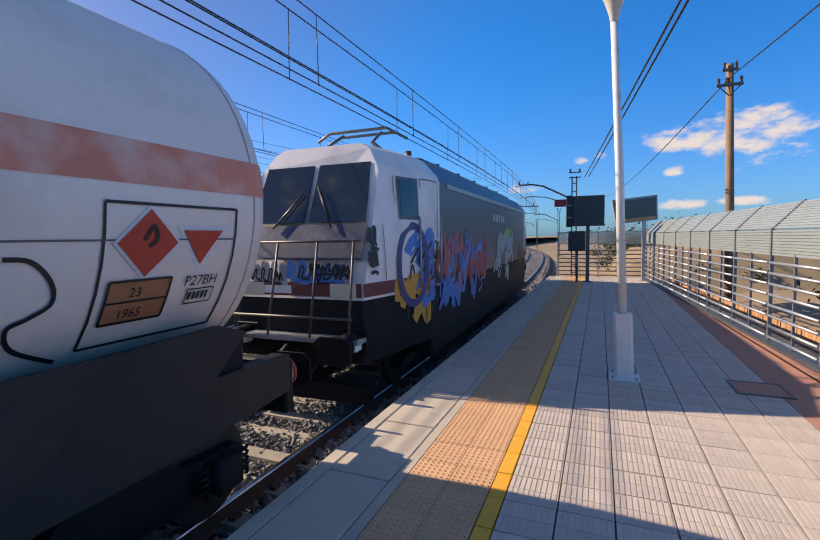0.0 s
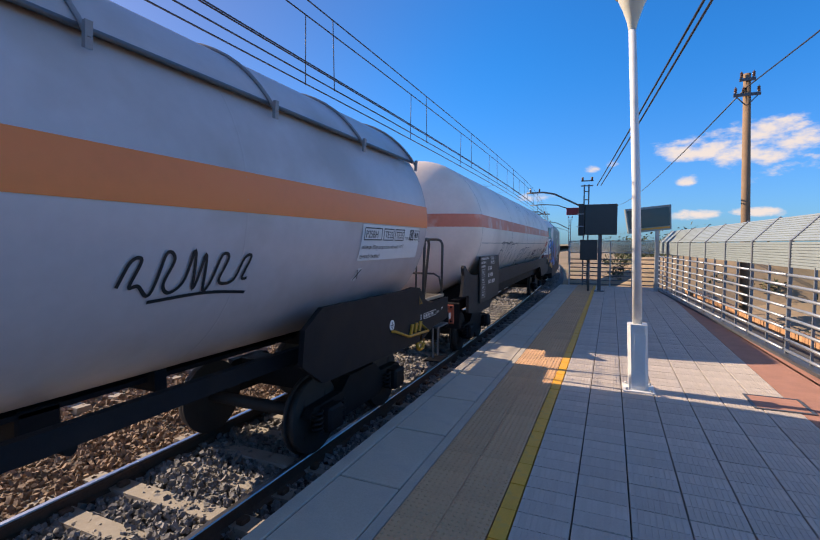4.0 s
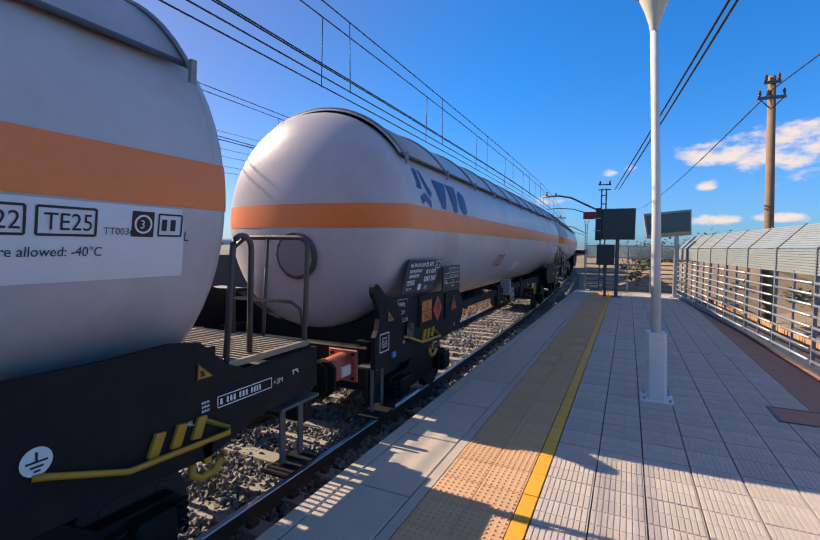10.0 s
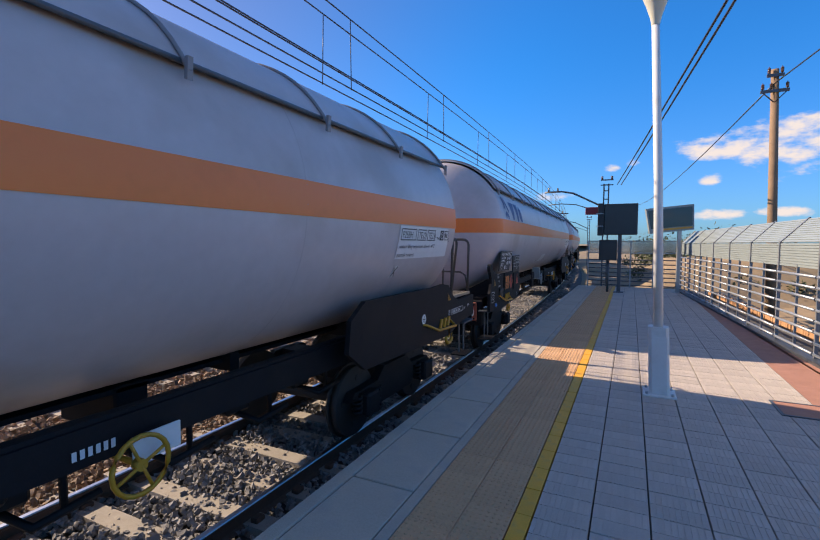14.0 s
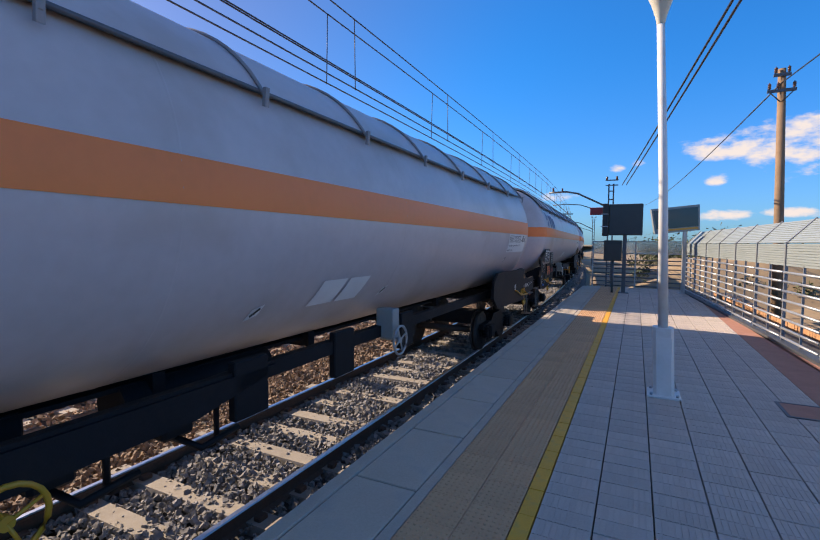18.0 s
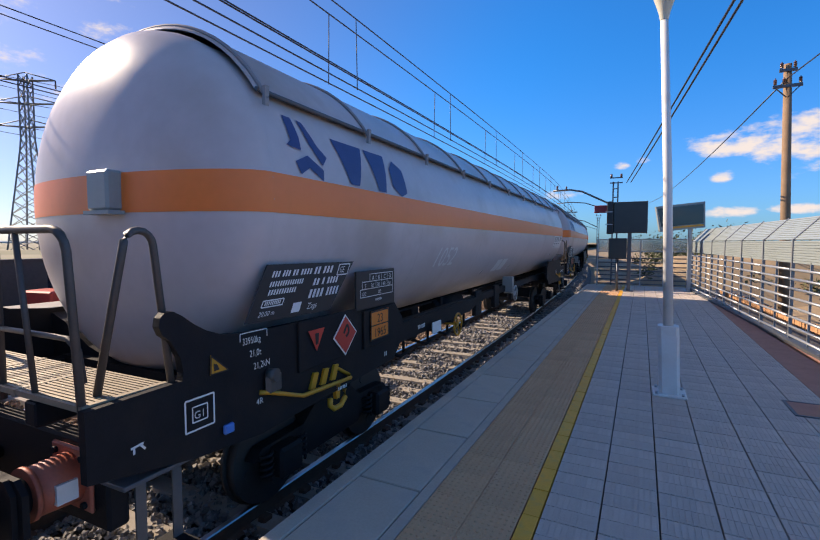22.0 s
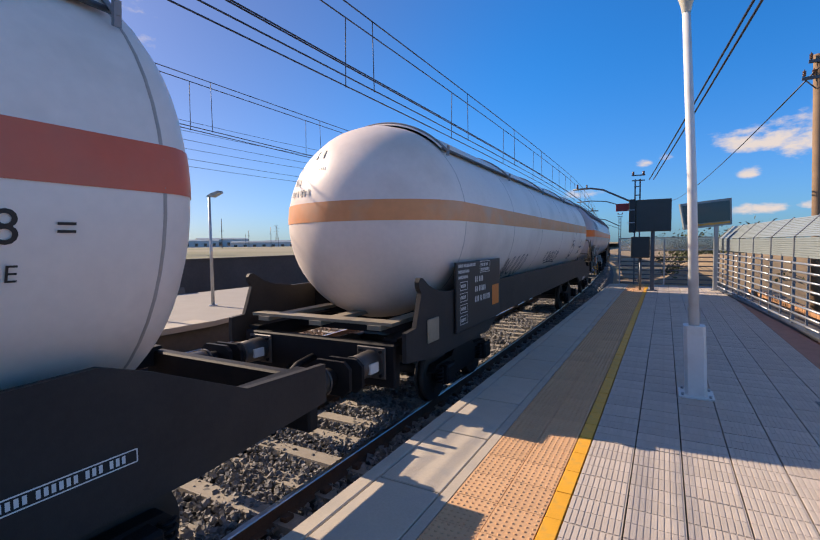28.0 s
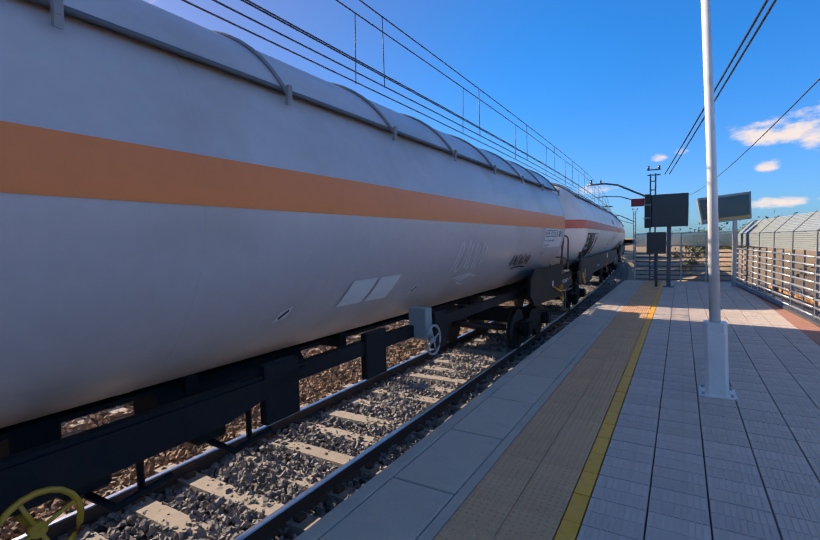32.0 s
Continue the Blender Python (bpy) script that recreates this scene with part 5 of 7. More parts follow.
def lever_and_hook(t, ys, d):
    """Yellow brake lever with three angled handles, and the rope hook under it; ys: where the long arm starts."""
    bm = B()
    tube(bm, [(1.5, ys, 0.86), (1.53, ys + d * 0.06, 0.85), (1.57, ys + d * 0.45, 0.71), (1.57, ys + d * 1.2, 0.67), (1.52, ys + d * 1.25, 0.68), (1.49, ys + d * 1.0, 0.83)], 0.02, 6)
    lv = part("changeover_lever", bm, M_safety, t, "yellow brake changeover lever")
    for k in range(3):
        y = ys + d * (0.6 + 0.16 * k)
        bm = B()
        prism(bm, [(y, 0.71), (y + d * 0.07, 0.70), (y + d * 0.13, 0.84), (y + d * 0.06, 0.85)], 0, 1.505, 1.53)
        part("handle", bm, M_safety, lv)
    bm = B()
    y = ys + d * 1.0
    prism(bm, [(y + 0.03, 0.62), (y + 0.12, 0.62), (y + 0.1, 0.48), (y + 0.05, 0.48)], 0, 1.46, 1.5)
    tube(bm, [(1.49, y - 0.05, 0.52), (1.5, y - 0.06, 0.45), (1.5, y, 0.4), (1.5, y + 0.12, 0.4), (1.5, y + 0.2, 0.46), (1.49, y + 0.2, 0.54)], 0.028, 8)
    part("rope_hook", bm, M_safety, t, "yellow rope hook")


def bolt_triangle(t, where, y, z, s):
    bm = B()
    bm.faces.new([bm.verts.new(where(a, b, 0.006)) for a, b in ((y, z), (y + s, z), (y + s * 0.05, z + s * 0.85))])
    w = part("warning_triangle", bm, M_safety, t, "yellow electrical warning triangle")
    bm = B()
    patch(bm, where, [(y + s * 0.2, z + s * 0.14), (y + s * 0.48, z + s * 0.16), (y + s * 0.34, z + s * 0.42), (y + s * 0.18, z + s * 0.46)], 0.01, 1)
    for p, q in (((0.03, 0.03), (0.94, 0.03)), ((0.94, 0.03), (0.07, 0.8)), ((0.07, 0.8), (0.03, 0.03))):
        stroke(bm, where, [(y + s * p[0], z + s * p[1]), (y + s * q[0], z + s * q[1])], 0.009, 0.01, False)
    part("mark", bm, M_ink, w)


def data_panel(t):
    """Slanted black panel with contact lines, vehicle data and the letters GE, as white paint."""
    bm = B()
    prism(bm, [(-8.78, 1.43), (-7.72, 1.40), (-7.29, 1.85), (-8.53, 1.87)], 0, 1.515, 1.53)
    dp = part("data_panel", bm, M_ink, t, "black panel with white lettering")
    X = flat(1.532)
    sl = 0.55
    bm = B()
    bars(bm, X, -8.5, 1.765, [[0.1, 0.1, 0.08, 0.16]], 0.05, 0.03, sl)
    bars(bm, X, -8.53, 1.69, [[0.42]], 0.042, 0.03, sl)
    bars(bm, X, -8.55, 1.625, [[0.34]], 0.042, 0.03, sl)
    bars(bm, X, -7.96, 1.76, [[0.1, 0.16]], 0.065, 0.03, sl)
    bars(bm, X, -7.98, 1.66, [[0.1, 0.05, 0.18]], 0.06, 0.03, sl)
    bars(bm, X, -8.05, 1.55, [[0.22, 0.2]], 0.075, 0.03, sl)
    boxline(bm, X, -7.6, -7.42, 1.73, 1.83, 0.012, sl, 0.003)
    letters(bm, X, "GE", -7.56, 1.75, 0.085, sl, 0.003, 0.8)
    letters(bm, X, "Zags", -8.07, 1.455, 0.075, sl, 0.003)
    boxline(bm, X, -8.62, -8.38, 1.535, 1.585, 0.01, sl, 0.003)
    bars(bm, X, -8.59, 1.548, [[0.19]], 0.03, 0.03, sl)
    letters(bm, X, "20,00 m", -8.66, 1.465, 0.055, sl, 0.003)
    patch(bm, X, [(-8.28, 1.45), (-8.17, 1.45), (-8.13, 1.53), (-8.24, 1.53)], 0.004, 1)
    part("lettering", bm, M_inkwhite, dp)


def load_table(t):
    bm = B()
    box(bm, 1.51, 1.535, -7.25, -6.4, 1.32, 1.74, 0.006)
    lt = part("load_table", bm, M_ink, t, "black plate with a white load table")
    bm = B()
    Y = flat(1.537)
    boxline(bm, Y, -6.98, -6.46, 1.62, 1.7, 0.008, off=0.003)
    boxline(bm, Y, -7.14, -6.46, 1.54, 1.62, 0.008, off=0.003)
    boxline(bm, Y, -7.18, -6.46, 1.455, 1.54, 0.008, off=0.003)
    for k, (c, v) in enumerate((("A", "30"), ("B", "38"), ("C", "48"), ("D", "56"))):
        y = -6.97 + 0.13 * k
        letters(bm, Y, c, y + 0.035, 1.632, 0.07, off=0.003)
        letters(bm, Y, v, y + 0.01, 1.55, 0.065, off=0.003)
        stroke(bm, Y, [(y + 0.12, 1.54), (y + 0.12, 1.7)], 0.007, 0.003, False)
    letters(bm, Y, "S", -7.09, 1.55, 0.07, off=0.003)
    letters(bm, Y, "120", -7.16, 1.468, 0.065, off=0.003)
    letters(bm, Y, "00", -6.8, 1.468, 0.065, off=0.003)
    bars(bm, Y, -6.86, 1.395, [[0.14]], 0.025, off=0.003)
    part("lettering", bm, M_inkwhite, lt)


def hazard_boards(t, order):
    """Board with the hazard signs under the data panel; the order of the signs differs from wagon to wagon."""
    bm = B()
    box(bm, 1.5, 1.525, -8.16, -7.24, 0.9, 1.35, 0.006)
    part("placard_board", bm, M_frame, t, "black board behind the hazard signs")
    bm = B()
    box(bm, 1.5, 1.525, -7.08, -6.4, 0.88, 1.3, 0.006)
    part("plate_holder", bm, M_frame, t)
    Z = flat(1.527)
    if order == "triangle first":
        triangle(t, Z, -7.93, 1.15, 0.12)
        placard(t, Z, -7.46, 1.115, 0.19)
        hazard_plate(t, Z, -6.97, 0.95, 0.41, 0.33)
    else:
        hazard_plate(t, Z, -8.11, 0.96, 0.39, 0.32)
        placard(t, Z, -7.48, 1.1, 0.2, False)
        if order == "white triangle last":
            bm = B()
            box(bm, 1.525, 1.53, -6.92, -6.49, 0.9, 1.28)
            part("sign_plate", bm, M_label, t, "white plate behind a red triangle")
            triangle(t, flat(1.532), -6.7, 1.11, 0.15)
        else:
            triangle(t, Z, -6.72, 1.13, 0.15, False)


def shield(t, y0, y1, material, a0, rise, straps):
    """Sheet sunshield over the tank's crown, with its edge bars and straps."""
    prof = [(y0 + 0.05, R + rise - 0.025), (y0 + 0.05, R + rise)] + [(y0 + 0.05 + k * (y1 - y0 - 0.1) / 8, R + rise) for k in range(1, 9)] + [(y1 - 0.05, R + rise - 0.025)]
    sh = part("sunshield", revolve(prof, 24, True, a0, 180 - a0), material, t, "curved sheet sunshield on the tank's top")
    for a in (a0, 180 - a0):
        bm = B()
        q = (math.cos(radians(a)) * (R + rise - 0.01), ZC + math.sin(radians(a)) * (R + rise - 0.01))
        tube(bm, [(q[0], y0 + 0.05, q[1]), (q[0], y1 - 0.05, q[1])], 0.02, 6)
        part("shield_edge", bm, M_steel_dark, sh)
    for k in range(straps):
        y = y0 + 0.08 + (y1 - y0 - 0.16) * k / (straps - 1)
        bm = B()
        arc = [(math.cos(radians(a)) * (R + rise + 0.016), y, ZC + math.sin(radians(a)) * (R + rise + 0.016)) for a in np.linspace(a0 - 4, 184 - a0, 22)]
        tube(bm, arc, 0.017, 6)
        for sx in (1, -1):
            x, _, z = arc[0]
            prism(bm, [(sx * x - 0.02, z + 0.1), (sx * (x - 0.01) - 0.02, z - 0.05), (sx * (x - 0.01) + 0.012, z - 0.06), (sx * x + 0.012, z + 0.1)], 1, y - 0.022, y + 0.022)
        part("strap", bm, M_tank_strap, sh)
    return sh


def grey_wagon(number, num_color, tags, front_rail, rear_rail, extra="", order="plate first"):
    """Grey gas tank wagon with sunshield, orange band, text panels and bogies."""
    t = thing("tank_wagon", f"grey pressure tank wagon with orange band and {extra}", "tank wagon", "wagons of the train")
    rear, front = (-10.22 if rear_rail else -9.75), 9.82
    y0, y1 = -8.5, 7.85
    dep = 0.5
    tank = shell(t, y0, y1, dep, M_tank_grey, M_orange, 2.285, 2.605, (y0 + 0.02, -5.6, -2.85, 0.4, 4.0, y1 - 0.02), "grey painted pressure tank, dusty in patches", 0.36)
    shield(t, y0 + 0.02, y1 - 0.02, M_tank_grey, 34, 0.07, 11)
    underframe(t, rear, front, True)
    end = [(-9.9, 0.72), (-9.9, 1.13), (-9.3, 1.14)] if rear_rail else [(-9.4, 0.6), (-9.4, 0.98), (-9.34, 1.05)]
    plate = cradle(t, 1.47, end + REAR_PLATE)
    fplate = cradle(t, 1.47, FRONT_PLATE)
    for y in (-8.3, 7.6):
        bm = B()
        prism(bm, [(-1.44, 0.6), (1.44, 0.6), (1.44, 1.3), (1.2, 1.22), (0.8, 1.0), (0.3, 0.86), (-0.3, 0.86), (-0.8, 1.0), (-1.2, 1.22), (-1.44, 1.3)], 1, y - 0.3, y + 0.3)
        part("saddle", bm, M_frame, t, "cross saddle under the tank end")
    for yc in (-7.0, 6.7):
        bogie(t, yc)
    buffers(t, rear + 0.55, -1, M_buffer, 0.4 if rear_rail else 0.62)
    buffers(t, front - 0.55, 1, M_buffer, 0.34)
    if front_rail:
        platform_end(t, 9.03, 1, 8.02)
    side_steps(t, 9.25, 1)
    if rear_rail:
        platform_end(t, -9.9, -1, -9.36)
    side_steps(t, -9.85 if rear_rail else -9.5, -1)
    P = flat(1.502)
    data_panel(t)
    load_table(t)
    hazard_boards(t, order)
    bolt_triangle(t, P, -9.09, 1.12, 0.17)
    lever_and_hook(t, -8.62, 1)
    bm = B()
    letters(bm, P, "33950kg", -8.79, 1.27, 0.075, off=0.004, wide=0.75)
    letters(bm, P, "21,0t", -8.72, 1.165, 0.075, off=0.004, wide=0.8)
    letters(bm, P, "21,2kN", -8.68, 1.06, 0.075, off=0.004, wide=0.8)
    for a, b in (((-8.81, 1.36), (-8.53, 1.36)), ((-8.81, 1.36), (-8.81, 1.3)), ((-8.53, 1.36), (-8.53, 1.3))):
        stroke(bm, P, [a, b], 0.008, 0.004, False)
    boxline(bm, P, -9.29, -9.06, 0.78, 0.995, 0.013, off=0.004)
    boxline(bm, P, -9.235, -9.115, 0.835, 0.94, 0.01, off=0.004)
    letters(bm, P, "G1", -9.225, 0.855, 0.075, off=0.004)
    letters(bm, P, "4R", -8.66, 0.77, 0.07, off=0.004)
    for a, b in (((-9.66, 0.83), (-9.58, 0.84)), ((-9.64, 0.83), (-9.64, 0.79)), ((-9.6, 0.835), (-9.57, 0.8))) if rear_rail else ():
        stroke(bm, P, [a, b], 0.014, 0.004, False)
    bars(bm, P, -7.55, 0.56, [[0.16]], 0.035, off=0.004)
    bars(bm, P, -6.6, 0.7, [[0.07]], 0.05, off=0.004)
    part("lettering", bm, M_inkwhite, plate)
    bm = B()
    box(bm, 1.5, 1.535, -8.99, -8.9, 0.66, 0.73, 0.01)
    part("label_clip", bm, M_sprayblue, t, "small blue label holder")
    bm = B()
    tube(bm, [(1.5, -8.52, 0.98), (1.58, -8.5, 0.98)], 0.055, 12)
    box(bm, 1.5, 1.56, -8.58, -8.4, 0.82, 1.0, 0.03)
    part("valve_head", bm, M_rail_dark, t)
    if extra.startswith("black"):
        bm = B()
        box(bm, 1.5, 1.52, -9.0, -8.68, 0.78, 1.06, 0.006)
        part("label_board", bm, M_spraygrey, t, "blank pale label board")
    # front end plate: earth mark, triangle, revision line
    bm = B()
    n = 18
    vs = [bm.verts.new(P(6.72 + 0.075 * math.cos(2 * math.pi * k / n), 0.94 + 0.075 * math.sin(2 * math.pi * k / n), 0.004)) for k in range(n)]
    bm.faces.new(vs)
    em = part("earth_mark", bm, M_inkwhite, fplate, "white disc with an earth sign")
    bm = B()
    for a, b in (((6.72, 0.99), (6.72, 0.94)), ((6.67, 0.94), (6.77, 0.94)), ((6.69, 0.915), (6.75, 0.915)), ((6.705, 0.893), (6.735, 0.893))):
        stroke(bm, P, [a, b], 0.011, 0.008, False)
    part("mark", bm, M_ink, em)
    bolt_triangle(t, P, 7.68, 1.1, 0.15)
    lever_and_hook(t, 6.7, 1)
    bm = B()
    boxline(bm, P, 7.86, 8.42, 0.855, 0.935, 0.008, off=0.004)
    bars(bm, P, 7.88, 0.872, [[0.04, 0.1, 0.1, 0.12]], 0.045, off=0.004)
    letters(bm, P, "+3M", 8.44, 0.865, 0.065, off=0.004)
    letters(bm, P, "4L", 7.6, 0.8, 0.06, off=0.004)
    bars(bm, P, 7.72, 0.92, [[0.07], [0.07], [0.07]], 0.018, 0.012, off=0.004)
    for a, b in (((8.68, 0.93), (8.76, 0.93)), ((8.7, 0.93), (8.7, 0.89)), ((8.74, 0.93), (8.77, 0.9))):
        stroke(bm, P, [a, b], 0.014, 0.004, False)
    part("lettering", bm, M_inkwhite, fplate)
    # white sticker near the front
    bm = B()
    patch(bm, side, [(5.85, 1.84), (7.6, 1.84), (7.54, 2.27), (5.85, 2.27)], 0.006, 6)
    st = part("sticker", bm, M_label, tank, "white sticker with boxed codes and small print")
    bm = B()
    for k, s in enumerate(("P25BH", "TE22", "TE25")):
        y = 5.9 + (0.0, 0.5, 0.83)[k]
        w = 0.44 if k == 0 else 0.28
        boxline(bm, side, y, y + w, 2.09, 2.23, 0.013, off=0.01)
        letters(bm, side, s, y + 0.03, 2.115, 0.125, off=0.01, wide=0.9)
    letters(bm, side, "TT0036", 7.05, 2.1, 0.055, off=0.01)
    letters(bm, side, "L", 7.56, 2.07, 0.09, off=0.01)
    boxline(bm, side, 7.38, 7.54, 2.1, 2.23, 0.011, off=0.01)
    bars(bm, side, 7.4, 2.13, [[0.12]], 0.07, off=0.01)
    letters(bm, side, "minimum filling temperature allowed: -40°C", 5.88, 1.98, 0.072, off=0.01, wide=0.92)
    letters(bm, side, "thermally insulated", 5.88, 1.87, 0.072, off=0.01, wide=0.92)
    part("lettering", bm, M_ink, st)
    bm = B()
    patch(bm, side, [(7.21, 2.09), (7.35, 2.09), (7.35, 2.24), (7.21, 2.24)], 0.009, 1)
    sq = part("code_square", bm, M_ink, st)
    bm = B()
    ring = [(7.28 + 0.05 * math.cos(a * 0.524), 2.165 + 0.05 * math.sin(a * 0.524)) for a in range(13)]
    stroke(bm, side, ring, 0.012, 0.012)
    letters(bm, side, "3", 7.257, 2.14, 0.07, off=0.012)
    part("lettering", bm, M_label, sq)
    bm = B()
    patch(bm, side, [(5.9, 1.6), (6.0, 1.6), (6.06, 1.75), (5.96, 1.75)], 0.006, 2)
    im = part("inspection_mark", bm, M_inkwhite, tank)
    bm = B()
    stroke(bm, side, [(5.93, 1.61), (6.03, 1.74)], 0.02, 0.01, False)
    stroke(bm, side, [(5.94, 1.73), (6.02, 1.62)], 0.014, 0.01, False)
    part("mark", bm, M_ink, im)
    # pale boards low on the side, with small signs beside them
    for y in (-1.2, -0.72):
        bm = B()
        patch(bm, side, [(y, 1.4), (y + 0.42, 1.4), (y + 0.52, 1.66), (y + 0.1, 1.66)], 0.012, 3)
        part("chalk_board", bm, M_label, tank, "blank white board")
    for y in (-2.0, 0.25):
        bm = B()
        patch(bm, side, [(y, 1.36), (y + 0.13, 1.4), (y + 0.16, 1.5), (y + 0.03, 1.46)], 0.008, 2)
        sg = part("small_sign", bm, M_label, tank, "small white sign with a dark figure")
        bm = B()
        stroke(bm, side, [(y + 0.04, 1.4), (y + 0.12, 1.47)], 0.03, 0.012, False)
        part("mark", bm, M_ink, sg)
    turned = front_rail and not rear_rail
    hand_wheel(t, -1.3 if turned else 0.55, 0.74, 1.4, M_galv)
    hand_wheel(t, 2.5 if turned else -3.78, 0.62, 1.4, M_safety, False)
    # brake gear hangs under one half of the tank
    a, b = (1.0, 5.2) if turned else (-6.2, -1.6)
    for sx in (-1, 1):
        bm = B()
        prism(bm, [(a, 0.84), (a + 0.9, 0.66), (b, 0.62), (b, 0.9), (a, 0.9)] if turned else [(a, 0.62), (b - 0.9, 0.66), (b, 0.84), (b, 0.9), (a, 0.9)], 0, sx * 1.16 - 0.03, sx * 1.16 + 0.03)
        part("side_sill", bm, M_frame, t, "deeper black sill over the brake gear")
    bm = B()
    bars(bm, flat(1.195), a + 1.2, 0.72, [[0.28]], 0.06)
    part("lettering", bm, M_inkwhite, t)
    bm = B()
    box(bm, 1.3, 1.32, a + 1.5, a + 1.85, 0.6, 0.78, 0.004)
    part("label_plate", bm, M_label, t, "white label plate on the brake gear")
    for k in range(4):
        y = a + 1.0 + k * 0.95
        bm = B()
        tube(bm, [(0.6, y, 0.4), (0.95, y + 0.1, 0.3), (0.95, y + 0.5, 0.34)], 0.03, 6)
        tube(bm, [(0.9, y + 0.3, 0.3), (0.9, y + 0.3, 0.75)], 0.025, 6)
        box(bm, 0.45, 0.75, y - 0.1, y + 0.2, 0.36, 0.6, 0.03)
        part("brake_linkage", bm, M_frame, t)
    for y in ((1.7, 2.2) if turned else (-3.1, -2.55)):
        bm = B()
        box(bm, -0.4, -0.36, y, y + 0.3, 0.2, 0.44, 0.006)
        part("rusty_plate", bm, M_rustplate, t, "pale rusty plate among the brake gear")
    for y in (-1.9, -0.45, 1.2):
        bm = B()
        box(bm, 1.1, 1.19, y - 0.2, y + 0.2, 0.5, 1.02, 0.012)
        part("frame_bracket", bm, M_frame, t)
    bm = B()
    logo(bm, -8.27, 2.67, 0.92, 0.65)
    part("logo", bm, M_navy, tank, "dark blue maker's mark of petals and blocks")
    # manhole or box on the end dish
    if rear_rail:
        bm = B()
        box(bm, 0.16, 0.43, y0 - dep - 0.1, y0 - dep + 0.1, 2.3, 2.62, 0.02)
        box(bm, 0.13, 0.46, y0 - dep - 0.11, y0 - dep + 0.1, 2.27, 2.3)
        part("document_box", bm, M_panel, t, "small grey box on the tank's end")
    else:
        bm = B()
        disc(bm, (0.05, y0 - dep + 0.03, 1.9), (0, 1, 0.14), 0.32, 0.1, 28)
        mh = part("manhole", bm, M_rail_dark, t, "round bolted manhole ring")
        bm = B()
        disc(bm, (0.05, y0 - dep + 0.01, 1.905), (0, 1, 0.14), 0.275, 0.09, 28, 0.275)
        part("manhole_lid", bm, M_tank_strap, mh, "grubby grey lid")
        for k in range(12):
            q = k * math.pi / 6
            bm = B()
            disc(bm, (0.05 + 0.298 * math.cos(q), y0 - dep - 0.02 - 0.04 * math.sin(q), 1.9 + 0.298 * math.sin(q)), (0, 1, 0.14), 0.02, 0.04, 6)
            part("bolt", bm, M_rail_dark, mh)
    if number:
        bm = B()
        letters(bm, side, number, tags.get("num_y", 0.2), tags.get("num_z", 1.62), 0.42, 0.35, 0.009, 1.05)
        part("number", bm, num_color, tank, "hand-painted number")
    for mt, w, paths in tags.get("strokes", ()):
        bm = B()
        for p in paths:
            stroke(bm, side, p, w, 0.009)
        part("graffiti", bm, mt, tank, "spray-painted scrawl")
    return t


M_rustplate = mat("rusty_plate", (0.42, 0.30, 0.27), 0.8, vary=0.25, scale=8, spot=(0.25, 0.1, 0.07), spot_amount=0.8, spot_scale=9)
M_tank_strap = mat("strap_grey", (0.26, 0.24, 0.24), 0.5, vary=0.1)


def scrawl(y, z, w, h, n, seed):
    """A scrawl that cannot be read: one running line of loops and waves, and a slash under it."""
    rng = random.Random(seed)
    run_on = []
    for k in range(n):
        a, d = y + w * k / n, w / n
        u, v = rng.uniform(0.7, 1.0), rng.uniform(0.0, 0.25)
        if rng.random() < 0.5:
            run_on += [(a, z + h * v), (a + d * 0.25, z + h * u), (a + d * 0.55, z + h * 0.8), (a + d * 0.35, z + h * 0.25), (a + d * 0.6, z + h * v)]
        else:
            run_on += [(a, z + h * (v + 0.2)), (a + d * 0.2, z + h * u), (a + d * 0.42, z + h * v), (a + d * 0.62, z + h * u * 0.9), (a + d * 0.8, z + h * v)]
    return [run_on, [(y + w * 0.2, z - h * 0.15), (y + w * 0.6, z - h * 0.08), (y + w * 0.95, z - h * 0.2)]]


def chick(y, z, k):
    """Round face with dashes above and below."""
    c = [(y + 0.34 * k * math.cos(a / 12 * 2 * math.pi), z + 0.3 * k * math.sin(a / 12 * 2 * math.pi)) for a in range(13)]
    return [c, [(y - 0.42 * k, z + 0.2 * k), (y - 0.25 * k, z + 0.42 * k), (y + 0.05 * k, z + 0.5 * k)], [(y - 0.4 * k, z + 0.38 * k), (y - 0.15 * k, z + 0.58 * k)],
            [(y - 0.35 * k, z - 0.32 * k), (y + 0.1 * k, z - 0.25 * k), (y + 0.45 * k, z - 0.35 * k)], [(y - 0.3 * k, z - 0.4 * k), (y + 0.2 * k, z - 0.4 * k)]]


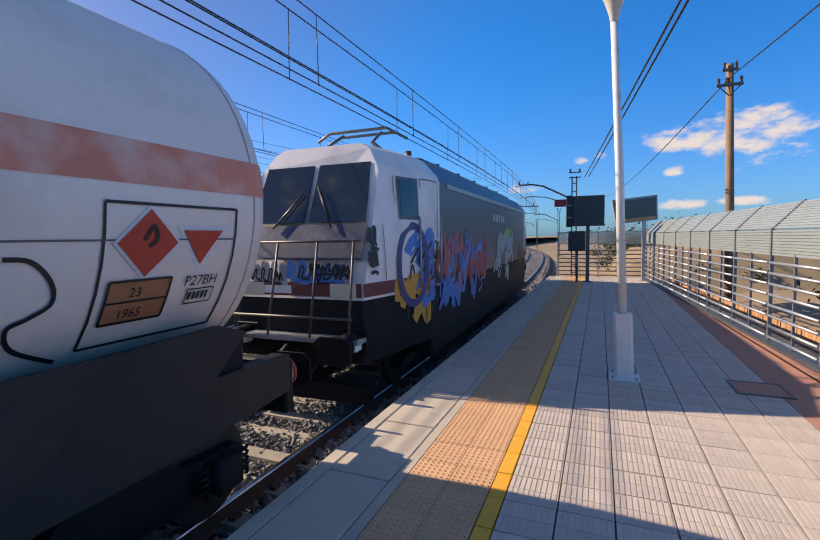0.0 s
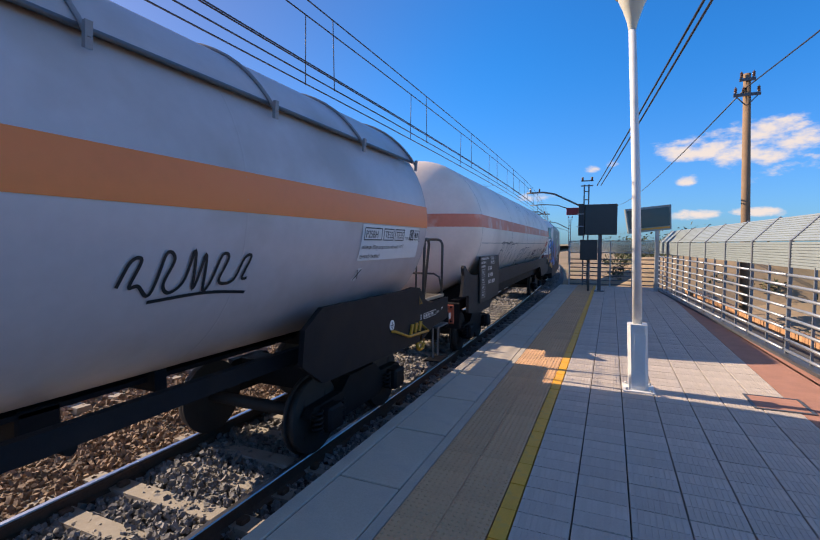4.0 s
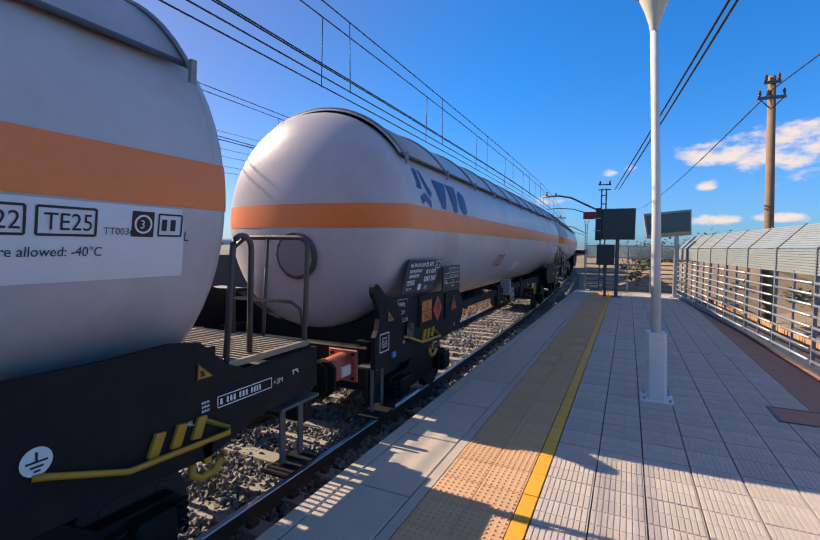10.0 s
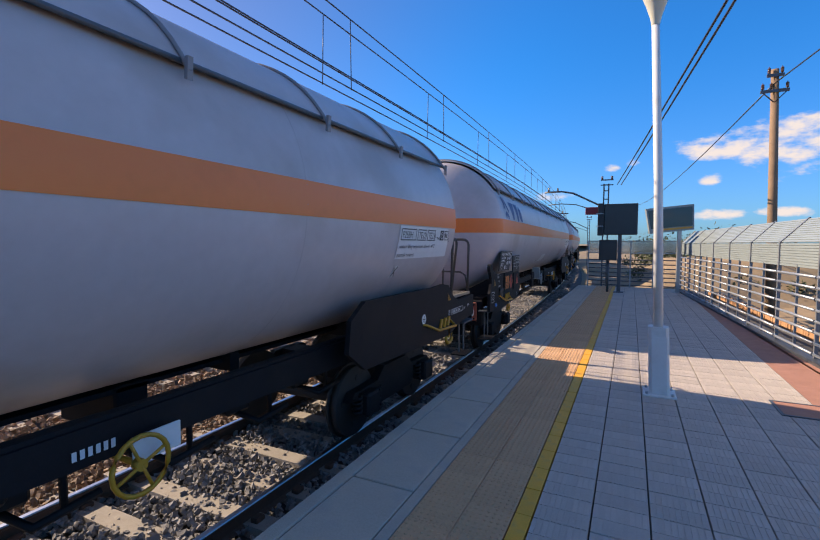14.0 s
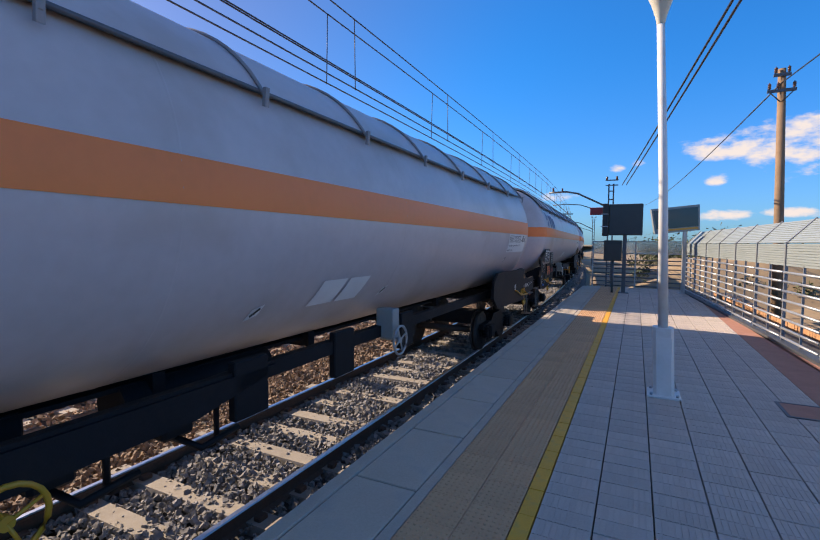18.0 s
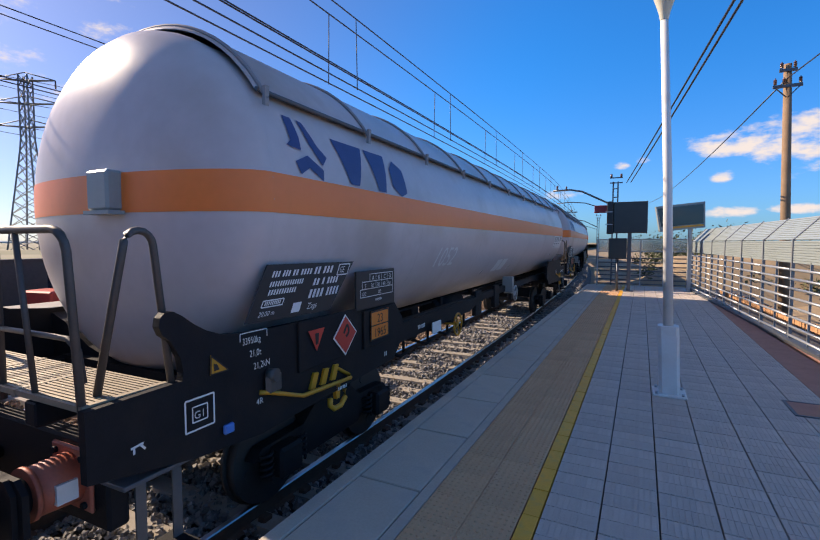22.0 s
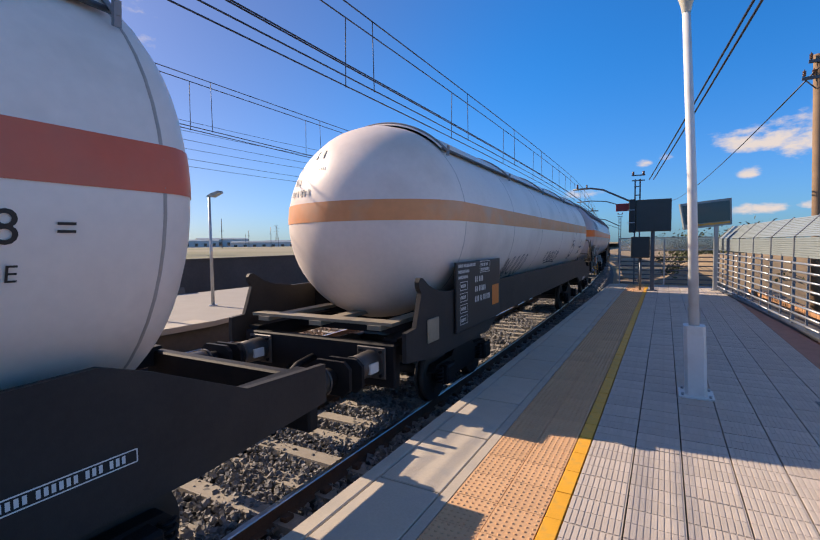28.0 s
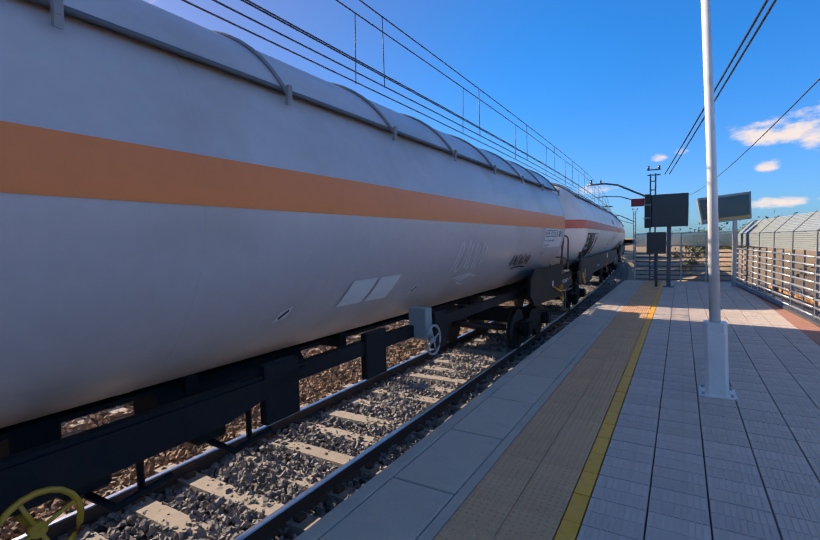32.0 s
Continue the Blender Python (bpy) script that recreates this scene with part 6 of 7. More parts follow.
# spray-can lines on the cream wagon, along and up its side
TALL_TAG = [[(-5.62, 2.06), (-5.49, 2.06), (-5.3, 2.1), (-5.14, 2.07), (-4.67, 2.08)],
            [(-5.3, 2.1), (-5.42, 1.92), (-5.48, 1.67), (-5.57, 1.75), (-5.51, 1.86), (-5.34, 1.87), (-5.13, 1.78), (-5.03, 1.61), (-5.06, 1.4), (-5.25, 1.26)],
            [(-5.26, 2.08), (-5.19, 1.94), (-5.13, 1.78)],
            [(-5.54, 1.57), (-5.41, 1.51), (-5.27, 1.53)],
            [(-4.67, 2.08), (-4.77, 1.71), (-4.73, 1.48)],
            [(-4.77, 2.04), (-4.36, 2.04)],
            [(-4.39, 2.1), (-4.32, 1.98), (-4.45, 1.75), (-4.3, 1.58), (-4.22, 1.44), (-4.31, 1.32), (-4.27, 1.25), (-3.89, 1.21), (-3.93, 1.34)],
            [(-4.39, 2.09), (-3.9, 2.08), (-3.94, 1.89), (-4.01, 2.0)],
            [(-3.84, 1.77), (-4.01, 1.76), (-3.95, 1.49)],
            [(-4.04, 2.02), (-3.45, 2.04)],
            [(-3.46, 2.06), (-3.62, 1.87), (-3.51, 1.73), (-3.2, 1.49), (-3.29, 1.34), (-3.37, 1.22)],
            [(-3.46, 2.06), (-2.82, 2.07)],
            [(-2.86, 2.06), (-2.92, 1.85), (-2.71, 1.61), (-2.63, 1.3), (-3.12, 1.2)]]
BUBBLE_TAG = [[(-1.5, 1.28), (-1.89, 1.47), (-1.96, 1.59), (-1.88, 1.77), (-1.62, 1.86), (-1.4, 1.81), (-1.25, 1.6), (-1.32, 1.78), (-1.17, 1.87), (-0.93, 1.78), (-0.79, 1.52)],
            [(-1.5, 1.28), (-1.27, 1.4), (-0.77, 1.29), (-0.16, 1.26), (0.6, 1.24), (1.04, 1.33), (0.84, 1.64), (1.11, 1.7), (1.2, 1.43), (0.83, 1.46)],
            [(-0.74, 1.52), (-0.85, 1.8), (-0.63, 1.9), (-0.35, 1.86), (-0.09, 1.57)],
            [(-0.28, 1.83), (-0.04, 1.91), (0.2, 1.81), (0.39, 1.53)],
            [(0.34, 1.8), (0.47, 1.93), (0.63, 1.79), (0.61, 1.51)],
            [(-1.84, 1.68), (-1.45, 1.69)],
            [(-1.73, 1.58), (-1.57, 1.61), (-1.64, 1.52)],
            [(-1.76, 1.45), (-1.4, 1.47)],
            [(-0.59, 1.68), (-0.22, 1.74), (-0.38, 1.66)]]
HOOK_TAG = [[(5.36, 1.97), (5.49, 1.95), (5.6, 1.83), (5.62, 1.71), (5.52, 1.64), (5.43, 1.59), (5.49, 1.46), (5.76, 1.32)]]


def white_wagon(kind):
    """Cream tank wagon without sunshield straps: kind a follows the engine, b and c come late in the train."""
    words = {"a": "cream pressure tank wagon with a faded red band and graffiti", "b": "white pressure tank wagon with orange band and dark data board",
             "c": "white pressure tank wagon with red band and black scrawl"}[kind]
    t = thing("tank_wagon", words, "tank wagon", "wagons of the train")
    rear, front = {"a": (-9.4, 8.5), "b": (-9.1, 9.25), "c": (-8.78, 8.85)}[kind]
    y0, y1 = {"a": (-8.05, 7.15), "b": (-6.85, 6.9), "c": (-6.8, 6.65)}[kind]
    dish = {"a": 0.66, "b": 1.25, "c": 1.25}[kind]
    band = {"a": M_red_band, "b": M_orange_old, "c": M_red_clean}[kind]
    tank = shell(t, y0, y1, dish, M_tank_white, band, *{"a": (2.41, 2.69), "b": (2.37, 2.66), "c": (2.36, 2.65)}[kind], (y0 + 0.02, -4.1, -1.5 if kind == "b" else -0.8, 1.4, 4.2, y1 - 0.02), "cream painted pressure tank with grime streaks", 0.6)
    if kind != "a":
        shield(t, y0, y1, M_tank_white, 44, 0.06, 5)
    underframe(t, rear, front)
    # full-length black side sill below the tank
    for sx in (-1, 1):
        bm = B()
        h = {"a": y0 - 1.3, "b": y0 - 1.45, "c": y0 - 1.12}[kind]
        low = 0.98 if kind == "a" else 0.72
        f = front - (0.9 if kind == "a" else 0.7)
        prism(bm, [(rear + 0.45, 0.62), (rear + 0.45, 0.98), (h - 0.1, 1.0), (h - 0.02, 1.2), (h + 0.06, 1.42), (h, 1.49), (h - 0.01, 1.56), (h + 0.03, 1.61), (h + 0.1, 1.61), (h + 0.18, 1.56), (h + 0.3, 1.49), (h + 0.55, 1.41), (h + 0.95, 1.36), (y1 - 1.2, 1.35),
                   (y1 - 0.4, 1.38), (y1 - 0.1, 1.28), (f - 0.9, 0.98), (f, 0.95), (f, 0.6), (f - 1.3, 0.5), (f - 3.0, 0.5), (f - 3.6, low), (rear + (2.9 if kind == "a" else 4.0), low), (rear + (2.5 if kind == "a" else 3.5), 0.5), (rear + 1.4, 0.5)], 0, sx * 1.47 - 0.03, sx * 1.47 + 0.03)
        part("side_plate", bm, M_sill, t, "long dark sill plate along the tank")
    for yc in ((-6.6, 6.2) if kind == "a" else (-5.7, 5.7)):
        bogie(t, yc)
    for y in (y0 + 0.4, y1 - 0.4):
        bm = B()
        prism(bm, [(-1.44, 0.6), (1.44, 0.6), (1.44, 1.3), (1.2, 1.22), (0.8, 1.0), (0.3, 0.86), (-0.3, 0.86), (-0.8, 1.0), (-1.2, 1.22), (-1.44, 1.3)], 1, y - 0.3, y + 0.3)
        part("saddle", bm, M_frame, t)
    buffers(t, rear + 0.55, -1, M_buffer if kind == "a" else M_rail_dark)
    buffers(t, front - 0.55, 1, M_buffer if kind == "a" else M_rail_dark, 0.4 if kind == "a" else 0.62)
    if kind == "b":
        for d, e in ((-1, rear), (1, front)):
            for x in (-0.95, 0.0, 0.95):
                bm = B()
                box(bm, x - 0.1, x + 0.1, min(e - d * 0.6, e - d * 2.2), max(e - d * 0.6, e - d * 2.2), 0.95, 1.01)
                part("end_beam", bm, M_grate, t, "weathered open end beam")
            bm = B()
            box(bm, -1.2, 1.2, e - d * 0.75 - 0.12, e - d * 0.75 + 0.12, 1.01, 1.05)
            part("end_plank", bm, M_grate, t)
    if kind == "c":
        for x in (-0.95, 0.0, 0.95):
            bm = B()
            box(bm, x - 0.1, x + 0.1, rear + 0.6, rear + 2.0, 0.95, 1.01)
            part("end_beam", bm, M_frame, t, "dark open end beam")
    F = flat(1.502)
    def rear_face(x, z, off=0.0):
        return Vector((x, y0 - dish * math.sqrt(max(0.0, 1 - (x * x + (z - ZC) ** 2) / (R * R))) - off - 0.004, z))
    if kind in "ab":
        bm = B()
        bars(bm, rear_face, -0.55, 3.35, [[0.1, 0.1, 0.1]] if kind == "a" else [[0.1, 0.08]], 0.13, 0.06)
        bars(bm, rear_face, -0.6, 3.16, [[0.36]], 0.05)
        bars(bm, rear_face, -0.95, 2.96, [[0.3]] if kind == "a" else [[0.2]], 0.11)
        bars(bm, rear_face, -1.0, 2.78, [[0.1, 0.1, 0.16, 0.08]], 0.09)
        part("lettering", bm, M_steel_dark, tank, "dark lettering on the tank's end")
    if kind in "ab":
        y = -8.15 if kind == "a" else -7.2
        bm = B()
        w = 2.05 if kind == "a" else 2.1
        box(bm, 1.51, 1.55, y, y + w, 0.72, 1.76, 0.01)
        db = part("data_board", bm, M_ink, t, "large black board with white markings")
        X = flat(1.554)
        bm = B()
        bars(bm, X, y + 0.05, 1.68, [[0.2, 0.5], [0.45], [0.4]], 0.045, 0.04)
        for k in range(4):
            boxline(bm, X, y + 0.12, y + 0.42, 1.34 - k * 0.17, 1.46 - k * 0.17, 0.009, off=0.003)
            bars(bm, X, y + 0.16, 1.375 - k * 0.17, [[0.2]], 0.05, off=0.003)
        bars(bm, X, y + 0.75, 1.42, [[0.14, 0.22], [0.14, 0.34], [0.2, 0.1, 0.36]], 0.09, 0.07)
        boxline(bm, X, y + 1.0, y + 1.5, 1.56, 1.74, 0.009, off=0.003)
        bars(bm, X, y + 1.04, 1.66, [[0.1, 0.1, 0.1], [0.4]], 0.05, 0.03, off=0.003)
        part("lettering", bm, M_inkwhite, db)
        if kind == "b":
            bm = B()
            patch(bm, X, [(y + 1.62, 0.95), (y + 2.0, 0.95), (y + 2.0, 1.3), (y + 1.62, 1.3)], 0.003, 1)
            part("hazard_plate", bm, M_signorange, db, "small orange hazard plate")
            bm = B()
            box(bm, 1.5, 1.525, -8.1, -7.76, 0.75, 1.06, 0.01)
            part("board", bm, M_grate, t, "plain weathered board")
    if kind == "a":
        # framed hazard marks near the front
        bm = B()
        boxline(bm, side, 5.86, 6.92, 1.37, 2.29, 0.02, 0.0, 0.008)
        part("frame_line", bm, M_ink, tank)
        placard(tank, side, 6.16, 2.04, 0.22)
        bm = B()
        bm.faces.new([bm.verts.new(side(a, b, 0.008)) for a, b in ((6.36, 2.16), (6.84, 2.16), (6.6, 1.83))])
        tr = part("warning_triangle", bm, M_label, tank, "faded red triangle with a pale border")
        bm = B()
        bm.faces.new([bm.verts.new(side(a, b, 0.012)) for a, b in ((6.42, 2.125), (6.78, 2.125), (6.6, 1.88))])
        part("mark", bm, M_signred, tr)
        bm = B()
        patch(bm, side, [(5.93, 1.52), (6.38, 1.52), (6.38, 1.8), (5.93, 1.8)], 0.008, 3)
        hp = part("hazard_plate", bm, M_oldorange, tank, "weathered orange hazard plate")
        bm = B()
        boxline(bm, side, 5.93, 6.38, 1.52, 1.8, 0.018, 0.0, 0.012)
        stroke(bm, side, [(5.93, 1.66), (6.38, 1.66)], 0.014, 0.012, False)
        letters(bm, side, "23", 6.08, 1.69, 0.09, off=0.012)
        letters(bm, side, "1965", 6.03, 1.55, 0.09, off=0.012)
        letters(bm, side, "P27BH", 6.5, 1.72, 0.11, off=0.012)
        boxline(bm, side, 6.55, 6.8, 1.58, 1.69, 0.01, 0.0, 0.012)
        bars(bm, side, 6.57, 1.61, [[0.2]], 0.06, off=0.012)
        part("lettering", bm, M_ink, hp)
        bm = B()
        letters(bm, side, "998", 1.82, 1.42, 0.56, 0.2, 0.009)
        part("number", bm, M_darkred, tank, "hand-painted number")
        bm = B()
        for p in TALL_TAG + BUBBLE_TAG + HOOK_TAG:
            stroke(bm, side, p, 0.026, 0.009)
        for p in scrawl(3.0, 1.45, 2.4, 0.42, 6, 3):
            stroke(bm, side, p, 0.018, 0.009)
        part("graffiti", bm, M_ink, tank, "thin black spray scrawl")
        rng = random.Random(31)
        for y in (-1.6, 0.9, 3.2, 3.7):
            bm = B()
            for k in range(7):
                a, b = y + rng.uniform(-0.3, 0.3), rng.uniform(3.3, 3.42)
                stroke(bm, side, [(a, b), (a + rng.uniform(-0.05, 0.1), b - rng.uniform(0.03, 0.1)), (a + rng.uniform(0, 0.2), b - rng.uniform(0.08, 0.2))], rng.uniform(0.006, 0.03), 0.006 + 0.0006 * k)
            part("scuff", bm, M_soot, tank, "dark scrape on the tank's crown")
        bm = B()
        stroke(bm, side, [(-8.0, 2.06), (6.9, 2.06)], 0.012, 0.006, False)
        part("seam_line", bm, M_steel_dark, tank)
    if kind == "b":
        bm = B()
        for p in scrawl(-4.1, 1.32, 1.8, 0.5, 5, 7) + scrawl(-0.4, 1.5, 2.0, 0.3, 5, 9):
            stroke(bm, side, p, 0.03, 0.009)
        part("graffiti", bm, M_ink, tank, "thin black spray scrawl")
        bm = B()
        letters(bm, side, "E", 5.6, 1.98, 0.2, off=0.009)
        bars(bm, side, 5.5, 1.8, [[0.45]], 0.08, off=0.009)
        boxline(bm, side, 5.5, 5.85, 1.58, 1.72, 0.012, off=0.009)
        bars(bm, side, 5.54, 1.62, [[0.26]], 0.06, off=0.009)
        part("lettering", bm, M_ink, tank)
        bm = B()
        for p in chick(3.9, 1.75, 0.7):
            stroke(bm, side, p, 0.04, 0.009)
        part("faded_graffiti", bm, M_rail_dark, tank)
        bm = B()
        bars(bm, F, 6.2, 0.55, [[0.15, 0.2, 0.12, 0.1, 0.12]], 0.05)
        boxline(bm, F, 6.17, 7.05, 0.53, 0.62, 0.008)
        part("lettering", bm, M_inkwhite, t)
    if kind == "c":
        bm = B()
        logo(bm, 3.3, 2.77, 0.57, 0.38)
        part("logo", bm, M_navy, tank, "dark blue maker's mark of petals and blocks")
        bm = B()
        letters(bm, side, "858", 5.55, 2.06, 0.24, off=0.009)
        letters(bm, side, "=", 5.4, 2.08, 0.18, off=0.009)
        letters(bm, side, "=", 6.05, 2.08, 0.18, off=0.009)
        letters(bm, side, "E", 5.85, 1.88, 0.12, off=0.009)
        bars(bm, side, 5.3, 1.78, [[0.25], [0.22]], 0.07, 0.04, off=0.009)
        part("number", bm, M_ink, tank)
        bm = B()
        for p in ([(2.3, 2.2), (2.75, 1.55), (2.85, 1.62), (2.9, 2.05), (3.4, 1.65), (3.5, 1.72), (3.4, 2.3)], [(3.75, 1.7), (4.05, 2.3), (4.2, 1.8)], [(3.85, 1.9), (4.2, 2.0)],
                  [(4.35, 1.95), (4.75, 2.1), (4.75, 2.25), (4.5, 2.2), (4.4, 1.9), (4.55, 1.75), (4.9, 1.85)], [(5.45, 2.1), (5.1, 2.05), (5.35, 1.85), (5.3, 1.68), (4.95, 1.65)], [(4.95, 2.05), (5.15, 2.18)],
                  [(1.6, 1.75), (2.0, 1.7), (1.85, 1.85)], [(1.6, 1.9), (2.0, 1.7)]):
            stroke(bm, side, p, 0.03, 0.009)
        part("graffiti", bm, M_ink, tank, "thin black spray scrawl")
        # data patch near the rear
        bm = B()
        patch(bm, side, [(-6.65, 1.34), (-4.72, 1.34), (-4.5, 2.22), (-6.65, 2.22)], 0.006, 8)
        dp = part("data_patch", bm, M_ink, tank, "dark painted data field with white writing")
        bm = B()
        bars(bm, side, -6.55, 2.04, [[0.16, 0.24], [0.14, 0.36], [0.26, 0.3, 0.08], [0.1]], 0.12, 0.09, off=0.011)
        bars(bm, side, -5.3, 2.1, [[0.2, 0.4, 0.3], [0.5], [0.4]], 0.05, 0.04, off=0.011)
        for k in range(3):
            boxline(bm, side, -6.5, -6.1, 1.38 + 0.0 * k, 1.47, 0.01, off=0.011)
        boxline(bm, side, -6.0, -5.5, 1.38, 1.47, 0.01, off=0.011)
        part("lettering", bm, M_inkwhite, dp)
        bm = B()
        patch(bm, side, [(-4.74, 1.36), (-3.85, 1.36), (-3.5, 2.21), (-4.54, 2.21)], 0.012, 5)
        wp = part("hazard_field", bm, M_label, tank, "white field with hazard marks")
        placard(wp, lambda a, b, off=0.0: side(a, b, off + 0.01), -4.2, 1.97, 0.19, False)
        triangle(wp, lambda a, b, off=0.0: side(a, b, off + 0.01), -3.78, 1.98, 0.12)
        hazard_plate(wp, lambda a, b, off=0.0: side(a, b, off + 0.01), -4.52, 1.45, 0.48, 0.28)
        bm = B()
        for a, b in (((-4.74, 1.36), (-3.85, 1.36)), ((-3.85, 1.36), (-3.5, 2.21)), ((-3.5, 2.21), (-4.54, 2.21))):
            stroke(bm, side, [a, b], 0.022, 0.016, False)
        part("frame_line", bm, M_ink, wp)
        bm = B()
        bars(bm, F, -3.4, 0.9, [[0.08, 0.06, 0.1, 0.2, 0.05]], 0.06)
        bars(bm, F, 5.7, 0.8, [[0.2, 0.2, 0.1, 0.1]], 0.045)
        boxline(bm, F, 5.67, 6.42, 0.785, 0.86, 0.008)
        part("lettering", bm, M_inkwhite, t)
        bm = B()
        prism(bm, [(-7.62, 0.74), (-7.63, 0.9), (-7.45, 0.92), (-7.48, 0.74)], 0, 1.5, 1.53)
        tube(bm, [(1.53, -7.66, 0.7), (1.56, -7.65, 0.62), (1.57, -7.54, 0.585), (1.56, -7.43, 0.63), (1.53, -7.41, 0.71)], 0.026, 8)
        tube(bm, [(1.53, -7.54, 0.78), (1.56, -7.54, 0.6)], 0.032, 8)
        part("rope_hook", bm, M_safety, t, "yellow rope hook")
        bm = B()
        box(bm, 1.5, 1.52, -7.18, -6.91, 0.72, 1.02, 0.01)
        part("label_board", bm, M_grate, t, "grimy pale label board")
        hand_wheel(t, 0.45, 0.78, 1.5, M_signred, False)
        bm = B()
        box(bm, 1.5, 1.515, 0.68, 0.95, 1.08, 1.3, 0.006)
        part("label_board", bm, M_label, t)
    return t


M_sill = mat("weathered_sill", (0.028, 0.025, 0.024), 0.6, spec=0.3, vary=0.3, scale=2, fine=20, bump=0.2, spot=(0.06, 0.045, 0.035), spot_amount=0.5, spot_scale=1.5)
M_soot = mat("soot", (0.16, 0.13, 0.12), 0.8, vary=0.4, scale=6)
M_darkred = mat("dark_red_paint", (0.11, 0.022, 0.02), 0.55, vary=0.2, scale=4)
M_orange_old = mat("weathered_orange_band", (0.85, 0.33, 0.12), 0.5, vary=0.12, scale=1.0, fine=9, spot=(0.62, 0.42, 0.28), spot_amount=0.5, spot_scale=1.6)
M_oldorange = mat("weathered_orange_plate", (0.45, 0.17, 0.08), 0.55, vary=0.2, scale=5)

# ---- locomotive ----
M_loco_dark = mat("loco_blue_black", (0.03, 0.045, 0.085), 0.4, vary=0.25, scale=3, spot=(0.16, 0.17, 0.18), spot_amount=0.5, spot_scale=5)
def locomotive():
    t = thing("locomotive", "electric locomotive in white and dark grey covered with graffiti", "locomotive")
    H = 8.15
    upper = [(1.49, 1.16), (1.49, 3.06), (1.43, 3.18), (1.18, 3.46), (0.95, 3.55)]
    lower = [(1.47, 0.24), (1.485, 0.6), (1.485, 1.156)]
    TAPER = 1.9
    def side_x(y, z):
        """Half width of the hull: it narrows towards both noses."""
        lean = max(0.0, z - 1.65) * 0.42
        return 1.49 * (0.74 + 0.26 * min(1.0, max(0.0, (H - lean - abs(y)) / (TAPER - lean))))
    def skin(y, z, off=0.0):
        return Vector((side_x(y, z) + off, y, z))
    def ring(bm, outline, y, d, k=1.0):
        """A cross section whose upper part leans back towards the middle at the ends; k narrows it."""
        full = outline + [(-x, z) for x, z in reversed(outline)]
        return [bm.verts.new((x * k, y - d * max(0.0, z - 1.65) * 0.42, z)) for x, z in full]
    def hull(name, outline, a, b, da, db, material, label):
        bm = B()
        rows = [ring(bm, outline, a, da, 0.74 if da else 1.0)] + ([ring(bm, outline, a + TAPER, 0)] if da else []) + ([ring(bm, outline, b - TAPER, 0)] if db else []) + [ring(bm, outline, b, db, 0.74 if db else 1.0)]
        n = len(rows[0])
        for A, C in zip(rows, rows[1:]):
            for j in range(n):
                bm.faces.new((A[j], A[(j + 1) % n], C[(j + 1) % n], C[j]))
        bm.faces.new(rows[0])
        bm.faces.new(rows[-1])
        bmesh.ops.recalc_face_normals(bm, faces=bm.faces[:])
        return part(name, bm, material, t, label)
    cabs = {}
    for d in (-1, 1):
        a, b = sorted((d * H, d * (H - 2.4)))
        cabs[d] = hull("cab", upper, a, b, -1 if d < 0 else 0, 0 if d < 0 else 1, M_loco_white, "white cab end with graffiti")
    body = hull("body", upper, -(H - 2.405), H - 2.405, 0, 0, M_loco_grey, "dark grey body side with graffiti")
    hull("lower_hull", lower, -H, H, -1, 1, M_frame, "black lower hull under the maroon stripe")
    for d in (-1, 1):
        c = cabs[d]
        def face(x, z, off=0.0):
            return Vector((x, d * (H + off - max(0.0, z - 1.65) * 0.42), z + 0.3 * off))
        for x0, x1 in ((-1.02, -0.05), (0.05, 1.02)):
            bm = B()
            k = 0.93
            vs = [bm.verts.new(face(x, z, 0.012)) for x, z in ((x0, 2.3), (x1, 2.3), (x1 * k if abs(x1) > 0.5 else x1, 3.22), (x0 * k if abs(x0) > 0.5 else x0, 3.22))]
            vs2 = [bm.verts.new(face(x, z, -0.02)) for x, z in ((x0, 2.3), (x1, 2.3), (x1 * k if abs(x1) > 0.5 else x1, 3.22), (x0 * k if abs(x0) > 0.5 else x0, 3.22))]
            bm.faces.new(vs)
            for j in range(4):
                bm.faces.new((vs[j], vs[(j + 1) % 4], vs2[(j + 1) % 4], vs2[j]))
            bmesh.ops.recalc_face_normals(bm, faces=bm.faces[:])
            part("windscreen", bm, M_glass_dark, c, "dark windscreen pane")
        bm = B()
        tube(bm, [face(-0.55, 2.2, 0.05), face(-0.12, 2.75, 0.05)], 0.015, 5)
        tube(bm, [face(0.5, 2.2, 0.05), face(0.12, 2.85, 0.05)], 0.015, 5)
        part("wiper", bm, M_black, c)
        def panel(name, x0, x1, z0, z1, off, material, label=""):
            bm = B()
            vs = [[bm.verts.new(face(x, z, o)) for x, z in ((x0, z0), (x1, z0), (x1, z1), (x0, z1))] for o in (0.0, off)]
            bm.faces.new(vs[1])
            for j in range(4):
                bm.faces.new((vs[0][j], vs[0][(j + 1) % 4], vs[1][(j + 1) % 4], vs[1][j]))
            bmesh.ops.recalc_face_normals(bm, faces=bm.faces[:])
            return part(name, bm, material, c, label)
        panel("front_panel", -1.07, 1.07, 1.74, 2.26, 0.012, M_loco_dark, "dark blue band under the windscreen")
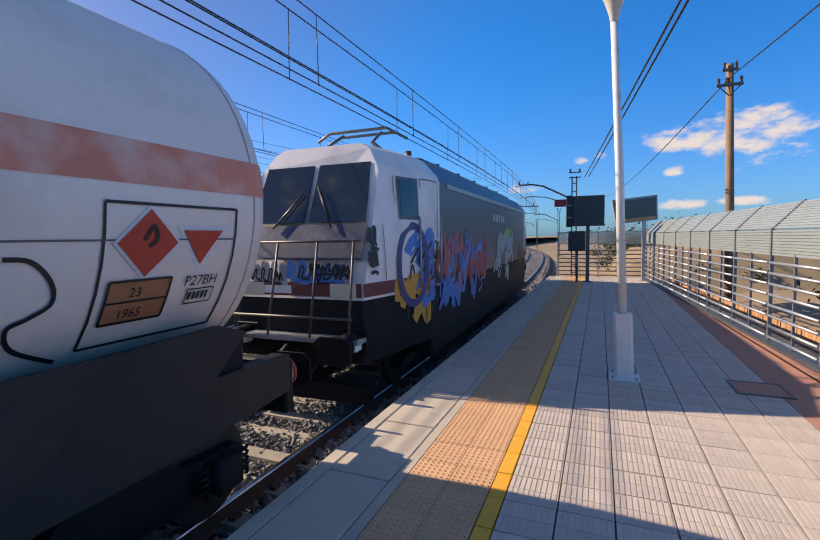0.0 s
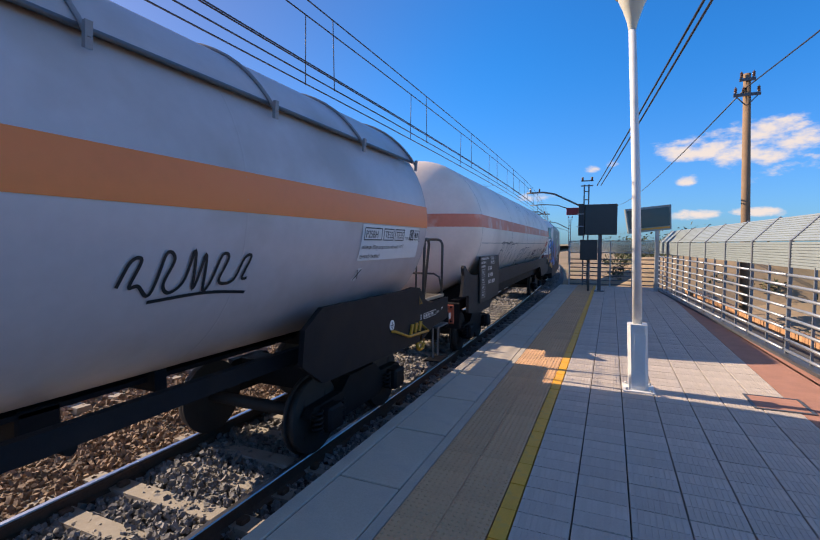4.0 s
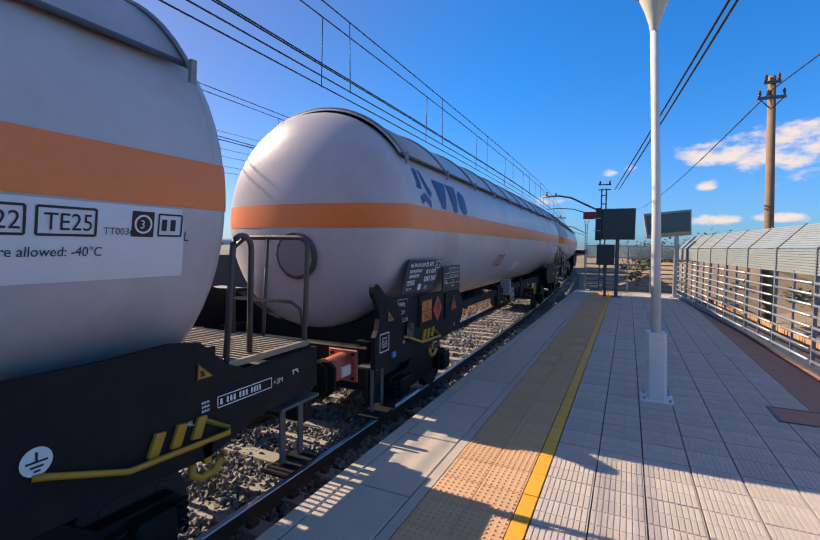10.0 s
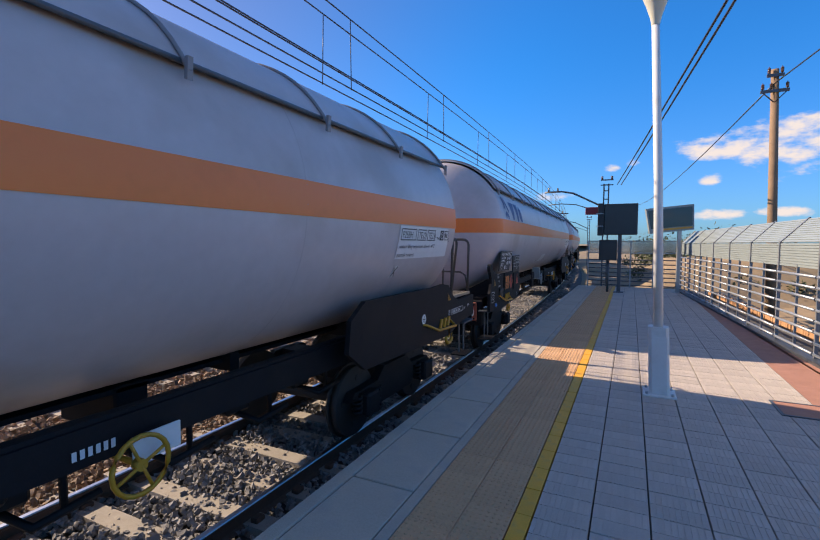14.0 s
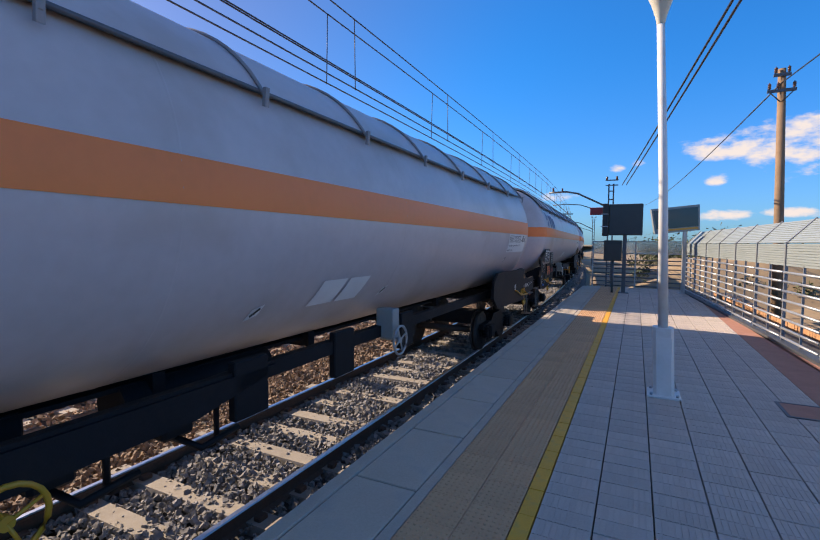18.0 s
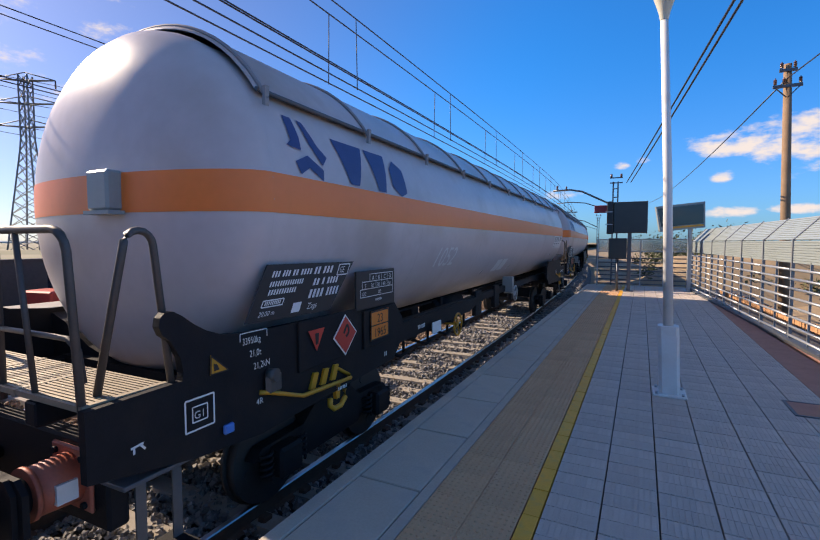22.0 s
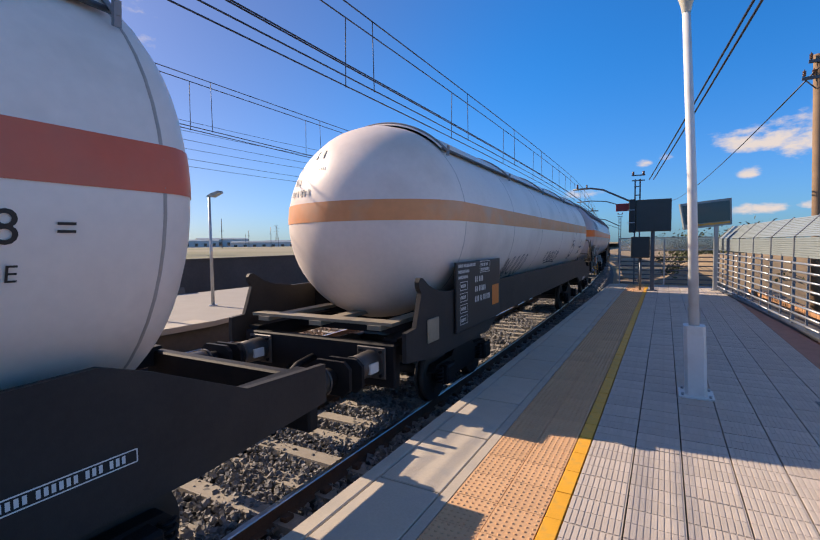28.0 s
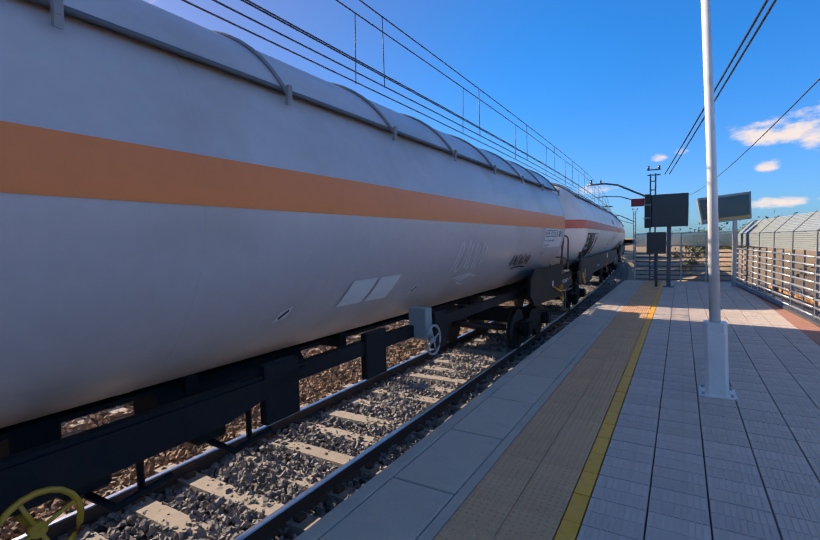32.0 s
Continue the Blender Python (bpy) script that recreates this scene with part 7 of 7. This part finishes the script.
        panel("maroon_band", -1.08, 1.08, 1.2, 1.4, 0.014, M_purple, "maroon stripe")
        panel("number_bar", -0.75, -0.1, 1.23, 1.35, 0.02, M_label, "pale number bar")
        for x in (-0.8, 0.8):
            panel("headlight", x - 0.22, x + 0.2, 1.19, 1.39, 0.03, M_bowl, "square headlight cluster")
        bars_at = [((-1.05, 1.98, 0.1), (1.05, 1.98, 0.1)), ((-1.05, 0.85, 0.25), (1.05, 0.85, 0.25))] + [((x, 1.98, 0.1), (x * 1.05, 0.5, 0.28)) for x in (-0.95, -0.35, 0.35, 0.95)]
        for a, b in bars_at:
            bm = B()
            tube(bm, [face(*a), face(*b)], 0.02, 6)
            part("handrail", bm, M_rail_dark, c, "handrail on the cab end")
        bm = B()
        box(bm, -1.15, 1.15, min(d * H, d * (H + 0.3)), max(d * H, d * (H + 0.3)), 0.58, 0.64)
        part("footboard", bm, M_galv, c)
        bm = B()
        prism(bm, [(-1.3, -0.1), (1.3, -0.1), (1.1, -0.36), (-1.1, -0.36)], 1, min(d * H, d * (H - 0.2)), max(d * H, d * (H - 0.2)))
        part("rail_guard", bm, M_frame, c)
        buffers(t, d * H, d, M_frame)
        # side window and door of the cab
        bm = B()
        ya, yb = sorted((d * 7.17, d * 6.7))
        patch(bm, skin, [(ya - 0.03, 2.34), (yb + 0.03, 2.34), (yb + 0.03, 3.02), (ya - 0.03, 3.02)], 0.03, 3)
        part("window_frame", bm, M_steel_dark, c, "black rubber window surround")
        bm = B()
        patch(bm, skin, [(ya + 0.02, 2.4), (yb - 0.02, 2.4), (yb - 0.02, 2.98), (ya + 0.02, 2.98)], 0.036, 3)
        part("side_window", bm, M_glass_dark, c, "dark cab side window")
        y = d * (H - 1.9)
        bm = B()
        boxline(bm, skin, y - 0.33, y + 0.33, 1.18, 3.03, 0.022, off=0.012)
        part("door_joint", bm, M_steel_dark, c)
        for dy in (-0.42, 0.42):
            bm = B()
            tube(bm, [skin(y + dy, 1.2, 0.05), skin(y + dy, 2.4, 0.05)], 0.018, 6)
            part("grab_rail", bm, M_galv, c)
        for yj, z0, z1 in ((d * 7.62, 1.42, 2.26), (d * 7.28, 2.6, 3.02)):
            bm = B()
            stroke(bm, skin, [(yj, z0), (yj, z1)], 0.016, 0.02, False)
            part("panel_joint", bm, M_steel_dark, c)
        bm = B()
        patch(bm, skin, [(d * (H - 0.01), 1.2), (d * (H - 2.38), 1.2), (d * (H - 2.38), 1.4), (d * (H - 0.01), 1.4)], 0.003, 6)
        part("maroon_stripe", bm, M_purple, c)
    # roof
    bm = B()
    box(bm, -0.95, 0.95, -5.2, 5.2, 3.5, 3.64, 0.04)
    part("roof_hatch", bm, M_loco_grey, body)
    for k in range(5):
        bm = B()
        box(bm, -0.7, 0.7, -4.6 + 2 * k, -3.2 + 2 * k, 3.58, 3.76, 0.05)
        part("roof_box", bm, M_steel_dark, body)
    for k in range(6):
        bm = B()
        disc(bm, (0.55, -4.9 + 1.9 * k, 3.7), (0, 0, 1), 0.07, 0.28, 10)
        part("insulator", bm, M_porcelain, body)
    bm = B()
    box(bm, 1.36, 1.51, -5.3, 5.3, 2.98, 3.07)
    part("gutter", bm, M_panel, body, "pale strip along the roof edge")
    for yb, up in ((-6.3, True), (6.3, False)):
        h = 0.62 if up else 0.12
        bm = B()
        for x in (-0.45, 0.45):
            tube(bm, [(x * 1.2, yb + 0.9, 3.5), (x, yb - 0.1, 3.42 + h * 0.55)], 0.035, 6)
            tube(bm, [(x, yb - 0.1, 3.42 + h * 0.55), (x * 0.9, yb + 0.4, 3.42 + h)], 0.028, 6)
            tube(bm, [(x * 1.1, yb - 0.7, 3.42), (x * 1.1, yb + 0.9, 3.5)], 0.04, 6)
        for dy in (0.2, 0.6):
            tube(bm, [(-0.85, yb + dy, 3.3 + h), (-0.6, yb + dy, 3.44 + h), (0.6, yb + dy, 3.44 + h), (0.85, yb + dy, 3.3 + h)], 0.03, 6)
        part("pantograph", bm, M_steel_dark, t, "lowered current collector")
    # graffiti along the side
    S = lambda y, z, off=0.0: skin(y - 0.9, z + 0.38, 0.006 + off)
    rng = random.Random(5)
    for y0, y1, z0, z1, mt, n in ((-6.2, -5.3, 0.5, 1.75, M_sprayblue, 12), (-6.45, -5.5, 0.25, 1.0, M_sprayorange, 10), (-5.2, -0.8, 0.25, 1.7, M_sprayred, 18), (-5.0, -0.6, 0.26, 1.8, M_sprayblue, 20),
                                  (-0.2, 3.6, 0.26, 1.75, M_spraygrey, 18), (-0.2, 3.6, 1.2, 1.9, M_spraygreen, 7), (-6.3, -5.0, 0.26, 1.6, M_ink, 12), (3.8, 6.5, 0.26, 1.4, M_ink, 8)):
        bm = B()
        for k in range(n):
            y, z = rng.uniform(y0, y1 - 0.3), rng.uniform(z0, z1 - 0.3)
            q = [(y, z), (y + rng.uniform(0.05, 0.5), z + rng.uniform(0.1, 0.7)), (y + rng.uniform(0.2, 0.7), z + rng.uniform(-0.2, 0.3)), (y + rng.uniform(0.3, 0.8), z + rng.uniform(0.2, 0.8))]
            q = [(min(max(a, y0), y1), min(max(b, z0), z1)) for a, b in q]
            stroke(bm, S, q, rng.uniform(0.05, 0.2) if mt is not M_ink else rng.uniform(0.03, 0.07), 0.001 + 0.0006 * k)
        part("graffiti", bm, mt, body, "bold spray-painted lettering")
    bm = B()
    c = [(-5.95 + 0.42 * math.cos(a / 14 * 2 * math.pi), 1.22 + 0.64 * math.sin(a / 14 * 2 * math.pi)) for a in range(15)]
    stroke(bm, S, c, 0.13, 0.016)
    part("graffiti_ring", bm, M_navy, body)
    bm = B()
    bars(bm, S, 0.2, 2.1, [[0.3, 0.3, 0.3, 0.2, 0.3]], 0.2, off=0.004)
    bars(bm, S, -6.45, 1.66, [[0.28]], 0.09, off=0.004)
    part("lettering", bm, M_label, body)
    bm = B()
    nose = lambda x, z, off=0.0: Vector((x * 0.78, -(H + 0.018 + off), z))
    for k, (x, z, w, h, m) in enumerate(((-1.25, 1.45, 1.1, 0.26, M_spraygrey), (-0.2, 1.45, 1.3, 0.24, M_sprayblue), (-1.2, 1.42, 0.9, 0.2, M_ink), (0.05, 1.42, 1.2, 0.24, M_ink), (0.3, 1.55, 0.9, 0.16, M_ink))):
        bm = B()
        for p in scrawl(x, z, w, h, 5, 21 + k):
            stroke(bm, nose, p, 0.035 if m is M_ink else 0.09, 0.001 + 0.002 * k)
        part("graffiti", bm, m, cabs[-1], "sprayed tag")
    bm = B()
    for p in scrawl(-7.1, 1.2, 0.22, 0.32, 2, 5) + scrawl(-7.08, 1.55, 0.24, 0.3, 2, 8):
        stroke(bm, S, p, 0.05, 0.004)
    part("graffiti", bm, M_ink, cabs[-1])
    # running gear
    bm = B()
    box(bm, -1.2, 1.2, -2.6, 2.6, -0.38, -0.1, 0.03)
    part("transformer", bm, M_frame, t)
    for yc in (-5.2, 5.2):
        for sx in (-1, 1):
            bm = B()
            prism(bm, [(yc - 1.9, -0.1), (yc + 1.9, -0.1), (yc + 1.7, 0.05), (yc - 1.7, 0.05)], 0, sx * 1.15 - 0.08, sx * 1.15 + 0.08)
            part("bogie_frame", bm, M_frame, t)
        for y in (yc - 1.3, yc + 1.3):
            wheelset(t, y)
    bm = B()
    box(bm, -1.47, 1.47, -6.2, 6.2, -0.12, 0.3, 0.04)
    part("skirt", bm, M_frame, t, "black underframe skirt")
    return t


# ---- the train ----
BLACKTAGS = {"strokes": [(M_ink, 0.05, chick(-3.95, 1.72, 1.15) + chick(0.3, 1.7, 0.8)), (M_ink, 0.04, scrawl(-2.6, 1.9, 1.9, 0.42, 5, 31) + [[(-3.3, 1.6), (-2.2, 1.78)], [(-3.2, 1.5), (-1.9, 1.6)], [(-1.9, 1.75), (-1.4, 1.7), (-1.5, 1.5)]]),
             (M_ink, 0.025, scrawl(1.2, 1.75, 0.6, 0.35, 3, 5) + scrawl(3.0, 1.7, 1.2, 0.3, 5, 8))]}
TRAIN = [
    (locomotive(), 13.95, 5.2),
    (white_wagon("a"), -3.95, 5.6),
    (grey_wagon("", M_inkred, BLACKTAGS, True, True, "black spray scrawls"), -23.12, 6.2),
    (grey_wagon("1020", M_inkred, {"num_y": -3.6, "num_z": 1.6}, True, False, "red painted 1020"), -42.62, 6.2),
    (grey_wagon("1012", M_inkred, {"num_y": 4.2, "num_z": 1.5}, True, False, "red painted 1012"), -62.08, 6.2),
    (grey_wagon("", M_inkred, {}, True, False, "clean grey sides"), -81.52, 6.2),
    (grey_wagon("1049", M_inkwhite, {"num_y": -5.3, "num_z": 1.6}, False, True, "white painted 1049", "triangle first"), -101.09, 6.2),
    (grey_wagon("1052", M_inkwhite, {"num_y": -5.0, "num_z": 1.68}, False, True, "white painted 1052", "triangle first"), -120.7, 6.2),
    (grey_wagon("1030", M_inkred, {"num_y": -4.65, "num_z": 1.58, "strokes": [(M_ink, 0.022, scrawl(-2.95, 1.4, 1.4, 0.36, 5, 17))]}, False, True, "red painted 1030", "white triangle last"), -140.38, 6.2),
    (white_wagon("b"), -159.3, 5.6),
    (white_wagon("c"), -177.5, 5.6),
    (grey_wagon("", M_inkred, {"strokes": [(M_inkwhite, 0.028, scrawl(1.2, 1.55, 1.2, 0.5, 4, 41) + [[(1.6, 1.45), (2.1, 1.5), (1.7, 1.4), (2.0, 1.35)]]), (M_ink, 0.03, scrawl(3.9, 1.5, 1.3, 0.26, 7, 43))]}, True, True, "white and black scrawls"), -196.0, 6.2),
]
lay_paving()


def run(t):
    """Metres travelled by the train after t seconds; it gathers speed slowly."""
    return 5.4 * t + 0.0275 * t * t


def wagon_pose(s, half):
    a, c = Vector(on_track(s - half)[:2]), Vector(on_track(s + half)[:2])
    m = (a + c) / 2
    return pose(m.x, m.y, 0, 0, 0, math.degrees(math.atan2(-(c - a).x, (c - a).y)))


def motions():
    for ob, s0, half in TRAIN:
        walk(ob, [(k * 0.5, wagon_pose(s0 + run(k * 0.5), half)) for k in range(65)])
    for w in WHEELS:
        p = w.location.copy()
        rows = [(k * 0.1, pose(p.x, p.y, p.z, -math.degrees(run(k * 0.1) / 0.46))) for k in range(321)]
        walk(w, rows)


motions()
